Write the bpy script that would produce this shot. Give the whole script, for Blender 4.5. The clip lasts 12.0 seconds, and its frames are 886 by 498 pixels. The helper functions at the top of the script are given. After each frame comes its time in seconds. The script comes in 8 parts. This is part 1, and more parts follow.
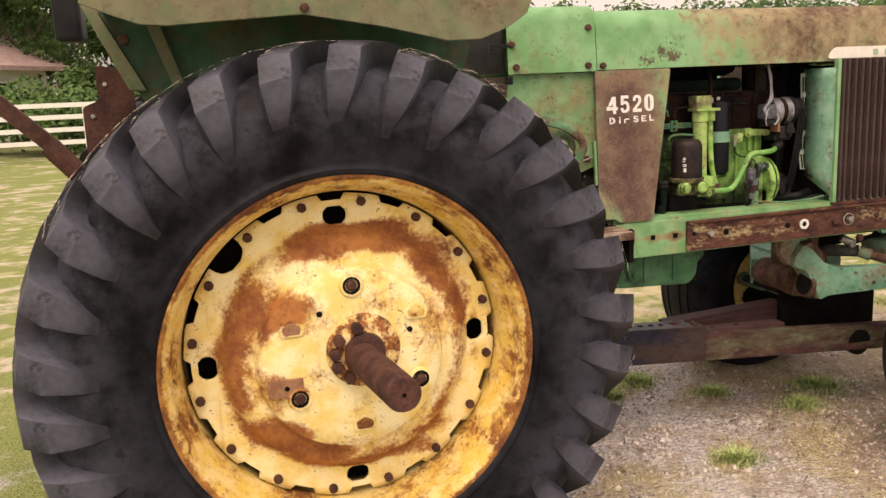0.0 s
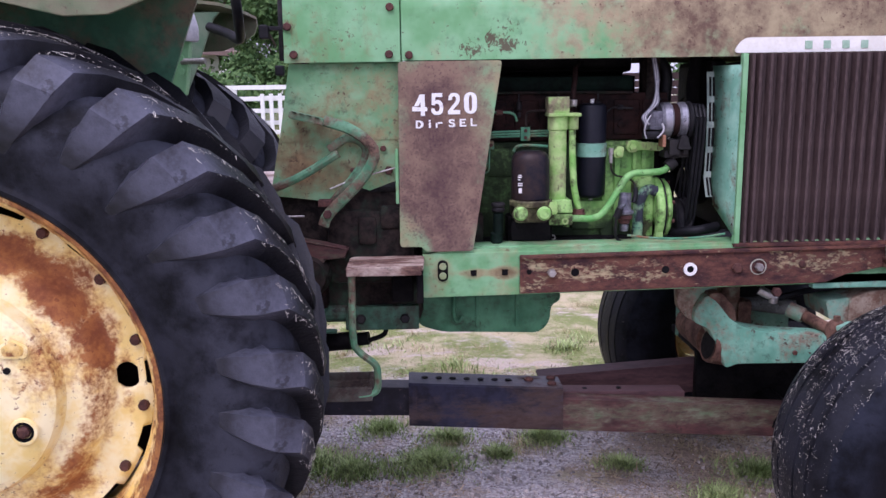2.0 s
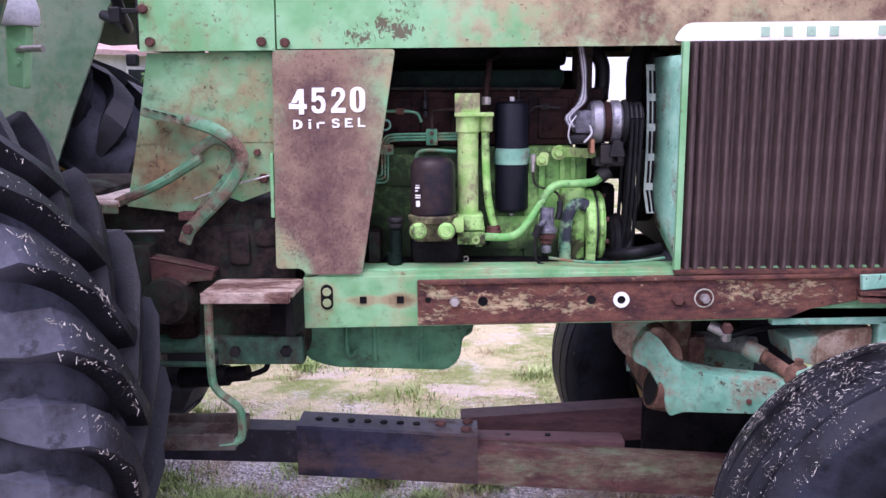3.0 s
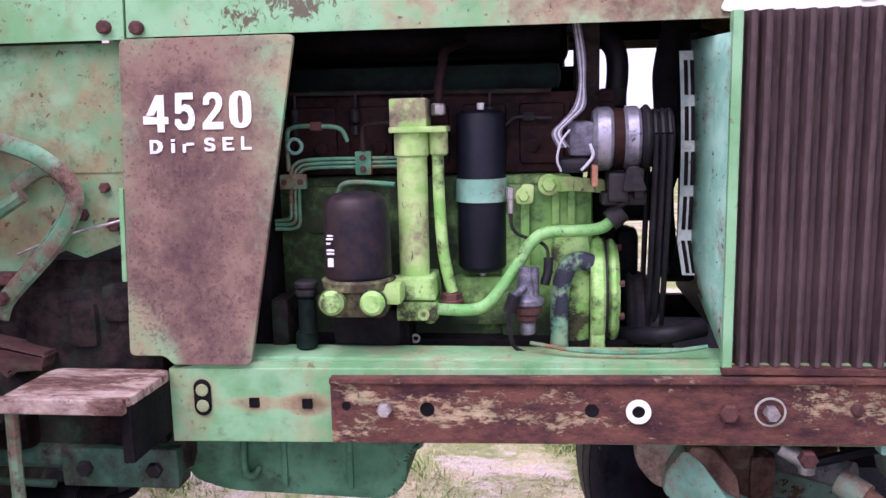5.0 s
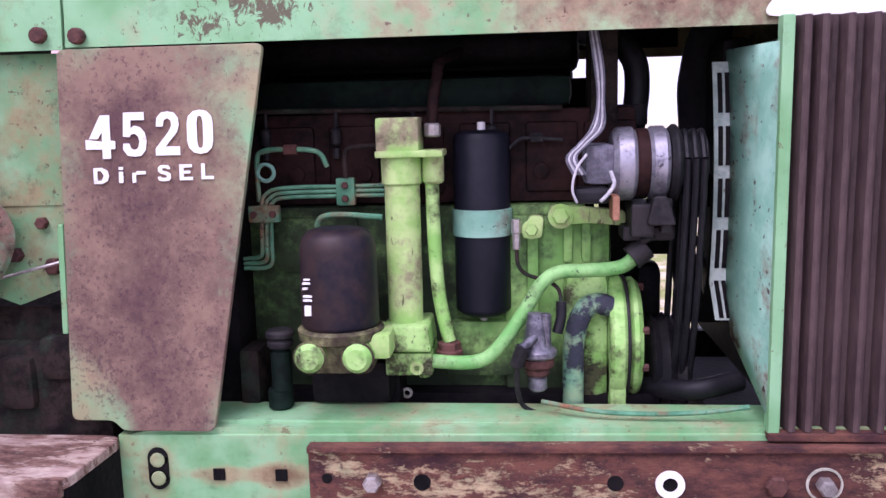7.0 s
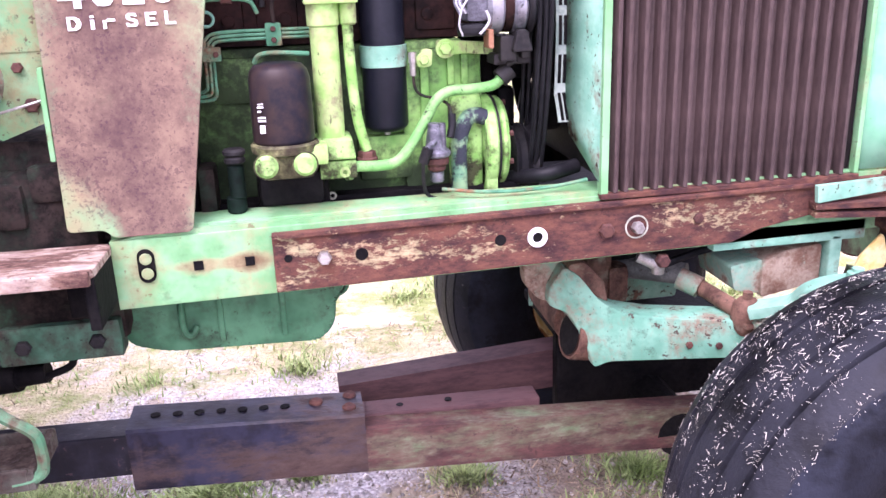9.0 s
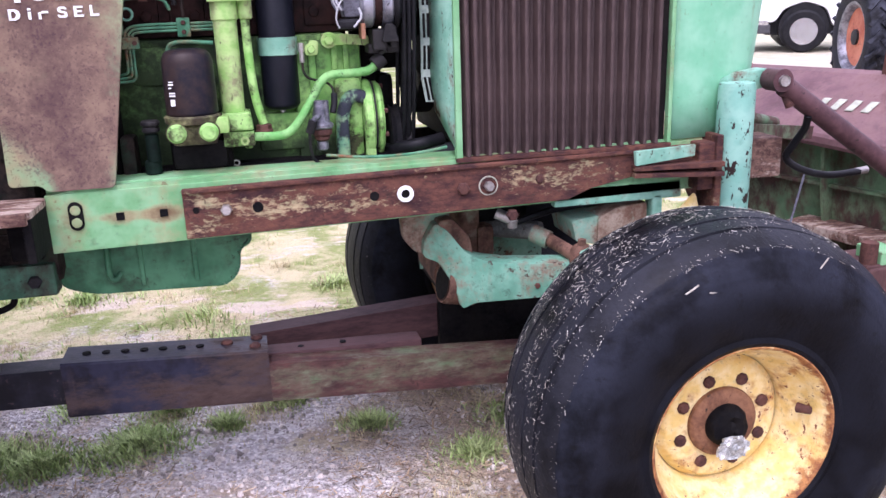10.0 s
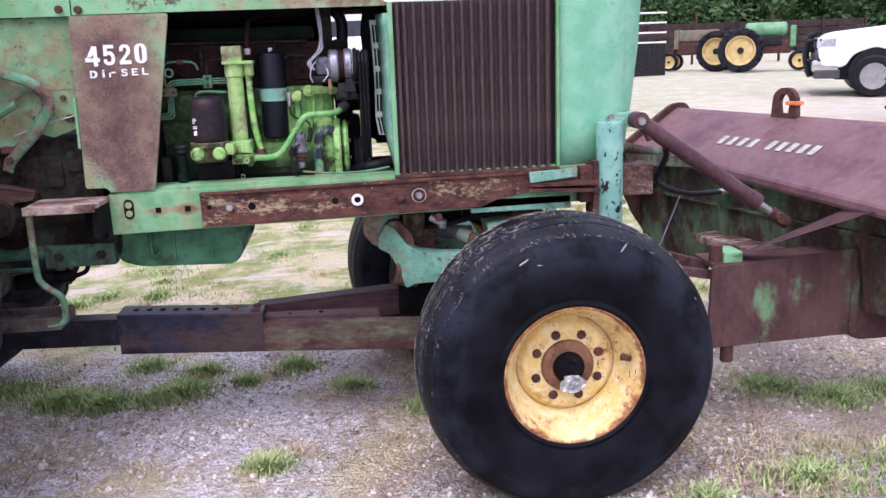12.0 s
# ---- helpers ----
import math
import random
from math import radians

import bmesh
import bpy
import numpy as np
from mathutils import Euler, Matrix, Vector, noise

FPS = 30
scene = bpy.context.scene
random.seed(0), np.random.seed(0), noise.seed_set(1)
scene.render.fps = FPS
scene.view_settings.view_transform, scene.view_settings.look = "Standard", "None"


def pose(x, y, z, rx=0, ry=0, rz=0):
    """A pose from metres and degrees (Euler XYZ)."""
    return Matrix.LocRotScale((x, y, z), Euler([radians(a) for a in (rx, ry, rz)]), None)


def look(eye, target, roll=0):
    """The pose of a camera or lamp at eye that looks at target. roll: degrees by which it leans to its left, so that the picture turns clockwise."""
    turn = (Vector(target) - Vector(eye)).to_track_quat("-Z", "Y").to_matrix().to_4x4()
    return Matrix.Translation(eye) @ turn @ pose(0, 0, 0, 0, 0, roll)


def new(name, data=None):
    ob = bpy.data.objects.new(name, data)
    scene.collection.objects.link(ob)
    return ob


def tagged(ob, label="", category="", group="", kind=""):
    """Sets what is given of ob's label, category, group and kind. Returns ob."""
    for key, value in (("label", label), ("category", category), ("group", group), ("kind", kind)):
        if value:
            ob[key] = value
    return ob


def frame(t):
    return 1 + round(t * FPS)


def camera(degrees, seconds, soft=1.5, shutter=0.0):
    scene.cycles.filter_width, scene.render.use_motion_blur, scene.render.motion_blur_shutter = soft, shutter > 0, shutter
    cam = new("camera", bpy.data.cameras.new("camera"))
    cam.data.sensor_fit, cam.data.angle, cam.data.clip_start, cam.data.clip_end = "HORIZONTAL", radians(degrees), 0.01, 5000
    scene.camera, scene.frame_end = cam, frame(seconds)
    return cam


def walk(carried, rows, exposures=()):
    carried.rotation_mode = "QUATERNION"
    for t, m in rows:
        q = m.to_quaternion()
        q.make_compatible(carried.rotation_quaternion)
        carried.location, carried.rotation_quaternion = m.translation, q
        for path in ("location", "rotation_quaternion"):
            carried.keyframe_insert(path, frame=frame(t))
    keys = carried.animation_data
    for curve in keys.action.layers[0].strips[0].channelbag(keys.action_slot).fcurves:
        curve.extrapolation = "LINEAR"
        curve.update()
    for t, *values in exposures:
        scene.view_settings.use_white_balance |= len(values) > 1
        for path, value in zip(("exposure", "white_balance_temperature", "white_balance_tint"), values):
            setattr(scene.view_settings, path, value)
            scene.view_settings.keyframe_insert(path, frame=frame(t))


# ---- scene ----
cam = camera(56.0, 12.0)
PATH = [
    (0, (-1.451, -2.939, 1.52), (-0.964, -1.034, 1.151), -2.5),
    (0.5, (-1.088, -2.885, 1.502), (-0.714, -0.956, 1.127), -2.0),
    (1, (-0.645, -2.815, 1.484), (-0.407, -0.864, 1.115), -2.0),
    (1.5, (-0.344, -2.712, 1.512), (-0.181, -0.758, 1.12), -1.1),
    (2, (-0.013, -2.564, 1.488), (0.046, -0.6, 1.113), -0.8),
    (2.5, (0.206, -2.387, 1.451), (0.234, -0.418, 1.104), -0.5),
    (3, (0.408, -2.166, 1.45), (0.377, -0.198, 1.093), -0.5),
    (3.5, (0.585, -1.943, 1.427), (0.454, 0.021, 1.075), -0.9),
    (3.7, (0.669, -1.842, 1.451), (0.466, 0.111, 1.07), -1.3),
    (5.5, (0.673, -1.312, 1.423), (0.434, 0.651, 1.124), -1.2),
    (6, (0.687, -1.227, 1.444), (0.413, 0.731, 1.137), -1.4),
    (6.5, (0.676, -1.18, 1.482), (0.413, 0.778, 1.167), -1.5),
    (7, (0.629, -1.192, 1.457), (0.445, 0.776, 1.15), -1.4),
    (7.2, (0.606, -1.209, 1.429), (0.442, 0.761, 1.126), -1.6),
    (9, (0.372, -1.61, 1.443), (0.692, 0.263, 0.821), -2.1),
    (9.5, (0.457, -1.832, 1.375), (0.851, 0.046, 0.812), -2.0),
    (10, (0.477, -2.043, 1.384), (0.901, -0.173, 0.814), -1.9),
    (10.5, (0.484, -2.27, 1.402), (0.93, -0.408, 0.823), -1.8),
    (11, (0.562, -2.549, 1.403), (0.964, -0.666, 0.86), -1.6),
    (11.5, (0.665, -2.77, 1.437), (0.995, -0.868, 0.915), -1.6),
    (12, (0.82, -2.927, 1.428), (1.033, -0.994, 0.96), -2.1),
]
LIGHT = [(0.0, 0.11, 8500, 22), (0.9, 0.02, 6800, 26), (1.6, 0.0, 5850, 35), (2.5, 0.48, 5450, 38), (3.5, 0.67, 5750, 44), (6.0, 0.64, 5750, 47), (7.2, 0.65, 5700, 47), (9.0, 1.6, 5850, 43), (9.5, 1.05, 5740, 38), (10.5, 0.72, 5700, 31), (12.0, 0.45, 5630, 31)]
walk(cam, [(t, look(eye, target, roll)) for t, eye, target, roll in PATH], LIGHT)


# ---- light ----
world = bpy.data.worlds.new("sky")
scene.world = world
world.use_nodes = True
wn = world.node_tree
sky = wn.nodes.new("ShaderNodeTexSky")
sky.sky_type, sky.sun_disc = "NISHITA", False
sky.sun_elevation, sky.sun_rotation = radians(58), radians(205)
sky.air_density, sky.dust_density = 1.0, 6.0
cloud = wn.nodes.new("ShaderNodeMix")
cloud.data_type = "RGBA"
cloud.inputs[0].default_value = 0.72
cloud.inputs[7].default_value = (12.0, 12.2, 12.6, 1)
wn.links.new(sky.outputs[0], cloud.inputs[6])
up = wn.nodes.new("ShaderNodeSeparateXYZ")
wn.links.new(wn.nodes.new("ShaderNodeTexCoord").outputs["Generated"], up.inputs[0])
grade = wn.nodes.new("ShaderNodeMapRange")
for k, v in zip((1, 2, 3, 4), (0.0, 1.0, 0.75, 1.15)):
    grade.inputs[k].default_value = v
wn.links.new(up.outputs[2], grade.inputs[0])
overcast = wn.nodes.new("ShaderNodeVectorMath")
overcast.operation = "SCALE"
wn.links.new(cloud.outputs[2], overcast.inputs[0])
wn.links.new(grade.outputs[0], overcast.inputs["Scale"])
wn.links.new(overcast.outputs[0], wn.nodes["Background"].inputs[0])
wn.nodes["Background"].inputs[1].default_value = 0.112

sun = new("sun", bpy.data.lights.new("sun", "SUN"))
sun.data.energy, sun.data.angle, sun.data.color = 1.5, radians(38), (1.0, 0.96, 0.9)
sun.matrix_world = look((-4, -8.5, 15), (0, 0, 0))

# ---- materials ----
def graph(name, rough=0.6, metal=0.0, gloss=0.2):
    m = bpy.data.materials.new(name)
    m.use_nodes = True
    t = m.node_tree
    b = t.nodes["Principled BSDF"]
    b.inputs["Roughness"].default_value, b.inputs["Metallic"].default_value = rough, metal
    b.inputs["Specular IOR Level"].default_value = 0.5 if metal or rough < 0.3 else gloss
    return m, t, b


def put(t, kind, **values):
    n = t.nodes.new(kind)
    for k, v in values.items():
        n.inputs[k].default_value = v
    return n


def math_node(t, op, a, b=None):
    n = t.nodes.new("ShaderNodeMath")
    n.operation = op
    for k, v in enumerate((a, b)):
        if v is None:
            continue
        if isinstance(v, (int, float)):
            n.inputs[k].default_value = v
        else:
            t.links.new(v, n.inputs[k])
    return n.outputs[0]


def coords(t, stretch=(1, 1, 1)):
    c = t.nodes.new("ShaderNodeTexCoord")
    m = put(t, "ShaderNodeMapping", Scale=stretch)
    t.links.new(c.outputs["Object"], m.inputs[0])
    return m.outputs[0]


def noise_of(t, vec, scale, detail=5.0, rough=0.6):
    n = put(t, "ShaderNodeTexNoise", Scale=scale, Detail=detail, Roughness=rough)
    t.links.new(vec, n.inputs["Vector"])
    return n.outputs[0]


def smooth(t, v, lo, hi, a=0.0, b=1.0):
    n = t.nodes.new("ShaderNodeMapRange")
    n.interpolation_type = "SMOOTHSTEP"
    for k, x in zip((1, 2, 3, 4), (lo, hi, a, b)):
        n.inputs[k].default_value = x
    t.links.new(v, n.inputs[0])
    return n.outputs[0]


def blend(t, f, a, b):
    n = t.nodes.new("ShaderNodeMix")
    n.data_type = "RGBA"
    for k, v in ((0, f), (6, a), (7, b)):
        if isinstance(v, tuple):
            n.inputs[k].default_value = (*v, 1)
        elif isinstance(v, float):
            n.inputs[k].default_value = v
        else:
            t.links.new(v, n.inputs[k])
    return n.outputs[2]


def bumped(t, b, v, strength, dist=0.004):
    n = put(t, "ShaderNodeBump", Strength=strength, Distance=dist)
    t.links.new(v, n.inputs["Height"])
    t.links.new(n.outputs[0], b.inputs["Normal"])


RUST, RUST_LIGHT = (0.105, 0.048, 0.036), (0.24, 0.115, 0.06)


def weathered(name, paint, paint2, thr=0.62, soft=0.06, rust=RUST, rust2=RUST_LIGHT, big=3.0, small=28.0, rough=0.5, metal=0.0,
              bump=0.25, stretch=(1, 1, 1), where=(), radial=(), grime=0.25, spots=(), chips=0.6, runs=0.3, fine=0.28, chip_size=55, chip_shape=(1, 1, 1), chip_level=0.595, broad=False, pit=None, flecks=(), gloss=0.2):
    """Old paint that gives way to rust. where: (axis, from, to, shift) pushes the wear along an axis; radial: (r, width, shift) rings; spots: (x, z, rx, rz, shift) patches."""
    m, t, b = graph(name, rough, metal, gloss)
    base = coords(t)
    vec = coords(t, stretch)
    n1, n2, n3 = noise_of(t, vec, big, 7, 0.65), noise_of(t, vec, small, 4, 0.7), noise_of(t, base, big * 2.3, 3)
    v = math_node(t, "ADD", math_node(t, "MULTIPLY", n1, 1 - fine), math_node(t, "MULTIPLY", n2, fine))
    if where or radial or spots:
        sep = t.nodes.new("ShaderNodeSeparateXYZ")
        t.links.new(base, sep.inputs[0])
        for axis, lo, hi, shift in where:
            v = math_node(t, "ADD", v, smooth(t, sep.outputs["XYZ".index(axis)], lo, hi, 0.0, shift))
        for sx, sz, rx, rz, shift in spots:
            dx, dz = (math_node(t, "DIVIDE", math_node(t, "SUBTRACT", sep.outputs[k], c), q) for k, c, q in ((0, sx, rx), (2, sz, rz)))
            far_ = math_node(t, "ADD", math_node(t, "MULTIPLY", dx, dx), math_node(t, "MULTIPLY", dz, dz))
            v = math_node(t, "ADD", v, smooth(t, far_, 1.6, 0.15, 0.0, shift))
        if radial:
            xx, zz = (math_node(t, "MULTIPLY", sep.outputs[k], sep.outputs[k]) for k in (0, 2))
            r = math_node(t, "SQRT", math_node(t, "ADD", xx, zz))
            for ring, width, shift in radial:
                off = math_node(t, "ABSOLUTE", math_node(t, "SUBTRACT", r, ring))
                v = math_node(t, "ADD", v, smooth(t, off, width, width * 0.35, 0.0, shift))
    mask = smooth(t, v, thr - soft, thr + soft)
    edge = smooth(t, v, thr - soft - 0.07, thr)
    body = blend(t, smooth(t, n3, 0.35, 0.65), paint, paint2)
    stain = blend(t, math_node(t, "MULTIPLY", edge, 0.55), body, rust2)
    corroded = blend(t, smooth(t, n2, 0.35, 0.65), rust, rust2)
    if broad:
        grain = math_node(t, "ADD", math_node(t, "MULTIPLY", noise_of(t, vec, big * 1.7, 8, 0.72), 0.85), math_node(t, "MULTIPLY", n2, 0.15))
        corroded = blend(t, smooth(t, grain, 0.36, 0.64), rust, rust2)
    if runs:
        run = noise_of(t, coords(t, (16, 16, 0.9)), 1.6, 4, 0.6)
        stain = blend(t, math_node(t, "MULTIPLY", smooth(t, run, 0.56, 0.74, 0.0, runs), smooth(t, n1, 0.4, 0.6)), stain, rust2)
    col = blend(t, mask, stain, corroded)
    if chips:
        chip = math_node(t, "ADD", math_node(t, "MULTIPLY", noise_of(t, coords(t, chip_shape), chip_size, 3, 0.75), 0.7), math_node(t, "MULTIPLY", n1, 0.3))
        col = blend(t, smooth(t, chip, chip_level, chip_level + 0.03, 0.0, chips), col, pit or rust)
    if flecks:
        place = t.nodes.new("ShaderNodeSeparateXYZ")
        t.links.new(base, place.inputs[0])
        web = put(t, "ShaderNodeTexNoise", Scale=62.0, Detail=7.0, Roughness=0.72, Distortion=1.1)
        t.links.new(coords(t, (1.0, 1.0, 0.7)), web.inputs["Vector"])
        scratch = web.outputs[0]
        for fx, fz, rx, rz, shift in flecks:
            dx, dz = (math_node(t, "DIVIDE", math_node(t, "SUBTRACT", place.outputs[k], c), q) for k, c, q in ((0, fx, rx), (2, fz, rz)))
            near_ = math_node(t, "ADD", math_node(t, "MULTIPLY", dx, dx), math_node(t, "MULTIPLY", dz, dz))
            scratch = math_node(t, "ADD", scratch, smooth(t, near_, 1.3, 0.1, 0.0, shift))
        col = blend(t, smooth(t, scratch, 0.69, 0.73, 0.0, 0.85), col, (0.085, 0.04, 0.03))
    dirt = smooth(t, noise_of(t, vec, big * 5, 6, 0.75), 0.52, 0.72, 0.0, grime)
    col = blend(t, dirt, col, (0.03, 0.026, 0.02))
    t.links.new(col, b.inputs["Base Color"])
    t.links.new(smooth(t, mask, 0, 1, rough, 0.82), b.inputs["Roughness"])
    bumped(t, b, math_node(t, "ADD", math_node(t, "MULTIPLY", mask, 0.35), n2), bump)
    return m


def mottled(name, a, b_, scale=8.0, rough=0.6, metal=0.0, bump=0.2, stretch=(1, 1, 1), random_tone=0.0, speck=None, gloss=0.2):
    m, t, b = graph(name, rough, metal, gloss)
    vec = coords(t, stretch)
    n, f = noise_of(t, vec, scale, 6, 0.65), noise_of(t, vec, scale * 9, 3, 0.6)
    col = blend(t, smooth(t, math_node(t, "ADD", math_node(t, "MULTIPLY", n, 0.7), math_node(t, "MULTIPLY", f, 0.3)), 0.38, 0.62), a, b_)
    if speck:
        col = blend(t, smooth(t, noise_of(t, vec, scale * 5, 5, 0.75), 0.6, 0.66), col, speck)
    if random_tone:
        g = t.nodes.new("ShaderNodeNewGeometry")
        h = t.nodes.new("ShaderNodeHueSaturation")
        t.links.new(smooth(t, g.outputs["Random Per Island"], 0, 1, 1 - random_tone, 1 + random_tone), h.inputs["Value"])
        t.links.new(col, h.inputs["Color"])
        col = h.outputs[0]
    t.links.new(col, b.inputs["Base Color"])
    bumped(t, b, f, bump)
    return m


MINT, MINT2 = (0.135, 0.335, 0.142), (0.22, 0.45, 0.235)
green = weathered("faded_green_paint", MINT, MINT2, 0.66, where=())
green_hood = weathered("hood_paint", MINT, MINT2, 0.625, 0.06, rust=(0.105, 0.058, 0.045), rust2=(0.36, 0.3, 0.18), small=22, runs=0.8, chips=0.8, where=(("X", 0.12, 0.55, 0.13), ("X", 0.55, 1.0, 0.06)), broad=True, flecks=((0.2, 1.62, 0.1, 0.05, 0.14), (0.27, 1.66, 0.07, 0.06, 0.15), (0.14, 1.6, 0.06, 0.03, 0.1), (0.33, 1.61, 0.08, 0.03, 0.08)))
# Same green under grease, darkened further for parts that lie in shade.
green_dirty_shaded = weathered("greasy_green_paint", (0.012, 0.038, 0.023), (0.03, 0.09, 0.05), 0.44, 0.07, rust=(0.008, 0.007, 0.007), rust2=(0.035, 0.026, 0.022), big=6, grime=0.8, gloss=0.07)
rail_paint = weathered("rail_paint", MINT, MINT2, 0.63, 0.12, rust=(0.16, 0.11, 0.06), rust2=(0.36, 0.31, 0.17), grime=0.35, runs=0.7, big=5, chips=0.7, spots=((0.062, 0.93, 0.035, 0.045, 0.09), (0.158, 0.918, 0.04, 0.022, 0.16), (0.256, 0.918, 0.05, 0.022, 0.16), (0.2, 0.92, 0.1, 0.012, 0.1)), broad=True)
green_plate = weathered("side_plate_paint", (0.12, 0.28, 0.13), (0.2, 0.37, 0.2), 0.6, 0.1, rust=(0.08, 0.045, 0.03), rust2=(0.28, 0.2, 0.1), big=5, grime=0.55, runs=0.8, chips=0.8, spots=((-0.2, 1.36, 0.09, 0.04, 0.12), (-0.33, 1.4, 0.06, 0.05, 0.09), (-0.38, 1.25, 0.06, 0.05, 0.12), (-0.27, 1.23, 0.09, 0.05, 0.1)), broad=True)
lime = weathered("engine_green_paint", (0.2, 0.45, 0.1), (0.36, 0.6, 0.2), 0.575, 0.03, rust=(0.018, 0.016, 0.012), rust2=(0.07, 0.08, 0.035), big=9, small=45, grime=0.45, runs=0.5, chips=0.7)
# Darker to the left and below: oily grime plus painted bay shade.
block_lime = weathered("oily_block_paint", (0.13, 0.31, 0.07), (0.25, 0.45, 0.13), 0.61, 0.1, rust=(0.012, 0.02, 0.01), rust2=(0.035, 0.06, 0.025), big=5, small=40, grime=0.4, chips=0.4, runs=0.6, where=(("X", 0.6, 0.46, 0.18), ("Z", 1.1, 1.0, 0.18)), broad=True)
lime_old = weathered("oily_cast_green", (0.25, 0.47, 0.12), (0.4, 0.57, 0.21), 0.6, 0.05, chips=0.8, chip_shape=(1.5, 1.5, 0.25), runs=0.9, where=(("Z", 1.4, 1.43, 0.13),), rust=(0.075, 0.065, 0.04), rust2=(0.28, 0.25, 0.15), big=10, small=50, grime=0.3)
post_paint = weathered("chipped_post_paint", (0.19, 0.42, 0.33), (0.27, 0.5, 0.4), 0.68, 0.02, rust=(0.03, 0.018, 0.016), rust2=(0.2, 0.13, 0.1), big=6, grime=0.2, chips=1.0, chip_size=24, chip_shape=(1.4, 1.4, 0.8), chip_level=0.555, runs=0.5)
# Green taken near to black: the upper bay's shade is in the colour.
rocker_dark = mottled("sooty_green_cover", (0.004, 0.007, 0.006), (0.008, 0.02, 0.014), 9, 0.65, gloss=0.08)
pan_green = weathered("oily_pan_paint", (0.035, 0.13, 0.065), (0.07, 0.21, 0.11), 0.6, 0.08, rust=(0.012, 0.014, 0.011), rust2=(0.03, 0.05, 0.03), big=5, grime=0.5, runs=0.7)
# Lighter than the near sheet: daylight on the far one is painted in.
far_fender_paint = weathered("chalky_fender_paint", (0.075, 0.15, 0.085), (0.14, 0.2, 0.13), 0.66, 0.08, rust=(0.12, 0.08, 0.06), rust2=(0.26, 0.22, 0.16), big=4, grime=0.3)
pipe_green = weathered("worn_pipe_green", (0.13, 0.38, 0.1), (0.24, 0.5, 0.17), 0.6, 0.04, rust=(0.03, 0.035, 0.02), rust2=(0.1, 0.15, 0.06), big=9, grime=0.6, chips=0.9)
line_green = weathered("dull_line_green", (0.05, 0.18, 0.1), (0.1, 0.28, 0.16), 0.6, 0.05, rust=(0.02, 0.02, 0.015), big=12, grime=0.5)
pedal_green = weathered("worn_pedal_paint", (0.06, 0.18, 0.095), (0.13, 0.29, 0.165), 0.54, 0.05, rust=(0.035, 0.02, 0.015), rust2=(0.16, 0.1, 0.07), big=9, small=40, grime=0.6, chips=0.9)
bracket_green = weathered("grimy_bracket_paint", (0.035, 0.1, 0.06), (0.07, 0.17, 0.11), 0.56, 0.06, rust=(0.012, 0.011, 0.01), rust2=(0.05, 0.04, 0.03), big=8, grime=0.6, chips=0.8)
turquoise = weathered("blue_green_paint", (0.16, 0.36, 0.26), (0.26, 0.48, 0.36), 0.6, 0.02, chips=1.0, rust=(0.05, 0.03, 0.025), rust2=(0.17, 0.1, 0.07), big=7, small=30, grime=0.2)
nose_green = weathered("nose_paint", (0.17, 0.45, 0.27), (0.25, 0.53, 0.35), 0.7, 0.04, big=4, grime=0.15, chips=0.25, rust=(0.12, 0.07, 0.05), where=(("Z", 1.1, 0.98, 0.06),))
panel_rust = weathered("rusted_panel", (0.17, 0.4, 0.2), (0.3, 0.27, 0.15), 0.5, 0.09, rust=(0.092, 0.053, 0.05), rust2=(0.235, 0.16, 0.113), big=3.2, small=95, fine=0.2, grime=0.15, bump=0.12, chips=0.5, chip_size=120, chip_level=0.55, pit=(0.06, 0.03, 0.042),
                       spots=((0.08, 1.3, 0.14, 0.3, 0.14), (0.1, 1.08, 0.07, 0.2, 0.1), (0.0, 1.5, 0.1, 0.06, 0.06), (-0.05, 1.0, 0.07, 0.14, -0.17), (0.15, 1.0, 0.03, 0.1, -0.08), (0.245, 1.5, 0.02, 0.2, -0.05)), broad=True)
plate_rust = weathered("rusty_plate", (0.44, 0.35, 0.2), (0.3, 0.29, 0.16), 0.41, 0.03, rust=(0.04, 0.018, 0.02), rust2=(0.15, 0.064, 0.043), big=13, small=110, stretch=(0.55, 1, 1.2), fine=0.45, grime=0.6, bump=0.6, runs=0.0,
                       spots=((0.6, 0.925, 0.28, 0.028, -0.075), (0.6, 0.9, 0.26, 0.02, -0.06), (0.34, 0.945, 0.05, 0.022, -0.08), (0.38, 0.875, 0.07, 0.012, -0.07), (0.74, 0.955, 0.06, 0.018, -0.08), (1.25, 0.93, 0.2, 0.05, -0.06), (0.97, 0.92, 0.14, 0.06, 0.06)), broad=True)
plank_pale = weathered("scuffed_footplate", (0.5, 0.41, 0.36), (0.62, 0.54, 0.47), 0.56, 0.05, rust=(0.12, 0.07, 0.06), rust2=(0.3, 0.2, 0.16), big=9, small=60, stretch=(0.5, 1, 1), grime=0.4)
step_rust = weathered("worn_step_paint", (0.36, 0.27, 0.23), (0.5, 0.42, 0.34), 0.49, 0.03, rust=(0.07, 0.035, 0.03), rust2=(0.2, 0.12, 0.09), big=14, small=60, stretch=(0.5, 1.4, 1), grime=0.6, chips=0.9)
beam_rust = weathered("rusty_beam", (0.1, 0.165, 0.085), (0.17, 0.2, 0.125), 0.45, 0.11, rust=(0.04, 0.02, 0.02), rust2=(0.1, 0.046, 0.04), big=11, small=70, stretch=(0.45, 1, 1.3), grime=0.45, spots=((0.7, 0.4, 0.5, 0.035, -0.07), (1.2, 0.365, 0.4, 0.03, -0.06)), broad=True)
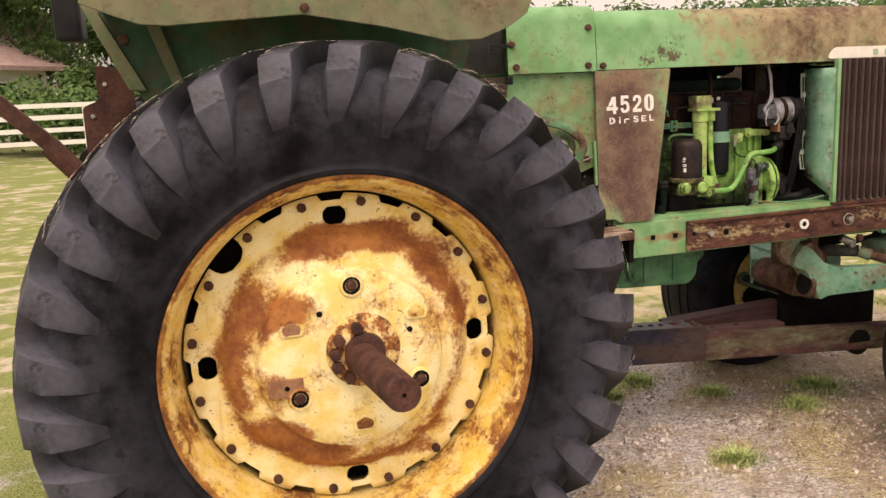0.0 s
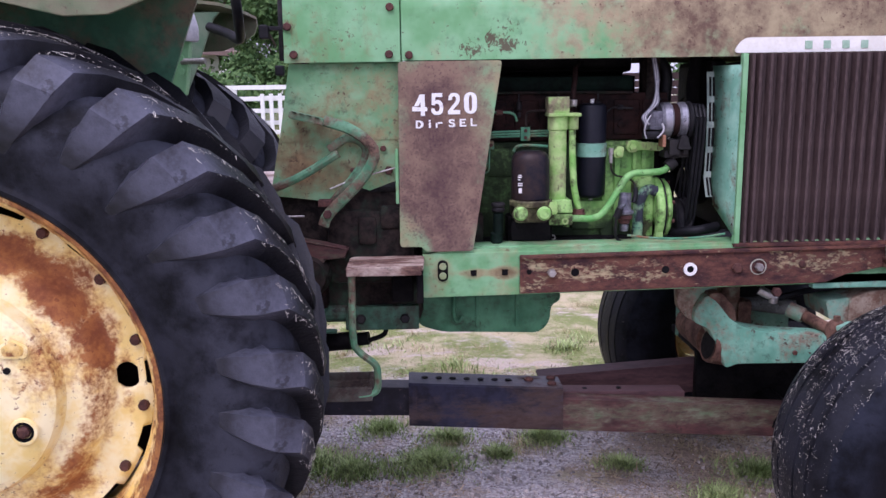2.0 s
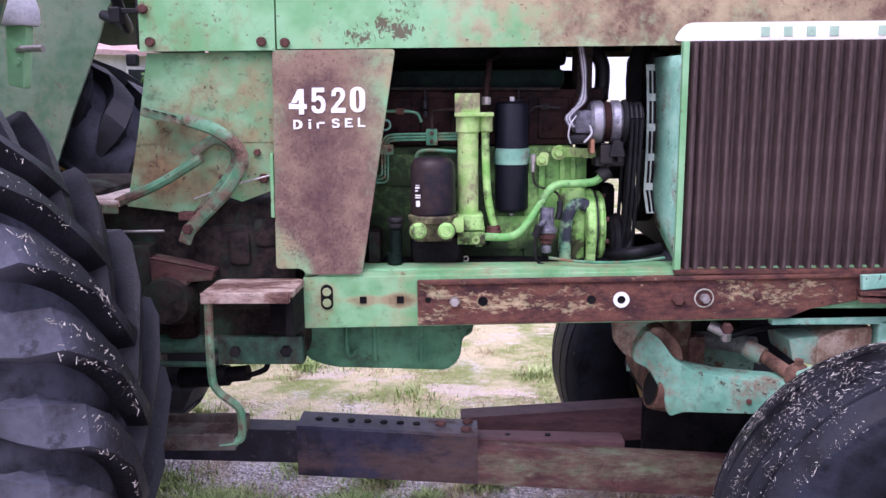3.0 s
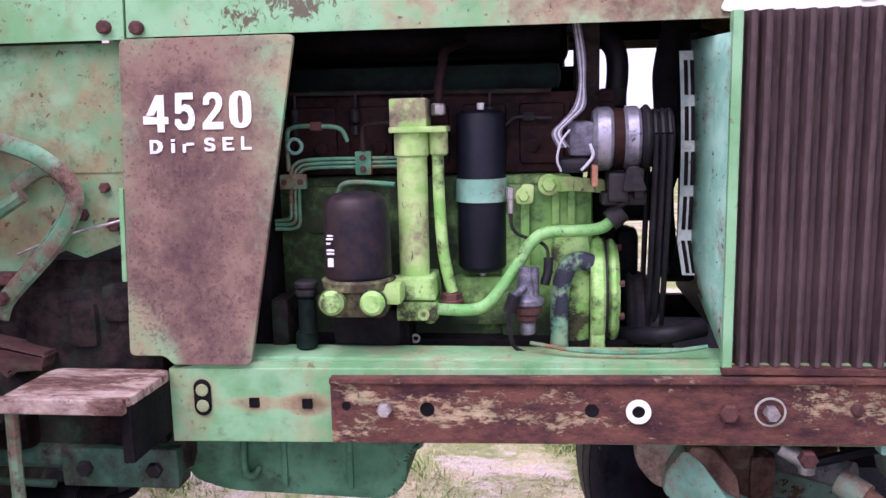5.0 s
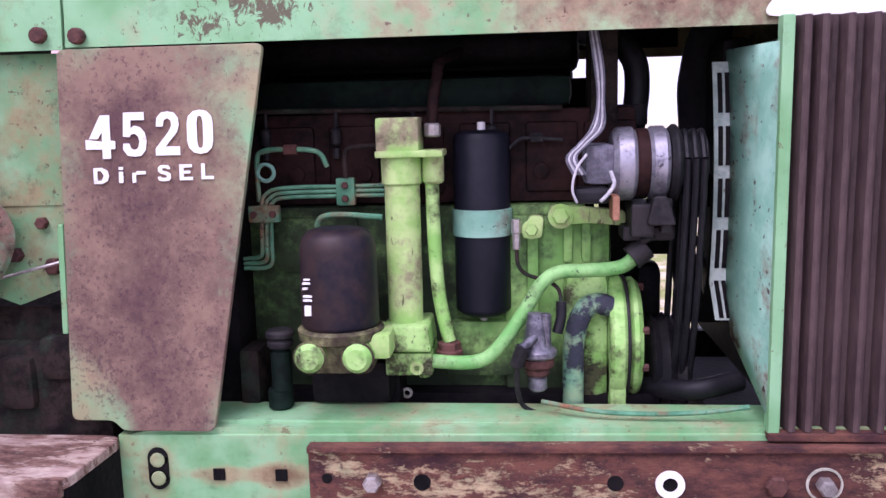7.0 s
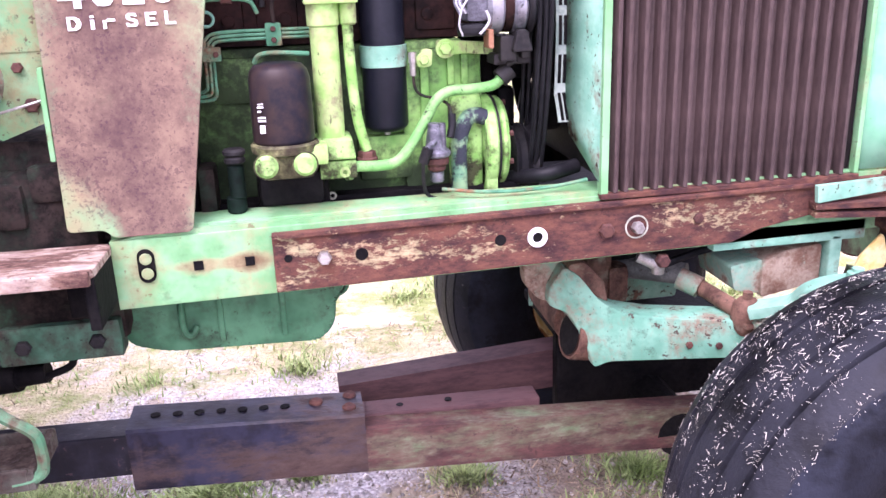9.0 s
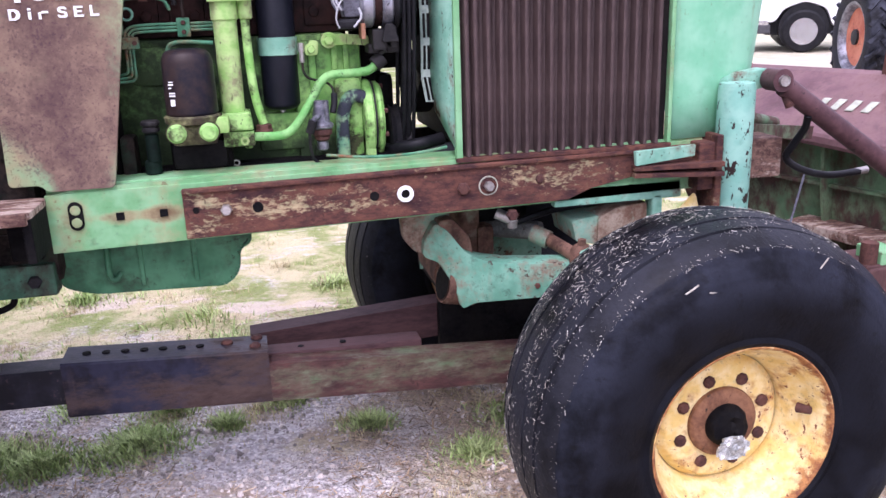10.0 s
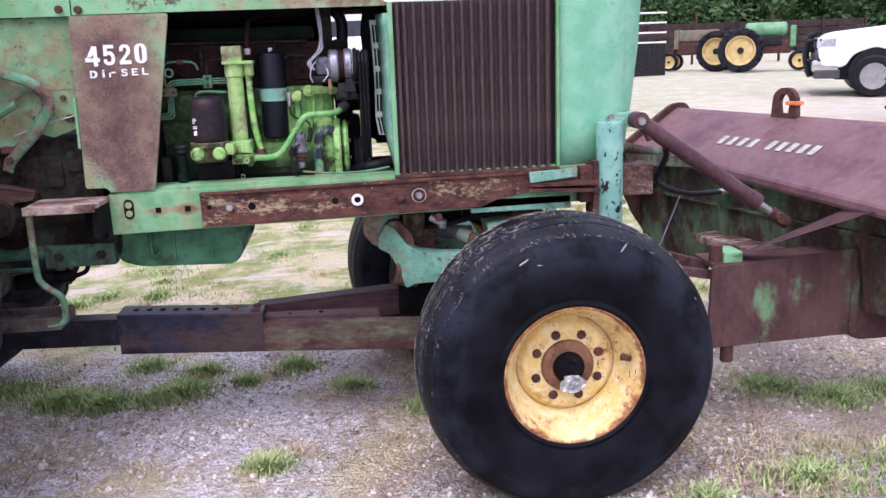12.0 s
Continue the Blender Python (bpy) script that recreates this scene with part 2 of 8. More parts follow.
beam_rust_dark = weathered("dark_worn_tread_plate", (0.05, 0.055, 0.045), (0.1, 0.1, 0.08), 0.5, 0.05, rust=(0.018, 0.011, 0.009), rust2=(0.075, 0.055, 0.045), big=9, small=60, grime=0.6)
beam_dark = weathered("grease_dark_steel", (0.007, 0.007, 0.011), (0.018, 0.018, 0.028), 0.72, 0.08, rust=(0.08, 0.05, 0.05), rust2=(0.13, 0.1, 0.1), big=6, rough=0.4)
primer_red = weathered("faded_red_primer", (0.1, 0.046, 0.054), (0.16, 0.082, 0.09), 0.6, 0.12, rust=(0.09, 0.04, 0.04), rust2=(0.24, 0.14, 0.13), big=2.5, grime=0.3, chips=0.4, broad=True)
blade_rust = weathered("rusty_blade_steel", (0.085, 0.17, 0.09), (0.16, 0.25, 0.14), 0.5, 0.05, rust=(0.035, 0.02, 0.018), rust2=(0.085, 0.046, 0.038), big=4, small=24, grime=0.4, stretch=(1, 1, 0.6))
wheel_yellow = weathered("rusted_yellow_wheel", (0.86, 0.66, 0.23), (0.94, 0.84, 0.5), 0.6, 0.05, rust=(0.21, 0.07, 0.032), rust2=(0.45, 0.185, 0.06), big=6, small=80, grime=0.1, rough=0.45, runs=0.5, chips=0.75,
                         radial=((0.43, 0.07, -0.08), (0.175, 0.08, -0.05), (0.335, 0.045, 0.085)),
                         spots=((-0.04, 0.32, 0.09, 0.05, 0.17), (0.13, 0.325, 0.13, 0.045, 0.19), (0.27, 0.245, 0.09, 0.07, 0.17), (0.35, 0.13, 0.035, 0.09, 0.13), (0.39, -0.02, 0.018, 0.1, 0.13), (-0.2, 0.17, 0.09, 0.06, 0.15),
                                (-0.275, 0.1, 0.06, 0.07, 0.13), (-0.13, 0.14, 0.1, 0.06, 0.09), (-0.3, -0.03, 0.06, 0.09, 0.1), (-0.2, -0.07, 0.06, 0.06, 0.13), (-0.21, -0.21, 0.09, 0.06, 0.18), (-0.11, -0.285, 0.1, 0.05, 0.18),
                                (0.02, -0.34, 0.12, 0.022, 0.12), (0.18, -0.335, 0.1, 0.03, 0.13), (0.28, -0.25, 0.05, 0.07, 0.12)), broad=True)
hub_paint = weathered("cracked_hub_paint", (0.8, 0.58, 0.2), (0.86, 0.72, 0.4), 0.5, 0.02, rust=(0.05, 0.025, 0.02), rust2=(0.4, 0.15, 0.05), big=22, small=70, grime=0.4, chips=1.0)
rim_yellow = weathered("rusted_yellow_rim", (0.78, 0.54, 0.13), (0.86, 0.68, 0.31), 0.555, 0.035, rust=(0.13, 0.045, 0.025), rust2=(0.44, 0.2, 0.055), big=8, small=60, rough=0.45, radial=((0.518, 0.022, 0.14),), grime=0.45, chips=0.9, broad=True)
front_yellow = weathered("cream_yellow_rim", (0.74, 0.54, 0.18), (0.82, 0.68, 0.36), 0.62, 0.04, chips=1.0, runs=0.5, rust=(0.17, 0.06, 0.03), rust2=(0.42, 0.2, 0.07), big=12, small=50, rough=0.45, radial=((0.226, 0.022, 0.17),), grime=0.35)
rust_metal = mottled("rusty_iron", (0.045, 0.021, 0.02), (0.11, 0.05, 0.038), 14, 0.75)
rust_hub = mottled("orange_brown_hub_rust", (0.13, 0.06, 0.035), (0.26, 0.13, 0.07), 12, 0.7, speck=(0.03, 0.02, 0.015))
ram_paint = mottled("dull_red_brown_paint", (0.055, 0.026, 0.03), (0.1, 0.05, 0.054), 6, 0.5, speck=(0.03, 0.018, 0.018))
# Rust brown, with the engine bay's shade worked into the colour.
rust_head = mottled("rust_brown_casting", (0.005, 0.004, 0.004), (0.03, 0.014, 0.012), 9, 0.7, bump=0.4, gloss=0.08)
# Near-black for real grease and for painted shade in holes and the bay.
grease_shade = mottled("black_grease", (0.004, 0.004, 0.005), (0.012, 0.011, 0.011), 9, 0.65, bump=0.4, gloss=0.06)
dark_iron = mottled("dark_iron", (0.008, 0.008, 0.01), (0.028, 0.026, 0.026), 12, 0.6)
black_paint = mottled("black_canister_paint", (0.006, 0.007, 0.012), (0.011, 0.012, 0.019), 10, 0.42, bump=0.05)
filter_skin = mottled("stained_black_filter", (0.005, 0.006, 0.014), (0.034, 0.022, 0.02), 5, 0.45, bump=0.08)
alloy = mottled("dull_aluminium", (0.085, 0.085, 0.105), (0.33, 0.33, 0.37), 9, 0.45, 0.6, 0.2, speck=(0.06, 0.06, 0.065))
steel = mottled("worn_steel", (0.3, 0.28, 0.26), (0.5, 0.48, 0.46), 30, 0.4, 0.7)
flange_grey = mottled("pale_grey_green_edge", (0.2, 0.27, 0.24), (0.38, 0.45, 0.4), 12, 0.55, speck=(0.08, 0.07, 0.06))
cap_foil = mottled("crumpled_white_foil", (0.22, 0.23, 0.22), (0.66, 0.67, 0.64), 34, 0.35, 0.3, 0.3, speck=(0.1, 0.1, 0.1))
white_paint = mottled("white_paint", (0.74, 0.74, 0.72), (0.82, 0.82, 0.8), 12, 0.5, bump=0.05)
letter_white = weathered("worn_white_letters", (0.74, 0.74, 0.72), (0.8, 0.8, 0.78), 0.67, 0.02, rust=(0.12, 0.07, 0.07), rust2=(0.2, 0.13, 0.12), big=30, small=90, grime=0.0, chips=0.0, runs=0.0)
cream_plate = mottled("cream_nameplate", (0.7, 0.68, 0.6), (0.8, 0.79, 0.74), 12, 0.4, bump=0.03)
letter_green = mottled("faded_green_letters", (0.25, 0.4, 0.28), (0.36, 0.5, 0.38), 40, 0.5)
letter_cream = mottled("faded_cream_letters", (0.3, 0.31, 0.24), (0.47, 0.47, 0.39), 40, 0.5)
grille_steel = mottled("brown_grille_steel", (0.036, 0.024, 0.024), (0.085, 0.058, 0.055), 10, 0.45, 0.0, 0.2, (1, 1, 0.3))
grille_back = mottled("dark_grille_backing", (0.008, 0.006, 0.006), (0.016, 0.012, 0.012), 10, 0.8)
wire_white = mottled("grey_white_wire", (0.3, 0.3, 0.31), (0.5, 0.5, 0.52), 60, 0.5)
rubber_black = mottled("black_rubber", (0.006, 0.006, 0.008), (0.014, 0.014, 0.016), 12, 0.5, bump=0.1)


def tyre_skin(name, dust_sheen, speck, shine, inner, outer, base=0.06, flank=None):
    """Black rubber, paler with dust and painted sky sheen from the inner to the outer radius and, with flank, towards
    the outer side.
    """
    m, t, b = graph(name, 0.55, 0.0, shine)
    vec = coords(t)
    n, f = noise_of(t, vec, 6, 6, 0.65), noise_of(t, vec, 70, 4, 0.7)
    sep = t.nodes.new("ShaderNodeSeparateXYZ")
    t.links.new(vec, sep.inputs[0])
    xx, zz = (math_node(t, "MULTIPLY", sep.outputs[k], sep.outputs[k]) for k in (0, 2))
    r = math_node(t, "SQRT", math_node(t, "ADD", xx, zz))
    dust_sheen_mask = math_node(t, "MULTIPLY", smooth(t, n, 0.32, 0.64), smooth(t, r, inner, outer, base, 1.0))
    if flank:
        dust_sheen_mask = math_node(t, "MULTIPLY", dust_sheen_mask, smooth(t, sep.outputs[1], flank[0], flank[1], 0.14, 1.0))
    col = blend(t, dust_sheen_mask, (0.003, 0.003, 0.004), dust_sheen)
    scuff = noise_of(t, coords(t, (1, 1, 1)), 19, 5, 0.75)
    col = blend(t, smooth(t, scuff, 0.56, 0.66, 0.0, 0.55), col, (0.006, 0.006, 0.007))
    col = blend(t, smooth(t, f, speck, speck + 0.06, 0.0, 0.6), col, (0.3, 0.29, 0.27))
    t.links.new(col, b.inputs["Base Color"])
    t.links.new(smooth(t, n, 0.35, 0.65, 0.4, 0.62), b.inputs["Roughness"])
    bumped(t, b, math_node(t, "ADD", n, math_node(t, "MULTIPLY", f, 0.5)), 0.6, 0.007)
    return m


tyre_rear = tyre_skin("worn_tractor_rubber", (0.05, 0.053, 0.07), 0.74, 0.1, 0.55, 0.75, 0.4)
tyre_lug = tyre_skin("grey_worn_tread_rubber", (0.095, 0.1, 0.135), 0.72, 0.3, 0.62, 0.8, 0.25, (-0.16, -0.25))
# Blue-grey towards the shoulder: the sky's reflection is put into the colour.
tyre_front = tyre_skin("smooth_front_rubber", (0.022, 0.025, 0.037), 0.73, 0.08, 0.3, 0.44, 0.3)
tyre_tread = tyre_skin("straw_littered_tread", (0.02, 0.021, 0.028), 0.66, 0.16, 0.3, 0.4)

beam_elbow = weathered("flaking_hose_paint", (0.14, 0.33, 0.2), (0.25, 0.4, 0.22), 0.52, 0.03, rust=(0.02, 0.025, 0.035), rust2=(0.04, 0.045, 0.06), big=14, grime=0.3)
axle_green = weathered("scraped_axle_paint", (0.12, 0.31, 0.215), (0.19, 0.4, 0.29), 0.65, 0.05, rust=(0.06, 0.03, 0.025), rust2=(0.26, 0.17, 0.12), big=8, small=45, grime=0.55, chips=0.9, runs=0.4, where=(("Z", 0.6, 0.52, 0.08), ("X", 1.06, 0.98, 0.1)))
axle_old = weathered("peeling_axle_paint", (0.14, 0.3, 0.2), (0.2, 0.36, 0.26), 0.5, 0.04, rust=(0.14, 0.075, 0.05), rust2=(0.3, 0.24, 0.18), big=9, small=40, grime=0.5)
axle_rust = weathered("brown_axle_rust", (0.2, 0.26, 0.17), (0.28, 0.26, 0.18), 0.42, 0.06, rust=(0.06, 0.03, 0.022), rust2=(0.2, 0.11, 0.075), big=9, small=40, grime=0.6, broad=True)
cylinder_grey = mottled("grimy_cylinder_grey", (0.08, 0.085, 0.08), (0.19, 0.19, 0.18), 14, 0.5, speck=(0.05, 0.035, 0.03))
peeled_box = weathered("peeled_box_paint", (0.15, 0.31, 0.22), (0.24, 0.4, 0.3), 0.5, 0.03, rust=(0.16, 0.085, 0.055), rust2=(0.4, 0.33, 0.25), big=8, small=36, grime=0.4, where=(("X", 1.38, 1.42, 0.09),), broad=True)
filter_cast = weathered("oily_filter_casting", (0.17, 0.2, 0.08), (0.28, 0.28, 0.13), 0.47, 0.07, rust=(0.01, 0.008, 0.007), rust2=(0.06, 0.05, 0.03), big=14, small=50, grime=0.6)
rust_light = mottled("light_rust", (0.25, 0.12, 0.07), (0.38, 0.2, 0.12), 20, 0.7)
rust_pink = mottled("red_brown_steel", (0.045, 0.023, 0.025), (0.095, 0.05, 0.05), 7, 0.65, bump=0.3, stretch=(0.5, 1, 2))
arm_rust = weathered("brown_arm_plate", (0.11, 0.25, 0.12), (0.18, 0.33, 0.16), 0.42, 0.05, spots=((2.28, 0.52, 0.05, 0.08, -0.12), (2.4, 0.54, 0.05, 0.06, -0.1), (2.72, 0.53, 0.06, 0.1, -0.12)), rust=(0.065, 0.032, 0.032), rust2=(0.12, 0.066, 0.06), big=4.5, small=26, grime=0.25, stretch=(1, 1, 0.5), broad=True)
sleeve_rust = weathered("greasy_sleeve", (0.006, 0.006, 0.012), (0.02, 0.021, 0.04), 0.66, 0.06, chips=0.3, rust=(0.028, 0.016, 0.015), rust2=(0.075, 0.05, 0.042), big=7, small=40, stretch=(0.5, 1, 1.2), rough=0.38, where=(("X", 0.18, 0.42, 0.18), ("Z", 0.49, 0.42, 0.06)), broad=True)
orange_tape = mottled("orange_tape", (0.75, 0.18, 0.06), (0.85, 0.25, 0.1), 20, 0.5)
wire_grey = mottled("grey_wire", (0.07, 0.07, 0.085), (0.15, 0.15, 0.18), 60, 0.5)
pole_wood = mottled("weathered_pole_wood", (0.28, 0.25, 0.22), (0.42, 0.38, 0.34), 6, 0.85, bump=0.5, stretch=(6, 6, 0.4))
bark = mottled("bark", (0.08, 0.06, 0.045), (0.16, 0.13, 0.1), 9, 0.9, bump=0.6)
house_wall = mottled("pale_siding", (0.62, 0.62, 0.6), (0.72, 0.72, 0.7), 3, 0.7)
roof_pink = mottled("faded_pink_shingles", (0.4, 0.27, 0.25), (0.52, 0.37, 0.34), 5, 0.85)
roof_grey = mottled("grey_shingles", (0.2, 0.2, 0.21), (0.33, 0.33, 0.34), 5, 0.85)
glass_dark = mottled("dark_glass", (0.02, 0.025, 0.03), (0.035, 0.04, 0.045), 2, 0.08, bump=0.0)
car_white = mottled("white_car_paint", (0.76, 0.77, 0.78), (0.8, 0.81, 0.82), 2, 0.25, bump=0.0)
car_grey = mottled("dark_grey_trim", (0.05, 0.05, 0.055), (0.08, 0.08, 0.085), 4, 0.5)
chrome = mottled("bright_metal", (0.5, 0.5, 0.51), (0.62, 0.62, 0.63), 6, 0.25, 0.8, bump=0.02)
lamp_glass = mottled("headlight_lens", (0.5, 0.5, 0.5), (0.65, 0.65, 0.66), 6, 0.15, bump=0.0)
tail_red = mottled("red_lens", (0.5, 0.02, 0.02), (0.6, 0.04, 0.04), 6, 0.25, bump=0.0)
wheel_plain = mottled("weathered_yellow", (0.5, 0.36, 0.12), (0.66, 0.52, 0.24), 5, 0.6)
tank_green = mottled("faded_tank_green", (0.1, 0.26, 0.12), (0.2, 0.38, 0.2), 4, 0.55)
rust_olive = mottled("weathered_olive", (0.13, 0.13, 0.08), (0.24, 0.2, 0.14), 4, 0.7)
orange_red = mottled("faded_orange_red", (0.36, 0.1, 0.06), (0.52, 0.2, 0.12), 4, 0.65, speck=(0.1, 0.05, 0.04))
wagon_brown = mottled("brown_boards", (0.025, 0.016, 0.016), (0.06, 0.038, 0.036), 2, 0.8)
stone = mottled("gravel_stone", (0.33, 0.285, 0.255), (0.66, 0.6, 0.555), 30, 0.85, random_tone=0.42)
litter_brown = mottled("brown_plant_litter", (0.2, 0.13, 0.08), (0.54, 0.42, 0.28), 3, 0.85, random_tone=0.6, bump=0.0)
straw_mat = mottled("pale_straw", (0.34, 0.31, 0.26), (0.62, 0.59, 0.52), 40, 0.8, random_tone=0.2, bump=0.0)
grass_green = mottled("green_blades", (0.23, 0.33, 0.1), (0.46, 0.54, 0.24), 3, 0.7, random_tone=0.35, bump=0.0)
grass_dry = mottled("dry_blades", (0.4, 0.34, 0.18), (0.62, 0.54, 0.33), 3, 0.8, random_tone=0.3, bump=0.0)

lamp_shell = mottled("weathered_lamp_shell", (0.34, 0.35, 0.38), (0.5, 0.5, 0.53), 14, 0.45)

# ---- mesh tools ----
def part(name, bm, mat, parent=None, label="", soft=False):
    me = bpy.data.meshes.new(name)
    bmesh.ops.recalc_face_normals(bm, faces=bm.faces)
    bm.to_mesh(me)
    bm.free()
    me.materials.append(mat)
    if soft:
        me.shade_smooth()
        me.set_sharp_from_angle(angle=radians(38))
    ob = new(name, me)
    ob.parent = parent
    if label:
        tagged(ob, label)
    return ob


def thing(name, label, category, at=(0, 0, 0), group="", kind=""):
    ob = new(name)
    ob.empty_display_size = 0.1
    ob.location = at
    return tagged(ob, label, category, group, kind)


def join(*bms):
    out = bmesh.new()
    for b in bms:
        me = bpy.data.meshes.new("tmp")
        b.to_mesh(me)
        b.free()
        out.from_mesh(me)
        bpy.data.meshes.remove(me)
    return out


def box(x0, x1, y0, y1, z0, z1, bevel=0.0, segments=2):
    bm = bmesh.new()
    bmesh.ops.create_cube(bm, size=1)
    for v in bm.verts:
        v.co = Vector((x0 + (v.co.x + 0.5) * (x1 - x0), y0 + (v.co.y + 0.5) * (y1 - y0), z0 + (v.co.z + 0.5) * (z1 - z0)))
    if bevel:
        bmesh.ops.bevel(bm, geom=bm.edges[:], offset=bevel, segments=segments, affect="EDGES", profile=0.6)
    return bm


def prism(points, y0, y1, bevel=0.0, axis="y"):
    """A plate: a polygon in x, z (or y, z; or x, y) given thickness along the third axis."""
    bm = bmesh.new()
    def lay(p, d):
        return {"y": (p[0], d, p[1]), "x": (d, p[0], p[1]), "z": (p[0], p[1], d)}[axis]
    a = [bm.verts.new(lay(p, y0)) for p in points]
    c = [bm.verts.new(lay(p, y1)) for p in points]
    bm.faces.new(a)
    bm.faces.new(c[::-1])
    for k in range(len(points)):
        n = (k + 1) % len(points)
        bm.faces.new((a[k], a[n], c[n], c[k]))
    bmesh.ops.recalc_face_normals(bm, faces=bm.faces)
    if bevel:
        bmesh.ops.bevel(bm, geom=bm.edges[:], offset=bevel, segments=2, affect="EDGES", profile=0.6)
    return bm


def rounded(points, r, steps=4):
    """The polygon with its corners rounded."""
    out = []
    n = len(points)
    for k in range(n):
        p, a, b = Vector(points[k]), Vector(points[k - 1]), Vector(points[(k + 1) % n])
        d = min(r, (a - p).length * 0.45, (b - p).length * 0.45)
        s, e = p + (a - p).normalized() * d, p + (b - p).normalized() * d
        for i in range(steps + 1):
            u = i / steps
            out.append(tuple((1 - u) ** 2 * s + 2 * u * (1 - u) * p + u * u * e))
    return out


def lathe(profile, at=(0, 0, 0), axis="y", seg=48, closed=False):
    """Revolve (along, radius) pairs round an axis through at."""
    bm = bmesh.new()
    rings = []
    for along, r in profile:
        ring = []
        for k in range(seg):
            a = 2 * math.pi * k / seg
            c, s = r * math.cos(a), r * math.sin(a)
            p = {"y": (c, along, s), "x": (along, c, s), "z": (c, s, along)}[axis]
            ring.append(bm.verts.new((p[0] + at[0], p[1] + at[1], p[2] + at[2])))
        rings.append(ring)
    pairs = list(zip(rings, rings[1:])) + ([(rings[-1], rings[0])] if closed else [])
    for a, b in pairs:
        for k in range(seg):
            n = (k + 1) % seg
            bm.faces.new((a[k], a[n], b[n], b[k]))
    if not closed:
        for ring in (rings[0], rings[-1]):
            bm.faces.new(ring)
    return bm


def rod(p0, p1, r0, r1=None, seg=16):
    """A round bar from p0 to p1."""
    p0, p1 = Vector(p0), Vector(p1)
    r1 = r0 if r1 is None else r1
    d = (p1 - p0).normalized()
    u = d.orthogonal().normalized()
    w = d.cross(u)
    bm = bmesh.new()
    rings = [[bm.verts.new(p + (u * math.cos(2 * math.pi * k / seg) + w * math.sin(2 * math.pi * k / seg)) * r) for k in range(seg)] for p, r in ((p0, r0), (p1, r1))]
    for k in range(seg):
        n = (k + 1) % seg
        bm.faces.new((rings[0][k], rings[0][n], rings[1][n], rings[1][k]))
    bm.faces.new(rings[0][::-1])
    bm.faces.new(rings[1])
    return bm


def curve_points(points, steps=6):
    """A smooth line through the points."""
    p = [Vector(q) for q in points]
    p = [2 * p[0] - p[1]] + p + [2 * p[-1] - p[-2]]
    out = []
    for k in range(1, len(p) - 2):
        for i in range(steps):
            u = i / steps
            a, b, c, d = p[k - 1:k + 3]
            out.append(0.5 * (2 * b + (c - a) * u + (2 * a - 5 * b + 4 * c - d) * u * u + (3 * b - a - 3 * c + d) * u ** 3))
    out.append(p[-2])
    return out


def pipe(points, r, seg=10, steps=6, flat=1.0):
    """A tube along a smooth line through the points; flat squashes it across the view."""
    pts = curve_points(points, steps)
    bm = bmesh.new()
    rings = []
    u = None
    for k, p in enumerate(pts):
        d = (pts[min(k + 1, len(pts) - 1)] - pts[max(k - 1, 0)]).normalized()
        u = d.orthogonal().normalized() if u is None else (u - d * u.dot(d)).normalized()
        w = d.cross(u)
        ring = []
        for i in range(seg):
            a = 2 * math.pi * i / seg
            o = (u * math.cos(a) + w * math.sin(a)) * r
            ring.append(bm.verts.new(p + Vector((o.x, o.y * flat, o.z))))
        rings.append(ring)
    for a, b in zip(rings, rings[1:]):
        for i in range(seg):
            n = (i + 1) % seg
            bm.faces.new((a[i], a[n], b[n], b[i]))
    bm.faces.new(rings[0][::-1])
    bm.faces.new(rings[-1])
    return bm


def bolt(x, y, z, r=0.012, h=0.01, sides=6, dome=True):
    """A hexagon or round bolt head on a face that looks towards -y."""
    rows = [(0.002, r), (-h * 0.75, r), (-h, r * 0.8)]
    return lathe(rows, (x, y, z), "y", sides)


def strip(p, q, width, thick, up=(0, 0, 1)):
    """A flat bar from p to q."""
    p, q, up = Vector(p), Vector(q), Vector(up)
    d = (q - p).normalized()
    s = d.cross(up).normalized() * thick / 2
    h = s.cross(d).normalized() * width / 2
    bm = bmesh.new()
    a, b = ([bm.verts.new(e + i * s + j * h) for i, j in ((-1, -1), (1, -1), (1, 1), (-1, 1))] for e in (p, q))
    bm.faces.new(a[::-1])
    bm.faces.new(b)
    for k in range(4):
        n = (k + 1) % 4
        bm.faces.new((a[k], a[n], b[n], b[k]))
    return bm


# ---- ground ----
def ground_height(x, y):
    def s(v, a, b):
        u = min(1.0, max(0.0, (v - a) / (b - a)))
        return u * u * (3 - 2 * u)
    near = -0.012 - 0.055 * s(-x, -0.1, 0.8) * (1 - s(abs(y), 6, 12))
    rise = min(0.6, 0.018 * max(0.0, y - 4)) * (1 - s(x, 2.0, 9.0))
    yard = min(0.36, 0.018 * max(0.0, y - 3)) * s(x, 4.0, 10.0)
    return near + rise + yard


def lines(lo, hi, step):
    out, v, d = [], lo, step
    while v < hi:
        out.append(v)
        v += step
    a, d = lo, step
    left = []
    while a > -420:
        d *= 1.22
        a -= d
        left.append(a)
    b, d = hi, step
    while b < 420:
        out.append(b)
        d *= 1.22
        b += d
    return sorted(left) + out + [b]


xs, ys = lines(-3.2, 4.4, 0.09), lines(-2.2, 5.0, 0.09)
gv = [(x, y, ground_height(x, y) + (0.018 * noise.noise((x * 2.1, y * 2.1, 3)) + 0.008 * noise.noise((x * 7, y * 7, 9)) if abs(x) < 9 and abs(y) < 9 else 0)) for y in ys for x in xs]
w = len(xs)
gf = [(r * w + c, r * w + c + 1, (r + 1) * w + c + 1, (r + 1) * w + c) for r in range(len(ys) - 1) for c in range(w - 1)]
gm = bpy.data.meshes.new("ground")
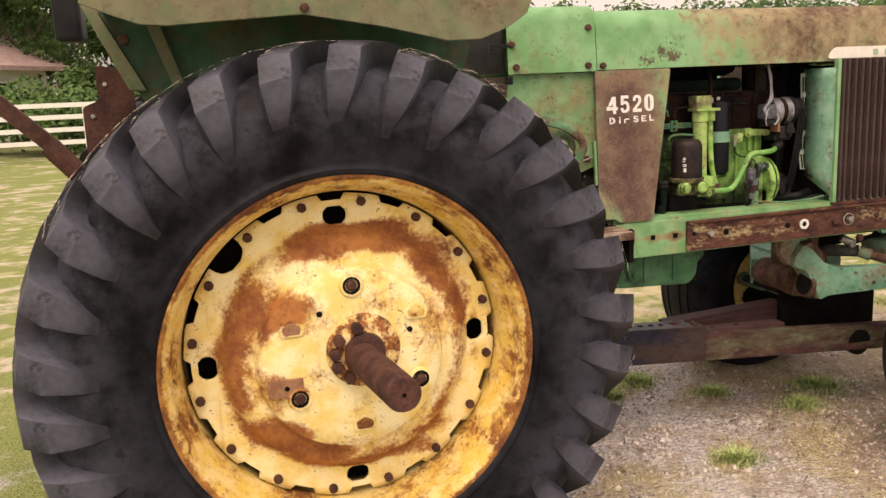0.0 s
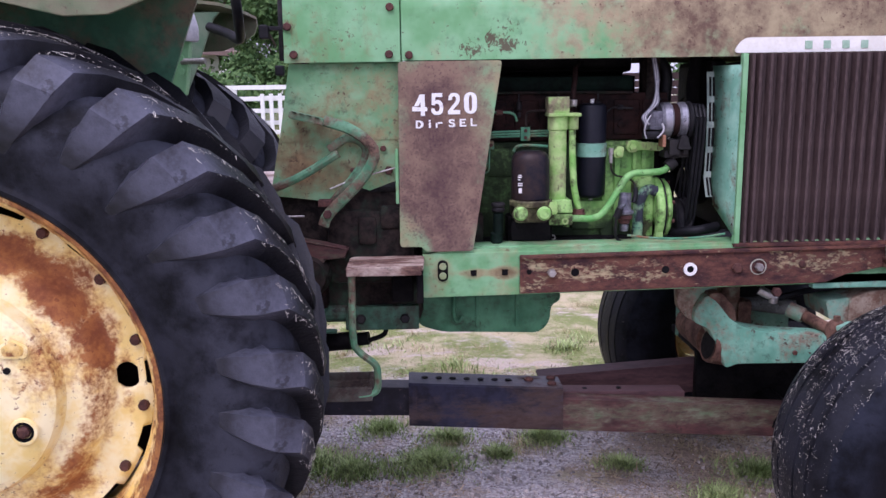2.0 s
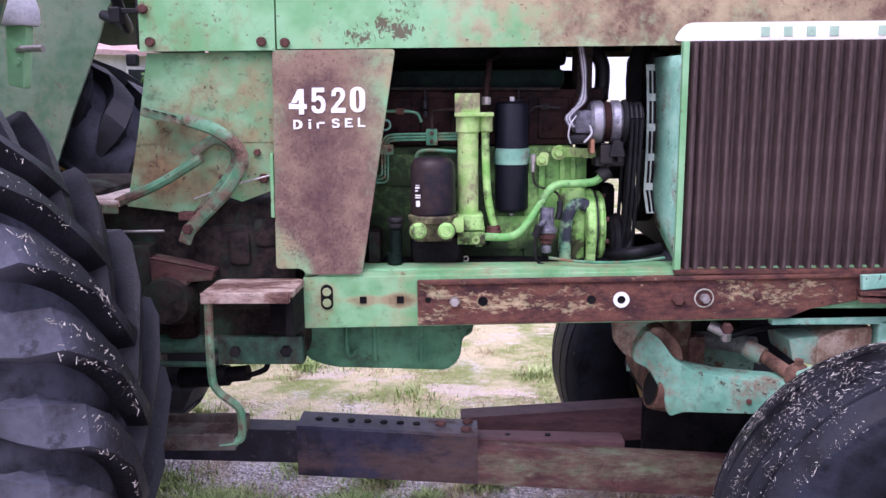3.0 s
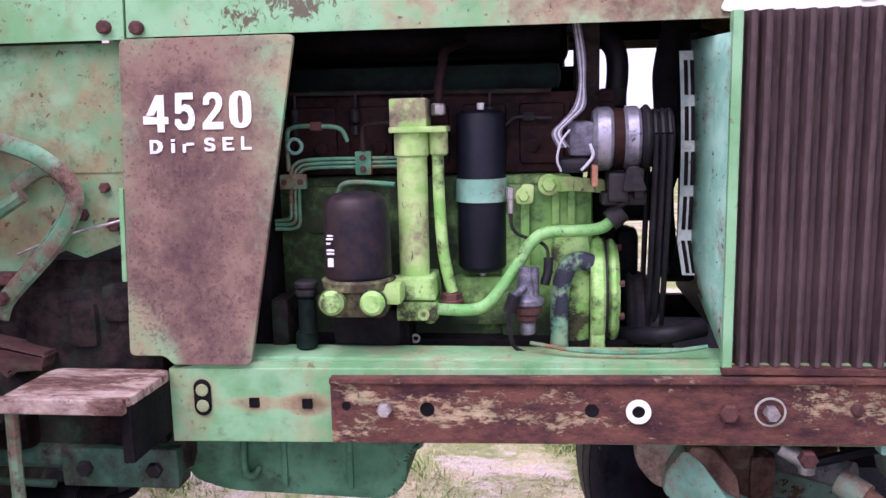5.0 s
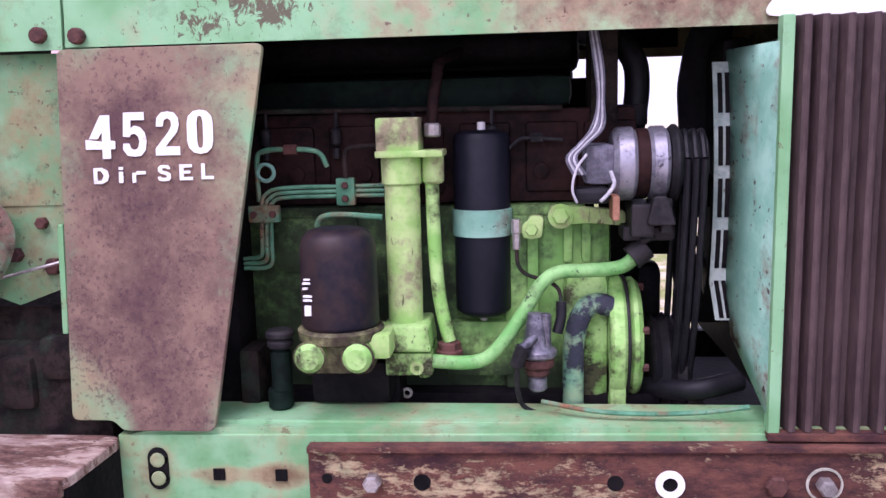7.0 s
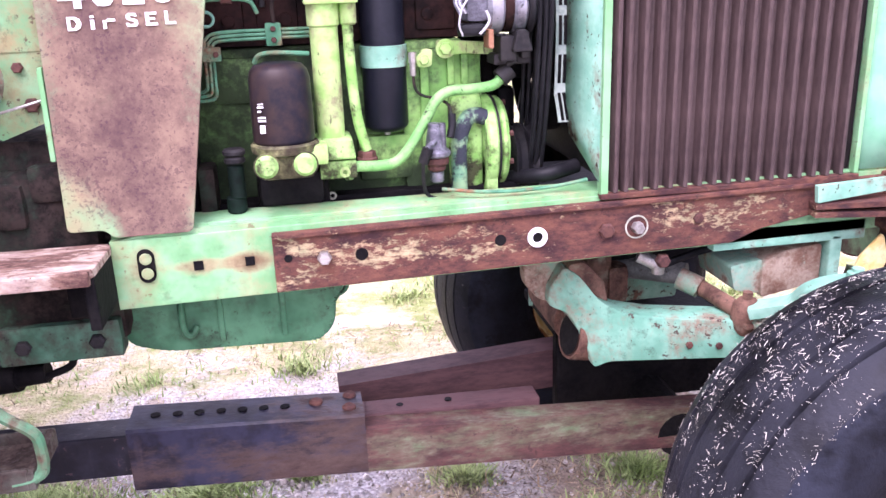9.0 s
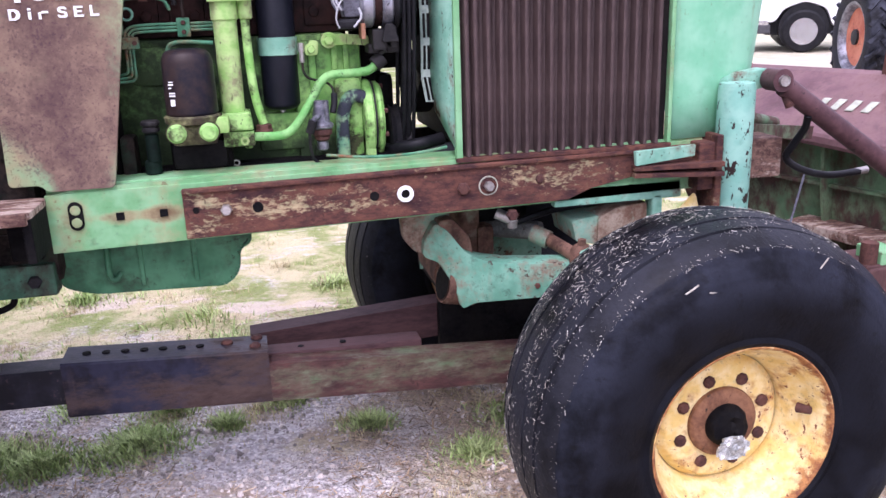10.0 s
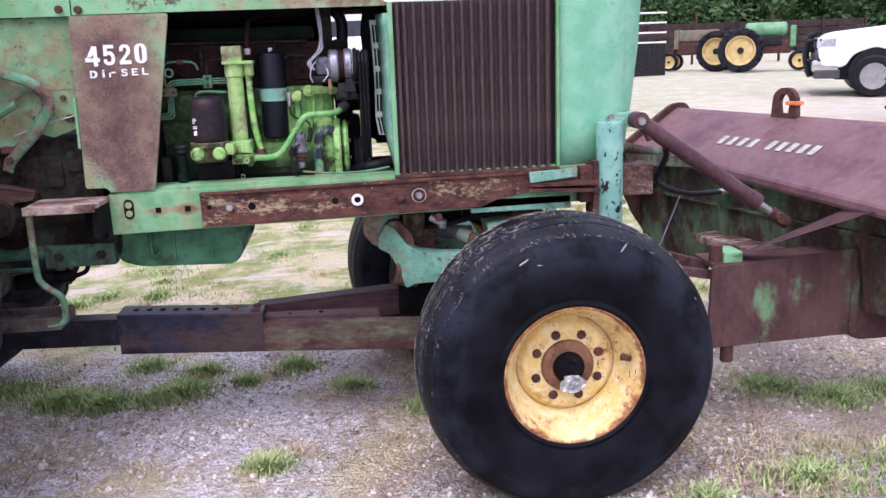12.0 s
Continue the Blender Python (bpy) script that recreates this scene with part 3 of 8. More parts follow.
gm.from_pydata(gv, [], gf)
gm.shade_smooth()


def ground_skin():
    m, t, b = graph("gravel_and_grass", 0.9)
    vec = coords(t)
    cell = put(t, "ShaderNodeTexVoronoi", Scale=88.0)
    cell2 = put(t, "ShaderNodeTexVoronoi", Scale=37.0)
    t.links.new(vec, cell.inputs["Vector"])
    t.links.new(vec, cell2.inputs["Vector"])
    tone = put(t, "ShaderNodeSeparateColor")
    t.links.new(cell.outputs["Color"], tone.inputs[0])
    gravel = blend(t, tone.outputs[0], (0.36, 0.31, 0.275), (0.75, 0.69, 0.63))
    sep = t.nodes.new("ShaderNodeSeparateXYZ")
    t.links.new(vec, sep.inputs[0])
    drift = math_node(t, "ADD", sep.outputs[0], math_node(t, "MULTIPLY", noise_of(t, vec, 1.1, 4, 0.6), 1.6))
    # Paler gravel at left paints light into the ground under the tractor.
    gravel = blend(t, smooth(t, drift, 1.2, 2.0), blend(t, tone.outputs[0], (0.38, 0.34, 0.335), (0.84, 0.79, 0.78)), gravel)
    patches = noise_of(t, vec, 1.7, 6, 0.62)
    fine = noise_of(t, vec, 34, 5, 0.7)
    earth = blend(t, fine, (0.26, 0.19, 0.14), (0.58, 0.47, 0.37))
    col = blend(t, smooth(t, math_node(t, "ADD", noise_of(t, vec, 3.1, 5), smooth(t, drift, 1.2, 2.2, -0.06, 0.06)), 0.42, 0.58), gravel, earth)
    behind = smooth(t, sep.outputs[1], 0.7, 2.0, 0.0, 0.22)
    out = smooth(t, sep.outputs[0], 4.5, 9.0, 0.0, -0.2)
    far = smooth(t, sep.outputs[1], 9.0, 17.0, 0.0, 0.25)
    dry = smooth(t, math_node(t, "ADD", math_node(t, "ADD", patches, behind), math_node(t, "ADD", math_node(t, "ADD", out, far), math_node(t, "MULTIPLY", fine, 0.25))), 0.62, 0.82)
    straw = blend(t, fine, (0.46, 0.39, 0.22), (0.72, 0.63, 0.41))
    col = blend(t, dry, col, straw)
    left = smooth(t, sep.outputs[0], -1.4, -2.6, 0.0, 0.3)
    lawn = smooth(t, math_node(t, "ADD", math_node(t, "ADD", noise_of(t, vec, 2.6, 6, 0.66), math_node(t, "MAXIMUM", behind, left)), math_node(t, "ADD", math_node(t, "ADD", out, far), math_node(t, "MULTIPLY", fine, 0.3))), 0.76, 0.96)
    col = blend(t, lawn, col, blend(t, fine, (0.14, 0.19, 0.05), (0.36, 0.4, 0.14)))
    bare = math_node(t, "MULTIPLY", smooth(t, noise_of(t, coords(t, (0.8, 1.6, 1)), 1.9, 6, 0.7), 0.53, 0.6), smooth(t, sep.outputs[1], 0.9, 1.6))
    col = blend(t, math_node(t, "MULTIPLY", bare, 0.85), col, blend(t, fine, (0.5, 0.4, 0.32), (0.8, 0.69, 0.58)))
    pale = smooth(t, sep.outputs[0], 4.0, 8.0)
    col = blend(t, math_node(t, "MULTIPLY", pale, 0.6), col, (0.62, 0.58, 0.45))
    # Soil in the gaps between stones, with the gaps' shade painted in.
    crevice_shade = math_node(t, "MULTIPLY", smooth(t, cell.outputs["Distance"], 0.45, 0.75, 0.0, 0.3), smooth(t, sep.outputs[1], 0.9, 1.8, 1.0, 0.15))
    col = blend(t, math_node(t, "MULTIPLY", crevice_shade, smooth(t, patches, 0.3, 0.55, 1.0, 0.5)), col, (0.075, 0.06, 0.05))
    t.links.new(col, b.inputs["Base Color"])
    height = math_node(t, "ADD", math_node(t, "ADD", cell.outputs["Distance"], math_node(t, "MULTIPLY", cell2.outputs["Distance"], 1.2)), math_node(t, "MULTIPLY", fine, 1.5))
    bumped(t, b, height, 1.0, 0.011)
    return m


ground = tagged(new("ground", gm), "grey gravel with dry grass and bare earth", "ground", kind="structure")
gm.materials.append(ground_skin())

# ---- tractor ----
tractor = thing("tractor", "old green farm tractor with rusted panels and yellow wheels", "tractor", (0.2, 0.31, 0))
HERE = Matrix.Translation((-0.2, -0.31, 0))
MID = 0.31


def fix(name, bm, mat, parent=tractor, label="", soft=False, at=None):
    """A part whose mesh is given in the place's own metres."""
    ob = part(name, bm, mat, parent, label, soft)
    ob.matrix_parent_inverse = Matrix.Translation((-0.2, -0.31, 0)) if parent == tractor else Matrix()
    return ob


LUGS = 30


def rear_wheel(at, turn):
    # disc, dished towards the hub, with a notched edge
    bm = bmesh.new()
    seg = 256
    unit = 360 / seg
    holes = [(c * unit, 3, {2: 2.6, 3: 4.3, 4: 4.9, 5: 4.9, 6: 4.3, 7: 2.6}) for c in (1, 65, 129, 193)] + [(97 * unit, 5, {0: 6.8, 1: 6.8, 2: 6.3, 3: 5.0, 4: 2.4})]

    def bent(a, n):
        """Draw the mesh lines in towards a slot's rounded outline."""
        for c, m, widths in holes:
            d = (a - c + 180) % 360 - 180
            if n in widths and abs(d) < 14:
                w, q = widths[n], m * unit
                return c + math.copysign(abs(d) * w / q if abs(d) <= q + 0.01 else w + (abs(d) - q) * (14 - w) / (14 - q), d)
        return a
    rows = [(0.455, -0.125), (0.433, -0.127), (0.416, -0.127), (0.406, -0.1275), (0.396, -0.128), (0.384, -0.129), (0.374, -0.13), (0.366, -0.13), (0.355, -0.138), (0.342, -0.165), (0.325, -0.185), (0.3, -0.193), (0.268, -0.203),
            (0.256, -0.24), (0.235, -0.254), (0.2, -0.26), (0.15, -0.263), (0.1, -0.265), (0.05, -0.265)]
    rings = []
    for n, (r, y) in enumerate(rows):
        ring = []
        for k in range(seg):
            a = radians(bent(k * unit, n))
            q = r
            if n == 0:
                near = abs(((math.degrees(a) - 81 + 11.25) % 22.5) - 11.25)
                q = 0.452 if near < 7.5 else 0.434
            ring.append(bm.verts.new((q * math.cos(a), -0.072 + (y + 0.127) * 0.93, q * math.sin(a))))
        rings.append(ring)
    for n in range(len(rows) - 1):
        for k in range(seg):
            a = (math.degrees(2 * math.pi * (k + 0.5) / seg)) % 360
            mid = (rows[n][0] + rows[n + 1][0]) / 2
            if any(n in widths and n + 1 in widths and abs((a - c + 180) % 360 - 180) < m * unit for c, m, widths in holes):
                continue
            i = (k + 1) % seg
            bm.faces.new((rings[n][k], rings[n][i], rings[n + 1][i], rings[n + 1][k]))
    bm.faces.new(rings[-1])
    wheel = part("rear_wheel", bm, wheel_yellow, tractor, "yellow rear wheel with rust rings and flaking paint", True)
    wheel.matrix_parent_inverse = HERE
    wheel.matrix_basis = pose(*at, 0, 0, turn)
    mod = wheel.modifiers.new("thickness", "SOLIDIFY")
    mod.thickness, mod.offset = 0.012, -1 * 1
    # rim
    rim = [(-0.227, 0.500), (-0.235, 0.508), (-0.235, 0.516), (-0.227, 0.519), (-0.217, 0.511), (-0.21, 0.497), (-0.19, 0.490), (-0.16, 0.482), (-0.12, 0.470), (-0.06, 0.466), (0.06, 0.466),
           (0.17, 0.487), (0.2, 0.519), (0.21, 0.517), (0.2, 0.508), (0.15, 0.476), (0.05, 0.452), (-0.06, 0.458), (-0.115, 0.463), (-0.145, 0.472), (-0.16, 0.481), (-0.2, 0.486)]
    part("rim", lathe(rim, seg=128, closed=True), rim_yellow, wheel, "rusty yellow rim", True)
    # Added black disc in place of the shaded depth behind the slots.
    part("back_plate", lathe([(0.03, 0.45), (0.05, 0.45), (0.05, 0.1), (0.03, 0.1)], seg=48, closed=True), grease_shade, wheel, "black disc added for the darkness behind the wheel")
    part("tag", join(box(-0.25, -0.155, -0.268, -0.258, -0.095, -0.045, 0.002)), rust_light, wheel, "rusty tag plate")
    part("tag_hole", lathe([(-0.262, 0.007), (-0.2695, 0.007)], (-0.2, 0, -0.07), "y", 12), grease_shade, wheel)
    # tyre: carcass and two rows of bar lugs
    rows = [(0.214, 0.505), (0.23, 0.512), (0.243, 0.522), (0.245, 0.532), (0.238, 0.54), (0.236, 0.548), (0.25, 0.585), (0.26, 0.64), (0.26, 0.69), (0.248, 0.73), (0.226, 0.765), (0.19, 0.79), (0.14, 0.805), (0.08, 0.813), (0.0, 0.815)]
    carcass = lathe([(-a, r) for a, r in rows] + [(a, r) for a, r in reversed(rows[:-1])], seg=120, closed=True)
    part("tyre", carcass, tyre_rear, wheel, "worn black tractor tyre with bar tread", True)
    # each bar: (across, radius, turn, outward across, outward radial, height, half top, half foot), from the middle of the tread down the sidewall
    bar_rows = [(0.03, 0.816, 20.5, 0.0, 1.0, 0.052, 1.5, 1.9), (-0.03, 0.816, 15.5, 0.0, 1.0, 0.056, 1.7, 2.2), (-0.1, 0.81, 9.0, -0.05, 1.0, 0.062, 2.0, 2.7), (-0.165, 0.794, 4.2, -0.2, 0.98, 0.072, 2.6, 3.5),
                (-0.205, 0.774, 1.6, -0.45, 0.9, 0.077, 2.9, 4.2), (-0.226, 0.752, 0.4, -0.8, 0.55, 0.062, 3.2, 4.7), (-0.243, 0.722, -0.6, -0.97, 0.2, 0.036, 2.9, 4.5), (-0.254, 0.69, -1.2, -1.0, 0.0, 0.016, 2.3, 3.6),
                (-0.258, 0.655, -1.8, -1.0, 0.0, 0.003, 1.6, 2.4), (-0.254, 0.622, -2.2, -1.0, 0.0, 0.0, 1.0, 1.3)]
    for row in (1, -1):
        lug = bmesh.new()
        prev = None
        for y, r, turn_by, oy, orr, high, top, foot in bar_rows:
            ring = []
            for da, h_ in ((-foot, -0.012), (-top, high), (top * 0.9, high * 0.94), (foot, -0.012)):
                a = radians(90 - (turn_by + da))
                if h_ > 0.03:
                    h_, a = h_ + random.uniform(-0.006, 0.006), a + random.uniform(-0.006, 0.006)
                rr = r + orr * h_
                ring.append(lug.verts.new((rr * math.cos(a), (y + oy * h_) * row, rr * math.sin(a))))
            if prev:
                for i in range(3):
                    lug.faces.new((prev[i], prev[i + 1], ring[i + 1], ring[i]))
            else:
                lug.faces.new(ring)
            prev = ring
        lug.faces.new(prev)
        bar = part("tread_lug", lug, tyre_lug, wheel)
        bar.data.shade_smooth()
        bar.data.set_sharp_from_angle(angle=radians(20))
        for k in range(LUGS):
            o = bar if k == 0 else new("tread_lug", bar.data)
            o.parent = wheel
            o.rotation_euler.y = radians(360 / LUGS * (k + (0.5 if row < 0 else 0)) + random.uniform(-0.5, 0.5))
            wear = random.uniform(0.982, 1.0)
            o.scale = (wear, random.uniform(0.985, 1.01), wear)
    for k in range(16):
        a = radians(81 + 22.5 * k)
        part("rim_bolt", bolt(0.43 * math.cos(a), -0.127, 0.43 * math.sin(a), 0.0135, 0.016, 8), rust_metal, wheel)
    for d in (92, -28, 212):
        a = radians(d)
        x, z = 0.197 * math.cos(a), 0.197 * math.sin(a)
        ring = lathe([(-0.262, 0.034), (-0.268, 0.031), (-0.269, 0.025), (-0.262, 0.019), (-0.255, 0.018)], (x, 0, z), "y", 24)
        part("lug_seat", ring, wheel_yellow, wheel, soft=True)
        # Flat black ring gives the recess its shade by colour.
        part("seat_recess", lathe([(-0.263, 0.0285), (-0.2685, 0.027), (-0.2685, 0.018), (-0.263, 0.018)], (x, 0, z), "y", 24, True), grease_shade, wheel)
        part("lug_bolt", lathe([(-0.255, 0.016), (-0.272, 0.015), (-0.277, 0.009), (-0.277, 0.0)][:3], (x, 0, z), "y", 8), rust_metal, wheel)
    for d in (32, 152, 272):
        a = radians(d)
        x, z = 0.2 * math.cos(a), 0.2 * math.sin(a)
        pts = rounded([(x - 0.03, z - 0.022), (x + 0.03, z - 0.022), (x + 0.036, z + 0.006), (x, z + 0.026), (x - 0.036, z + 0.006)], 0.01)
        part("boss", prism(pts, -0.262, -0.267, 0.002), wheel_yellow, wheel)
        part("boss_pocket", prism([(x + (p - x) * 0.72, z + (q - z) * 0.72) for p, q in pts], -0.264, -0.2685), rust_light if d == 152 else rim_yellow, wheel)
    hx, hz = 0.016, 0.012
    hub = lathe([(-0.262, 0.105), (-0.272, 0.1), (-0.276, 0.085), (-0.285, 0.07), (-0.29, 0.06), (-0.29, 0.05)], (hx, 0, hz), "y", 40)
    part("hub", hub, hub_paint, wheel, "hub with cracked cream paint", True)
    for d, r in ((105, 0.072), (150, 0.08), (178, 0.082), (204, 0.084), (236, 0.082), (300, 0.078)):
        a = radians(d)
        part("hub_bolt", bolt(hx + r * math.cos(a), -0.278, hz + r * math.sin(a), 0.0175, 0.026, 6), rust_metal, wheel)
    part("hub_collar", lathe([(-0.27, 0.058), (-0.3, 0.056), (-0.304, 0.05)], (hx, 0, hz), "y", 32), rust_metal, wheel, soft=True)
    shaft = lathe([(-0.2, 0.046), (-0.36, 0.0455), (-0.553, 0.045), (-0.56, 0.042)], (hx, 0, hz), "y", 36)
    for v in shaft.verts:
        v.co.x -= 0.12 * (v.co.y + 0.21)
    part("axle_shaft", shaft, rust_metal, wheel, "rusty brown bar axle", True)
    part("shaft_centre", lathe([(-0.5595, 0.006), (-0.562, 0.005)], (hx + 0.042, 0, hz), "y", 12), grease_shade, wheel)
    for d in (20, 128, 305):
        a = radians(d)
        # Black plugs drawn as holes, their darkness in the colour.
        part("pry_hole", lathe([(-0.2, 0.008), (-0.2655, 0.008)], (0.16 * math.cos(a), 0, 0.16 * math.sin(a)), "y", 12), grease_shade, wheel)
    for ob in wheel.children:
        if ob.name.split(".")[0] in ("lug_seat", "seat_recess", "lug_bolt", "boss", "boss_pocket", "hub", "hub_bolt", "hub_collar", "pry_hole", "tag", "tag_hole"):
            ob.location = (0.012, 0.064, 0.015)
        if ob.name.split(".")[0] == "rim_bolt":
            ob.location.y = 0.054
    wheel.scale = (1.027, 1, 1.027)
    return wheel


rear_wheel((-1.152, -0.478, 0.785), 1.5)
rear_wheel((-1.35, 1.1, 0.785), 182)


def front_wheel(at, turn):
    disc = lathe([(-0.045, 0.158), (-0.05, 0.152), (-0.06, 0.146), (-0.068, 0.138), (-0.07, 0.125), (-0.07, 0.07)], seg=64)
    wheel = part("front_wheel", disc, front_yellow, tractor, "cream yellow front wheel with rusty edge", True)
    wheel.matrix_parent_inverse = HERE
    wheel.matrix_basis = pose(*at, 0, 0, turn)
    rim = [(-0.165, 0.213), (-0.171, 0.219), (-0.17, 0.227), (-0.163, 0.229), (-0.155, 0.222), (-0.14, 0.214), (-0.1, 0.205), (-0.06, 0.185), (-0.02, 0.172), (0.06, 0.172), (0.12, 0.2), (0.165, 0.228),
           (0.168, 0.218), (0.1, 0.19), (0.05, 0.162), (-0.03, 0.158), (-0.07, 0.165), (-0.09, 0.182), (-0.11, 0.193), (-0.145, 0.203)]
    part("rim", lathe(rim, seg=96, closed=True), front_yellow, wheel, "deep cream rim with rust-speckled flange", True)
    rows = [(0.155, 0.214), (0.17, 0.221), (0.176, 0.232), (0.172, 0.244), (0.183, 0.27), (0.193, 0.32), (0.194, 0.345), (0.191, 0.37), (0.186, 0.38), (0.186, 0.384), (0.184, 0.39), (0.178, 0.408), (0.17, 0.42),
            (0.165, 0.426), (0.164, 0.430), (0.158, 0.438), (0.135, 0.455)]
    tread = [(0.108, 0.466), (0.105, 0.455), (0.099, 0.455), (0.096, 0.4675), (0.053, 0.4745), (0.05, 0.462), (0.044, 0.462), (0.041, 0.475), (0.0, 0.477)]
    prof = [(-a, r) for a, r in rows + tread] + [(a, r) for a, r in reversed((rows + tread)[:-1])]
    tyre = part("tyre", lathe(prof, seg=112, closed=True), tyre_front, wheel, "smooth ribbed black tyre littered with straw", True)
    tyre.data.materials.append(tyre_tread)
    for f in tyre.data.polygons:
        c = f.center
        if math.hypot(c.x, c.z) > 0.436:
            f.material_index = 1
    for k in range(8):
        a = radians(-25 + 45 * k)
        part("lug_nut", lathe([(-0.06, 0.0155), (-0.075, 0.015), (-0.079, 0.01)], (0.108 * math.cos(a), 0, 0.108 * math.sin(a)), "y", 8), rust_metal, wheel)
    part("hub", lathe([(-0.06, 0.086), (-0.08, 0.084), (-0.086, 0.078), (-0.089, 0.068), (-0.088, 0.05)], seg=40), rust_hub, wheel, "rust-brown hub ring", True)
    cap = lathe([(-0.08, 0.051), (-0.1, 0.05), (-0.114, 0.043), (-0.118, 0.03), (-0.115, 0.015), (-0.117, 0.003)], seg=36)
    for v in cap.verts:
        tear = noise.noise((v.co.x * 45, v.co.z * 45, 3.0))
        v.co.y += 0.016 * max(0.0, tear) * (1 if v.co.y < -0.095 else 0)
    part("hub_cap", cap, grease_shade, wheel, "torn greasy black hub cap", True)
    foil = bmesh.new()
    cells = {}
    for i in range(15):
        for j in range(12):
            x, z = -0.034 + 0.086 * i / 14, -0.08 + 0.068 * j / 11
            inside = ((x - 0.006) / 0.044) ** 2 + ((z + 0.046) / 0.034) ** 2 + 0.35 * noise.noise((x * 60, z * 60, 8)) < 1.0
            if inside:
                cells[i, j] = foil.verts.new((x, -0.121 - 0.012 * noise.noise((x * 55, z * 55, 1)) - 0.006 * noise.noise((x * 140, z * 140, 5)), z))
    for i, j in list(cells):
        quad = [(i, j), (i + 1, j), (i + 1, j + 1), (i, j + 1)]
        if all(q in cells for q in quad):
            foil.faces.new([cells[q] for q in quad])
    bmesh.ops.delete(foil, geom=[v for v in foil.verts if not v.link_faces], context="VERTS")
    bmesh.ops.solidify(foil, geom=foil.faces[:], thickness=0.004)
    part("cap_cover", foil, cap_foil, wheel, "crumpled silvery white cap remnant")
    part("valve", rod((0.165, -0.115, 0.03), (0.18, -0.142, 0.033), 0.012, 0.009), rust_metal, wheel)
    return wheel


front_wheel((1.47, -0.43, 0.438), 0)
front_wheel((1.265, 1.0, 0.438), 188)

# fenders: deck over the tyre with a rolled lip, inner side sheet and leg
def fender(side):
    def y(v):
        return v if side > 0 else 2 * MID - v
    push = 0.0 if side > 0 else -0.14
    top = [(-1.75, 1.79), (-1.7, 1.8), (-1.66, 1.805), (-1.2, 1.84), (-0.8, 1.83), (-0.62, 1.81), (-0.55, 1.79)]
    low = [(-1.76, 1.76), (-1.7, 1.735), (-1.62, 1.705), (-1.55, 1.7), (-1.4, 1.71), (-1.2, 1.722), (-0.98, 1.685), (-0.8, 1.642), (-0.7, 1.645), (-0.62, 1.675), (-0.56, 1.715), (-0.545, 1.75)]
    top, low = [(x + push, z) for x, z in top], [(x + push, z) for x, z in low]
    lip = prism(top + low[::-1], y(-0.585), y(-0.572), 0.003)
    deck = prism([(x, z) for x, z in top] + [(x, z - 0.012) for x, z in reversed(top)], y(-0.572), y(-0.17), 0.0)
    body = part("fender", join(lip, deck), green_fender, tractor, "faded green fender with a wavy lip")
    body.matrix_parent_inverse = HERE
    front = [(-0.95, 1.0), (-0.78, 1.28), (-0.68, 1.49), (-0.604, 1.69), (-0.57, 1.775)] if side > 0 else [(-1.1, 1.0), (-1.017, 1.188), (-0.937, 1.389), (-0.84, 1.607), (-0.785, 1.749), (-0.76, 1.775)]
    sheet = prism([(-1.78, 1.775), (-1.68, 1.56), (-1.58, 1.36), (-1.5, 1.0)] + front, y(-0.2), y(-0.188))
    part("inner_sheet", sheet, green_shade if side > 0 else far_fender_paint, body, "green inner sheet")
    leg = join(prism([(-1.8, 1.79), (-1.765, 1.79), (-1.64, 1.54), (-1.69, 1.545)], y(-0.26), y(-0.19), 0.003), prism([(-1.64, 1.775), (-1.6, 1.775), (-1.53, 1.55), (-1.565, 1.545)], y(-0.24), y(-0.2), 0.003))
    part("leg", leg, green_fender, body, "green fender leg with rust streaks")
    part("leg_bolt", bolt(-1.69, y(-0.262) if side > 0 else y(-0.262), 1.69, 0.018, 0.016), rust_metal, body)
    part("lip_bolt", bolt(-1.195, y(-0.585), 1.74, 0.013, 0.012), rust_metal, body)


green_fender = weathered("olive_green_fender", (0.1, 0.16, 0.08), (0.19, 0.22, 0.13), 0.56, 0.12, rust=(0.1, 0.06, 0.045), rust2=(0.21, 0.18, 0.12), big=4, grime=0.3)
# Darker copy for the near sheet, with the fender's shade in the colour.
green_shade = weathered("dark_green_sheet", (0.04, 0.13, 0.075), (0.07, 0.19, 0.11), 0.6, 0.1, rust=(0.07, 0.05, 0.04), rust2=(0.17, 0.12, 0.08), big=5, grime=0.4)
fender(1)
fender(-1)
hitch = join(prism(rounded([(-1.81, 1.63), (-1.74, 1.62), (-1.7, 1.55), (-1.7, 1.3), (-1.86, 1.3), (-1.86, 1.5), (-1.81, 1.52)], 0.012), -0.02, 0.0, 0.002))
hitch = fix("hitch_bracket", hitch, rust_metal, label="rusty brown hitch bracket")
for x, z in ((-1.785, 1.57), (-1.83, 1.47)):
    part("bracket_bolt", bolt(x, -0.02, z, 0.008, 0.008), steel, hitch)
fix("hitch_bar", join(strip((-2.2, 0.08, 1.6), (-1.97, 0.08, 1.37), 0.05, 0.03), rod((-1.99, 0.08, 1.38), (-1.88, 0.08, 1.25), 0.035)), rust_metal, label="rusty hitch lever")
fix("tail_lamp", join(box(-1.9, -1.82, -0.12, 0.0, 1.7, 1.85, 0.015)), rubber_black, label="black rear lamp housing")

# grab handle beyond the cowl, and the lamp on the near fender
fix("grab_handle", pipe([(-0.8, 0.8, 1.72), (-0.72, 0.74, 1.69), (-0.65, 0.62, 1.66), (-0.625, 0.5, 1.7), (-0.62, 0.44, 1.78), (-0.63, 0.42, 1.9)], 0.018, 10), rubber_black, label="bent black grab handle", soft=True)
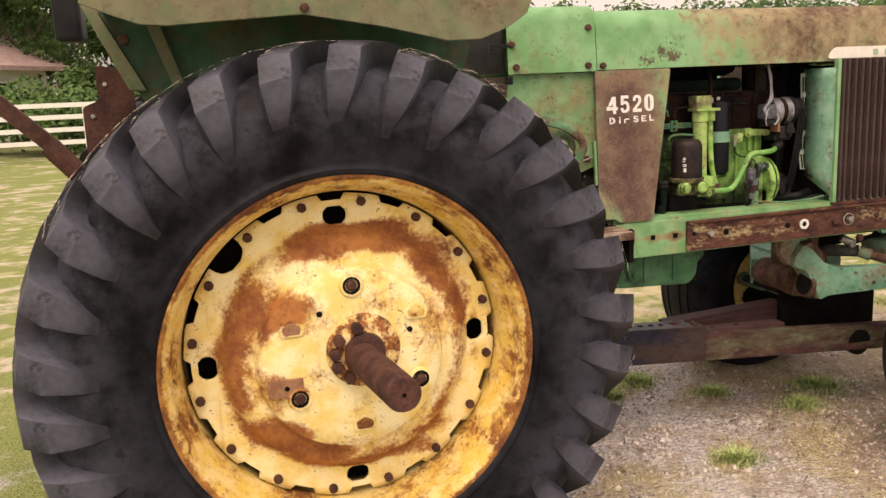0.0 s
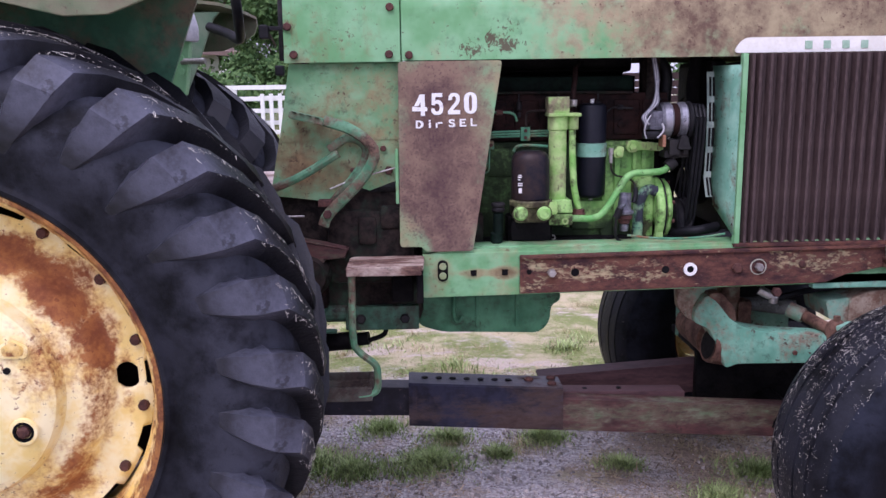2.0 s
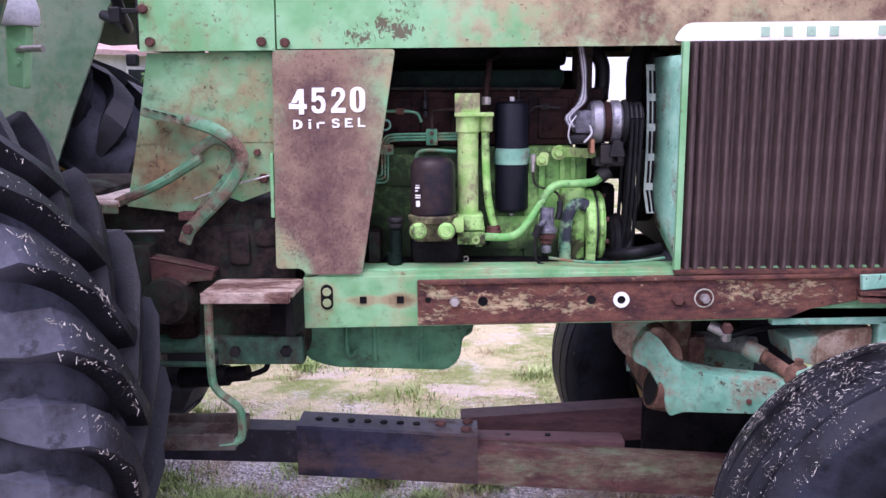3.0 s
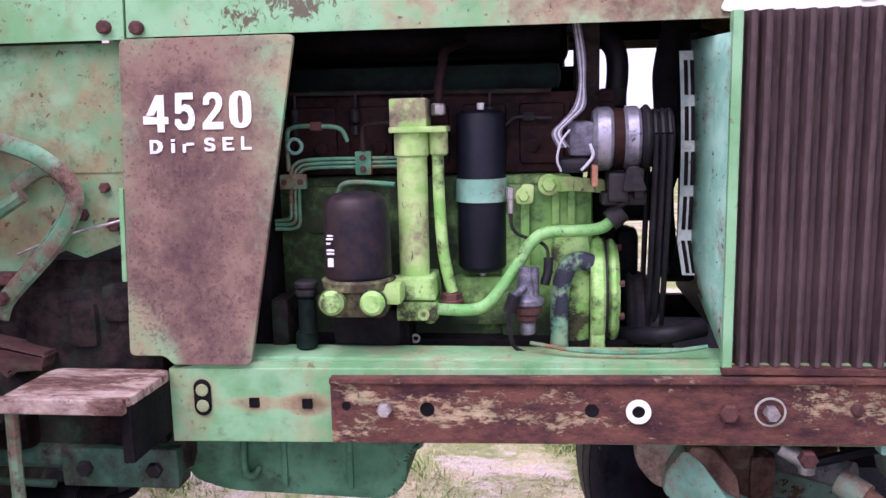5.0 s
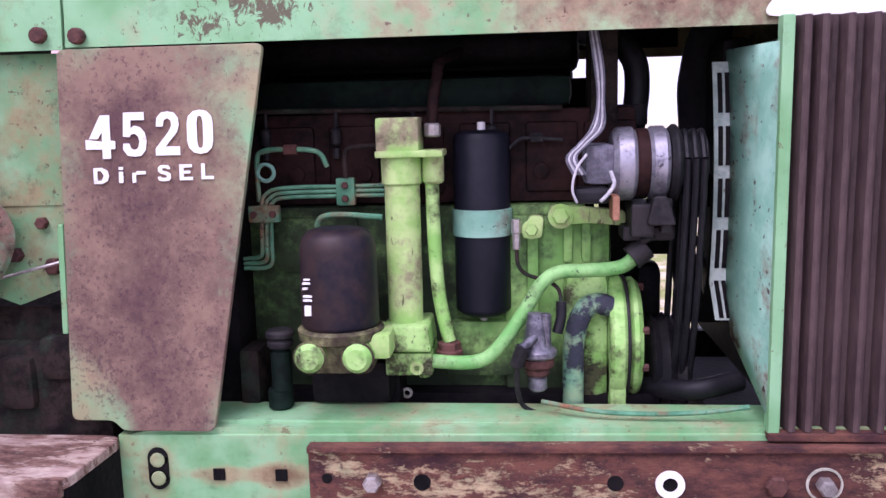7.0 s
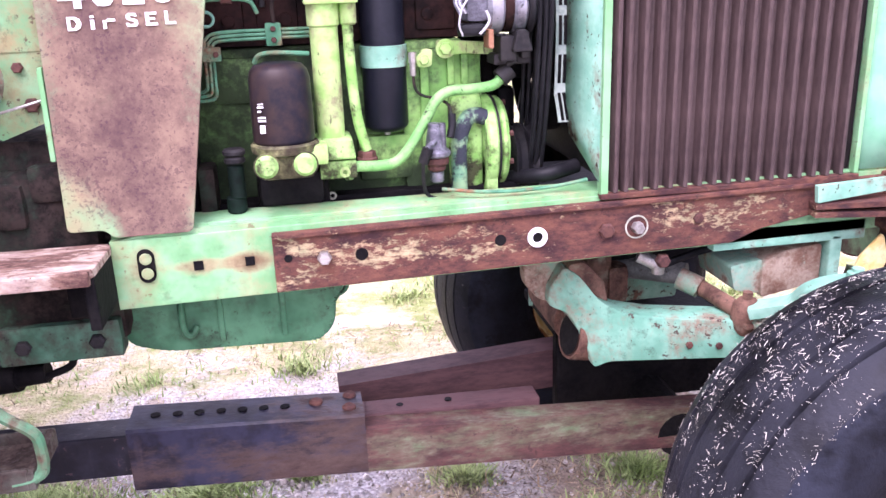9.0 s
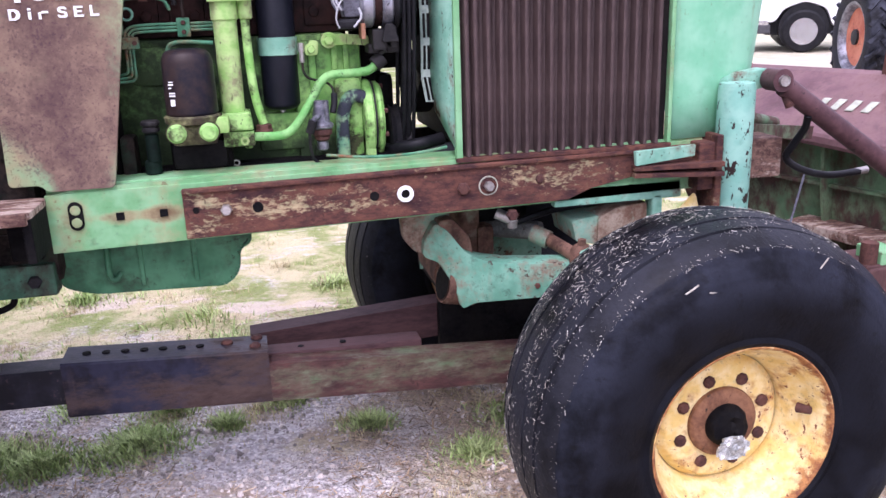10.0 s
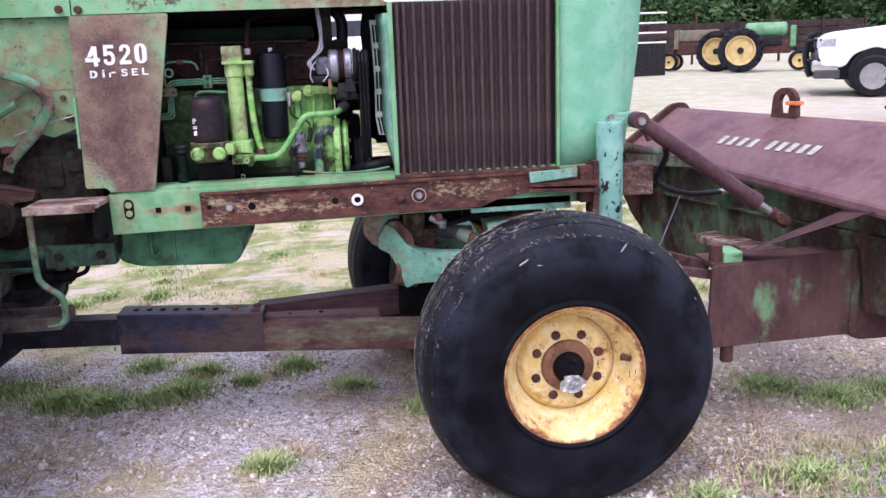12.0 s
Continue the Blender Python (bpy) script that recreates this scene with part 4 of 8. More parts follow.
lamp_body = join(prism(rounded([(-0.735, 1.47), (-0.695, 1.46), (-0.672, 1.62), (-0.725, 1.625)], 0.008), 0.0, 0.04, 0.004), *[rod((-0.7, -0.012, z), (-0.7, 0.0, z), 0.009) for z in (1.53, 1.57)])
lamp_body = fix("fender_lamp", lamp_body, green, label="green bracket with a pale round lamp", soft=True)
part("lamp_dome", lathe([(1.618, 0.046), (1.625, 0.05), (1.66, 0.05), (1.7, 0.04), (1.722, 0.02)], (-0.7, 0.02, 0), "z", 28), lamp_shell, lamp_body, "pale grey lamp shell", True)
part("lever_pin", rod((-0.7, 0.0, 1.56), (-0.625, -0.02, 1.56), 0.009), steel, lamp_body, soft=True)

# hood and cowl
def arch(x0, x1, low, top, half, r, lean=0.0):
    """A sheet-metal hood section: side, rounded shoulder, flat top."""
    pts = [(-half, low), (-half, top - r)]
    pts += [(-half + r * (1 - math.cos(a)), top - r + r * math.sin(a)) for a in (math.pi / 2 * k / 6 for k in range(1, 7))]
    pts += [(-y, z) for y, z in reversed(pts)]
    inner = [(y * (half - 0.006) / half, z - (0.006 if z > low + 0.01 else 0)) for y, z in pts]
    ring = pts + inner[::-1]
    return prism([(MID + y, z) for y, z in ring], x0, x1, 0.0, "x")


fix("hood", arch(-0.052, 1.6, 1.556, 1.782, 0.31, 0.075), green_hood, label="hood in faded green paint worn to rust", soft=True)
# Added black liner: keeps the hood from bouncing light into the bay.
fix("hood_lining", arch(-0.05, 0.955, 1.575, 1.77, 0.298, 0.07), grease_shade, label="black liner added under the hood to stop bounce light", soft=True)
fix("cowl", arch(-0.405, -0.056, 1.553, 1.8, 0.312, 0.06), green, label="mint green cowl panel", soft=True)
fix("dash", join(box(-0.425, -0.408, 0.03, 0.59, 1.56, 1.77, 0.006)), dark_iron, label="weathered grey instrument dash", soft=True)
fix("lamp_switch", join(box(-0.475, -0.447, 0.03, 0.07, 1.625, 1.665, 0.004), box(-0.45, -0.405, 0.045, 0.06, 1.65, 1.662, 0.002)), rubber_black, label="black switch box")
fix("cable_clamp", box(-0.428, -0.402, 0.0, 0.03, 1.515, 1.545, 0.005), rubber_black)
for x, z in ((-0.376, 1.577), (-0.392, 1.66), (-0.09, 1.575), (-0.085, 1.715), (-0.03, 1.572)):
    fix("cowl_bolt", bolt(x, -0.004, z, 0.0125, 0.011, 10), rust_metal)
plate = prism(rounded([(0.955, 1.566), (1.86, 1.566), (1.86, 1.612), (0.99, 1.612)], 0.022), -0.0075, -0.0035)
nameplate = fix("nameplate", plate, cream_plate, label="cream nameplate strip with faded green marks")
for k, x in enumerate([1.175, 1.232, 1.29, 1.348, 1.47, 1.528, 1.586, 1.644, 1.702]):
    ob = part("mark", box(x + 0.004, x + 0.026, -0.0095, -0.0075, 1.576, 1.6), letter_green, nameplate)
    ob.matrix_parent_inverse = Matrix()

# the tapered side panel with its number
panel = prism(rounded([(-0.064, 1.553), (0.252, 1.553), (0.157, 0.969), (0.012, 0.969), (-0.002, 0.985), (-0.069, 0.985)], 0.012), -0.006, 0.006, 0.0015)
panel = fix("side_panel", panel, panel_rust, label="rusted tapered side panel with white number")


def stencil(bars, x0, x1, z0, z1):
    """A painted character from flat strokes given in a 0..1 box."""
    out = []
    for poly in bars:
        out.append(prism([(x0 + (x1 - x0) * u, z0 + (z1 - z0) * v) for u, v in poly], -0.0088, -0.0072))
    return join(*out)


FOUR = [[(0.52, 1.0), (0.84, 1.0), (0.84, 0.42), (1.0, 0.4), (1.0, 0.22), (0.84, 0.22), (0.84, 0.0), (0.56, 0.0), (0.56, 0.22), (0.0, 0.22), (0.0, 0.44), (0.1, 0.44), (0.56, 0.4), (0.56, 0.62), (0.42, 0.46), (0.12, 0.46)]]
FIVE = [[(0.06, 1.0), (0.92, 1.0), (0.92, 0.82), (0.36, 0.82), (0.34, 0.64), (0.5, 0.7), (0.74, 0.66), (0.92, 0.54), (1.0, 0.36), (0.94, 0.14), (0.76, 0.02), (0.5, 0.0), (0.2, 0.02), (0.0, 0.16), (0.02, 0.3), (0.26, 0.3), (0.34, 0.18), (0.5, 0.15), (0.64, 0.2), (0.7, 0.34), (0.64, 0.46), (0.5, 0.52), (0.34, 0.5), (0.28, 0.44), (0.02, 0.46)]]
TWO = [[(0.04, 0.66), (0.08, 0.86), (0.26, 0.98), (0.52, 1.0), (0.78, 0.97), (0.94, 0.84), (0.97, 0.68), (0.88, 0.52), (0.4, 0.2), (0.98, 0.2), (0.98, 0.0), (0.0, 0.0), (0.0, 0.16), (0.56, 0.55), (0.67, 0.68), (0.64, 0.8), (0.5, 0.85), (0.36, 0.8), (0.32, 0.66)]]
HALF = [(0.505, 1.0), (0.25, 0.97), (0.06, 0.86), (0.0, 0.7), (0.0, 0.3), (0.06, 0.14), (0.25, 0.03), (0.505, 0.0), (0.505, 0.13), (0.42, 0.16), (0.38, 0.28), (0.38, 0.72), (0.42, 0.84), (0.505, 0.87)]
ZERO = [HALF, [(1.0 - u, v) for u, v in HALF]]
for chars, x0, x1, z0, z1 in ((FOUR, -0.0215, 0.0245, 1.3765, 1.4395), (FIVE, 0.0365, 0.0735, 1.379, 1.443), (TWO, 0.087, 0.125, 1.38, 1.443), (ZERO, 0.136, 0.1755, 1.381, 1.4445)):
    ob = part("lettering", stencil(chars, x0 - 0.002, x1 - 0.002, z0 + 0.012, z1 + 0.014), letter_white, panel)
DEE = [[(0.0, 1.0), (0.55, 1.0), (0.9, 0.82), (1.0, 0.5), (0.9, 0.18), (0.55, 0.0), (0.0, 0.0), (0.0, 0.2), (0.5, 0.2), (0.68, 0.5), (0.5, 0.8), (0.24, 0.8), (0.24, 0.1), (0.0, 0.1)]]
EYE_ = [[(0.0, 0.7), (1.0, 0.7), (1.0, 0.0), (0.0, 0.0)], [(0.0, 1.0), (1.0, 1.0), (1.0, 0.82), (0.0, 0.82)]]
EE_WORN = [[(0.0, 0.62), (0.26, 0.62), (0.26, 0.0), (0.0, 0.0)], [(0.3, 0.72), (0.95, 0.72), (0.98, 0.52), (0.3, 0.5)]]
ESS = [[(0.95, 0.84), (0.8, 1.0), (0.25, 1.0), (0.04, 0.84), (0.06, 0.6), (0.3, 0.46), (0.68, 0.38), (0.7, 0.22), (0.3, 0.2), (0.22, 0.3), (0.0, 0.28), (0.12, 0.04), (0.4, 0.0), (0.85, 0.02), (1.0, 0.2), (0.97, 0.46), (0.76, 0.58), (0.36, 0.66), (0.34, 0.8), (0.66, 0.82), (0.72, 0.74), (0.95, 0.74)]]
EE = [[(0.0, 1.0), (0.95, 1.0), (0.95, 0.8), (0.3, 0.8), (0.3, 0.6), (0.8, 0.6), (0.8, 0.42), (0.3, 0.42), (0.3, 0.2), (1.0, 0.2), (1.0, 0.0), (0.0, 0.0)]]
ELL = [[(0.0, 1.0), (0.3, 1.0), (0.3, 0.2), (1.0, 0.2), (1.0, 0.0), (0.0, 0.0)]]
for chars, x0, x1, z0, z1 in ((DEE, -0.0115, 0.0125, 1.334, 1.358), (EYE_, 0.028, 0.0345, 1.335, 1.359), (EE_WORN, 0.049, 0.0705, 1.335, 1.359), (ESS, 0.088, 0.1085, 1.3365, 1.3605), (EE, 0.122, 0.1425, 1.3375, 1.361), (ELL, 0.1555, 0.174, 1.3385, 1.362)):
    part("lettering", stencil(chars, x0 - 0.002, x1 - 0.002, z0 + 0.017, z1 + 0.017), letter_white, panel)
part("latch_strip", box(-0.079, -0.069, -0.004, 0.012, 1.12, 1.29, 0.003), green, panel)

# plates beside the clutch housing
upper = prism([(-0.395, 1.55), (-0.05, 1.55), (-0.05, 1.318), (-0.432, 1.314)], 0.02, 0.03)
fix("upper_side_plate", upper, green_plate, label="faded green side plate with rust streaks")
lower = prism([(-0.432, 1.324), (-0.05, 1.328), (-0.05, 1.2), (-0.16, 1.16), (-0.2, 1.175), (-0.3, 1.13), (-0.465, 1.15)], 0.022, 0.034)
lower = fix("lower_side_plate", lower, green_plate, label="stained green lower plate")
for x, z, r in ((-0.115, 1.29, 0.01), (-0.1, 1.222, 0.014), (-0.21, 1.225, 0.009), (-0.16, 1.24, 0.012)):
    part("plate_bolt", bolt(x, 0.022, z, r, 0.012), rust_metal, lower)
part("cable", pipe([(-0.29, 1.195, 1.17), (-0.2, 0, 1.2), (-0.1, 0.005, 1.225), (-0.07, 0.02, 1.24)][0:0] + [(-0.28, 0.0, 1.17), (-0.2, -0.004, 1.2), (-0.1, 0.0, 1.226), (-0.06, 0.02, 1.236)], 0.0025, 8), steel, lower)

# clutch pedal
arm = pipe([(-0.29, -0.03, 1.38), (-0.21, -0.035, 1.352), (-0.15, -0.04, 1.305), (-0.143, -0.04, 1.26), (-0.19, -0.035, 1.19), (-0.28, -0.03, 1.1), (-0.3, -0.03, 1.06)], 0.017, 8, 6, 0.5)
pedal = fix("clutch_pedal", arm, pedal_green, label="bent green clutch pedal arm with worn pad", soft=True)
part("pedal_pad", prism(rounded([(-0.392, 1.392), (-0.388, 1.412), (-0.29, 1.386), (-0.288, 1.366), (-0.38, 1.386)], 0.006), -0.06, 0.0, 0.003), pedal_green, pedal, "worn green pedal pad")
for k in range(4):
    part("pad_rib", strip((-0.378 + 0.022 * k, -0.063, 1.4085 - 0.0058 * k), (-0.366 + 0.022 * k, -0.063, 1.4053 - 0.0058 * k), 0.002, 0.006, (0, 0, 1)), grease_shade, pedal)
part("pivot_bolt", bolt(-0.285, -0.045, 1.098, 0.014, 0.014), rust_metal, pedal)
part("stop_block", box(-0.315, -0.272, -0.03, 0.0, 1.118, 1.14, 0.004), rust_metal, pedal)
fix("second_pedal", pipe([(-0.28, 0.0, 1.29), (-0.22, 0.0, 1.325), (-0.17, 0.0, 1.3), (-0.18, 0.0, 1.24), (-0.27, 0.0, 1.13)], 0.014, 8, 6, 0.6), pedal_green, soft=True)
fix("foot_strut", pipe([(-0.475, -0.02, 1.165), (-0.36, -0.022, 1.215), (-0.25, -0.02, 1.28)], 0.013, 8), pedal_green, soft=True)
fix("platform", box(-1.0, -0.465, -0.03, 0.62, 1.155, 1.172, 0.004), plank_pale, label="worn pale footplate")
fix("platform_edge", box(-1.0, -0.462, -0.045, -0.03, 1.14, 1.165, 0.003), pedal_green)

# clutch housing, transmission and rear axle
house = join(box(-0.62, 0.0, 0.06, 0.56, 0.72, 1.16, 0.04), box(-0.3, -0.02, 0.03, 0.1, 0.86, 1.1, 0.03), box(-1.5, -0.55, 0.08, 0.54, 0.5, 1.2, 0.06))
fix("housing_boss", box(-0.13, -0.05, 0.02, 0.1, 1.04, 1.11, 0.012), green_dirty_shaded, soft=True)
fix("housing_boss", box(-0.2, -0.14, 0.015, 0.1, 0.99, 1.08, 0.018), green_dirty_shaded, soft=True)
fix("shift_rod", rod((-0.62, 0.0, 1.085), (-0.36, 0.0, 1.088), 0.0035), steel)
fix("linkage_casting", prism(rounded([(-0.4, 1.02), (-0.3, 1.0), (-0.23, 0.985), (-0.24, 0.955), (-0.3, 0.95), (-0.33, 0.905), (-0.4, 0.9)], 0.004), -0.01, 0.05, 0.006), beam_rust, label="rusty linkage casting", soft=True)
fix("transmission_case", house, green_dirty_shaded, label="greasy green transmission case with shade in its colour", soft=True)
fix("rear_axle", lathe([(-0.45, 0.1), (-0.1, 0.12), (0.1, 0.17), (0.52, 0.17), (0.72, 0.12), (1.07, 0.1)], (-1.12, 0, 0.796), "y", 32), green_dirty_shaded, soft=True)
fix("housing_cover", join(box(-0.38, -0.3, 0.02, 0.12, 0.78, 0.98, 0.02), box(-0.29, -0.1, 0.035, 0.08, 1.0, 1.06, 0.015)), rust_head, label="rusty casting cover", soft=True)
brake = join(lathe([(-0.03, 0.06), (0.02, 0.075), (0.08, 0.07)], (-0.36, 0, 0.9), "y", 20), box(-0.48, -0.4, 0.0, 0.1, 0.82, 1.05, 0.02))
fix("valve_body", brake, green_dirty_shaded, soft=True)

# step
step = join(prism(rounded([(-0.225, -0.165), (0.0, -0.165), (0.006, 0.01), (-0.225, 0.01)], 0.03), 0.94, 0.956, 0.003, "z"), prism(rounded([(-0.225, -0.168), (-0.005, -0.168), (-0.005, -0.15), (-0.225, -0.15)], 0.006), 0.93, 0.957, 0.003, "z"))
step = fix("step", step, step_rust, label="worn pink-brown step plate")
part("step_arm", pipe([(-0.21, -0.15, 0.935), (-0.212, -0.15, 0.75), (-0.2, -0.15, 0.7), (-0.15, -0.15, 0.655), (-0.142, -0.15, 0.62), (-0.145, -0.15, 0.575), (-0.165, -0.15, 0.56), (-0.2, -0.15, 0.555)], 0.011, 8), pedal_green, step, soft=True)
lowstep = join(box(-0.46, -0.17, -0.155, 0.0, 0.548, 0.556, 0.003), box(-0.46, -0.17, -0.16, -0.15, 0.54, 0.585, 0.004), box(-0.47, -0.455, -0.16, 0.005, 0.54, 0.58, 0.004), box(-0.175, -0.16, -0.16, 0.005, 0.54, 0.58, 0.004), box(-0.46, -0.17, -0.005, 0.005, 0.54, 0.58, 0.004))
part("lower_step", lowstep, beam_rust_dark, step, "rusty lower step tread")
# Bracket coloured black to give the shade under the step.
part("step_bracket", join(box(-0.02, 0.0, -0.15, 0.08, 0.84, 0.94, 0.004), box(-0.1, -0.03, 0.03, 0.06, 0.8, 0.94, 0.005)), grease_shade, step)
brk = join(box(-0.25, -0.015, 0.04, 0.1, 0.705, 0.785, 0.006), rod((-0.5, 0.07, 0.76), (-0.24, 0.07, 0.76), 0.028), rod((-0.5, 0.06, 0.705), (-0.28, 0.06, 0.70), 0.008))
brk = fix("support_bracket", brk, bracket_green, label="dirty green support bracket")
for x in (-0.2, -0.06):
    part("bracket_bolt", bolt(x, 0.04, 0.745, 0.016, 0.014), dark_iron, brk)
fix("hose_coupler", join(rod((-0.38, 0.12, 0.64), (-0.24, 0.1, 0.655), 0.03), rod((-0.26, 0.1, 0.655), (-0.18, 0.09, 0.665), 0.022), pipe([(-0.18, 0.08, 0.66), (-0.13, 0.08, 0.68), (-0.12, 0.08, 0.72)], 0.008)), grease_shade, label="grease-black hose coupler", soft=True)

# frame rail with its bolted rusty plate
rail = prism([(0.0, 0.82), (1.66, 0.845), (1.66, 0.98), (0.0, 0.96)], 0.0, 0.022, 0.002)
rail = fix("frame_rail", join(rail, box(0.0, 1.66, 0.022, 0.11, 0.955, 0.978, 0.003), prism([(0.0, 0.956), (0.075, 0.972), (1.66, 0.986), (1.66, 0.976), (0.0, 0.95)], 0.004, 0.03)), rail_paint, label="green side frame rail")
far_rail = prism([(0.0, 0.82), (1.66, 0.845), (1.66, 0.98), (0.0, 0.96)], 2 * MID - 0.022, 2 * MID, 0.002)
# The far rail's shade is put into its darker green.
fix("frame_rail", far_rail, green_dirty_shaded)
slot = join(lathe([(-0.001, 0.016), (-0.0035, 0.016)], (0.062, 0, 0.925), "y", 20), lathe([(-0.001, 0.016), (-0.0035, 0.016)], (0.062, 0, 0.888), "y", 20), box(0.046, 0.078, -0.0035, -0.001, 0.888, 0.925))
# Raised black patch stands in for the shaded slot.
part("slot", slot, grease_shade, rail)
for z in (0.921, 0.891):
    part("slot_bolt", lathe([(-0.002, 0.012), (-0.006, 0.0115), (-0.007, 0.008)], (0.062, 0, z), "y", 12), rail_paint, rail)
for x in (0.158, 0.256):
    part("square_hole", box(x - 0.009, x + 0.009, -0.0035, 0.005, 0.889, 0.907), grease_shade, rail)
pts = [(0.302, 0.83), (1.27, 0.846), (1.335, 0.872), (1.45, 0.893), (1.66, 0.9), (1.66, 0.97), (1.0, 0.962), (0.302, 0.952)]
bplate = fix("bolted_plate", join(prism(pts, -0.014, 0.004, 0.002), prism([(0.302, 0.952), (0.302, 0.942), (1.45, 0.957), (1.45, 0.967)], -0.022, -0.012, 0.002)), plate_rust, label="rust-scaled steel plate bolted to the rail")
for x, z, r in ((0.33, 0.9, 0.008), (0.474, 0.896, 0.013), (0.758, 0.899, 0.012)):
    # Solid black discs stand in for the shade inside bolt holes.
    part("bolt_hole", lathe([(0.0, r), (-0.0155, r)], (x, 0, z), "y", 16), grease_shade, bplate)
for x, z, r, h in ((0.4, 0.897, 0.014, 0.02), (0.985, 0.9, 0.017, 0.012), (1.052, 0.902, 0.013, 0.022), (1.19, 0.909, 0.012, 0.006)):
    part("plate_bolt", bolt(x, -0.014, z, r, h), steel if x in (0.4, 1.052) else rust_metal, bplate)
part("washer", lathe([(-0.013, 0.021), (-0.019, 0.021), (-0.019, 0.011), (-0.013, 0.011)], (0.836, 0, 0.899), "y", 28, True), white_paint, bplate, "white ring washer")
part("washer_hole", lathe([(-0.012, 0.011), (-0.0165, 0.011)], (0.836, 0, 0.899), "y", 20), grease_shade, bplate)
part("washer", lathe([(-0.013, 0.026), (-0.0165, 0.0255), (-0.0165, 0.0225), (-0.013, 0.0225)], (1.052, 0, 0.902), "y", 28, True), letter_cream, bplate)

# oil pan
pan = prism(rounded([(-0.05, 0.83), (-0.02, 0.7), (0.06, 0.675), (0.38, 0.665), (0.415, 0.7), (0.42, 0.76), (0.45, 0.775), (0.45, 0.83)], 0.03), 0.1, 0.52, 0.012)
pan = fix("oil_pan", pan, pan_green, label="dark green oil pan with oily streaks", soft=True)
part("drain_pipe", pipe([(0.1, 0.09, 0.81), (0.1, 0.085, 0.73), (0.115, 0.09, 0.715), (0.125, 0.1, 0.73)], 0.007), pan_green, pan)
for x in (0.17, 0.3):
    part("pan_rib", box(x, x + 0.012, 0.094, 0.11, 0.69, 0.81, 0.003), pan_green, pan)

# grille with vertical flutes, nose and radiator side sheet
gr = box(0.972, 0.988, -0.012, 0.012, 0.975, 1.563, 0.002)
grille = fix("grille", gr, green, label="fluted brown grille in a pale green surround")
part("stile", box(1.549, 1.56, -0.01, 0.01, 0.979, 1.563, 0.002), green, grille)
part("bottom_rail", box(0.972, 1.56, -0.014, 0.01, 0.966, 0.9785, 0.002), plate_rust, grille, "rusty bottom rail")
part("backing", box(0.987, 1.55, 0.012, 0.016, 0.98, 1.56), grille_back, grille)
n = 17
stepw = (1.549 - 0.988) / n
flute = bmesh.new()
rows = []
for z in (0.98, 1.562):
    rows.append([flute.verts.new((stepw * (u - 0.5), d_y, z)) for u, d_y in ((0, 0.012), (0.2, 0.01), (0.29, -0.004), (0.36, -0.012), (0.5, -0.0145), (0.64, -0.012), (0.71, -0.004), (0.8, 0.01), (1, 0.012))])
for k in range(8):
    flute.faces.new((rows[0][k], rows[0][k + 1], rows[1][k + 1], rows[1][k]))
first = part("slat", flute, grille_steel, grille, soft=True)
first.location.x = 0.988 + stepw * 0.5
for k in range(1, n):
    o = new("slat", first.data)
    o.parent = grille
    o.location.x = 0.988 + stepw * (k + 0.5)

nose = bmesh.new()
cols = []
outline = [(1.56, -0.002), (1.66, 0.0), (1.75, 0.008), (1.82, 0.03), (1.872, 0.075), (1.9, 0.14), (1.91, 0.31)]
for z, cut in ((0.985, 0.06), (1.1, 0.045), (1.2, 0.03), (1.4, 0.008), (1.555, 0.0), (1.7, 0.0), (1.76, 0.015), (1.785, 0.06)):
    ring = [nose.verts.new((x - cut * (x - 1.56) / 0.35, y + (0.0 if z < 1.7 else cut * 0.7), z)) for x, y in outline]
    ring += [nose.verts.new((x - cut * (x - 1.56) / 0.35, 2 * MID - y - (0.0 if z < 1.7 else cut * 0.7), z)) for x, y in reversed(outline[:-1])]
    cols.append(ring)
for a, b in zip(cols, cols[1:]):
    for k in range(len(a) - 1):
        nose.faces.new((a[k], a[k + 1], b[k + 1], b[k]))
nose.faces.new(cols[-1])
nose = fix("nose", nose, nose_green, label="smooth pale green nose panel", soft=True)
mod = nose.modifiers.new("thickness", "SOLIDIFY")
mod.thickness = 0.005

sheet = bmesh.new()
a, b = [], []
for k in range(13):
    u = k / 12
    z = 1.03 + 0.5 * u
    dip = 0.014 * (1 - (2 * u - 1) ** 2)
    a.append(sheet.verts.new((0.976, 0.0, z - 0.03 * (1 - u))))
    b.append(sheet.verts.new((0.94 + dip * 0.6 + 0.1 * max(0.0, 0.2 - u), 0.15, z + 0.05 * (1 - u))))
for k in range(12):
    sheet.faces.new((a[k], a[k + 1], b[k + 1], b[k]))
sheet = fix("radiator_side_sheet", sheet, turquoise, label="blue-green radiator side sheet with slots", soft=True)
mod = sheet.modifiers.new("thickness", "SOLIDIFY")
mod.thickness = 0.004
edge_line = []
for k in range(21):
    u = 0.06 + 0.9 * k / 20
    dip = 0.014 * (1 - (2 * u - 1) ** 2)
    edge_line.append((0.94 + dip * 0.6 + 0.1 * max(0.0, 0.2 - u), 1.03 + 0.5 * u + 0.05 * (1 - u)))
flange = prism([(x - 0.026, z) for x, z in edge_line] + [(x + 0.003, z) for x, z in reversed(edge_line)], 0.142, 0.146)
flange = part("edge_flange", flange, flange_grey, sheet, "pale curved flange with pairs of slots")
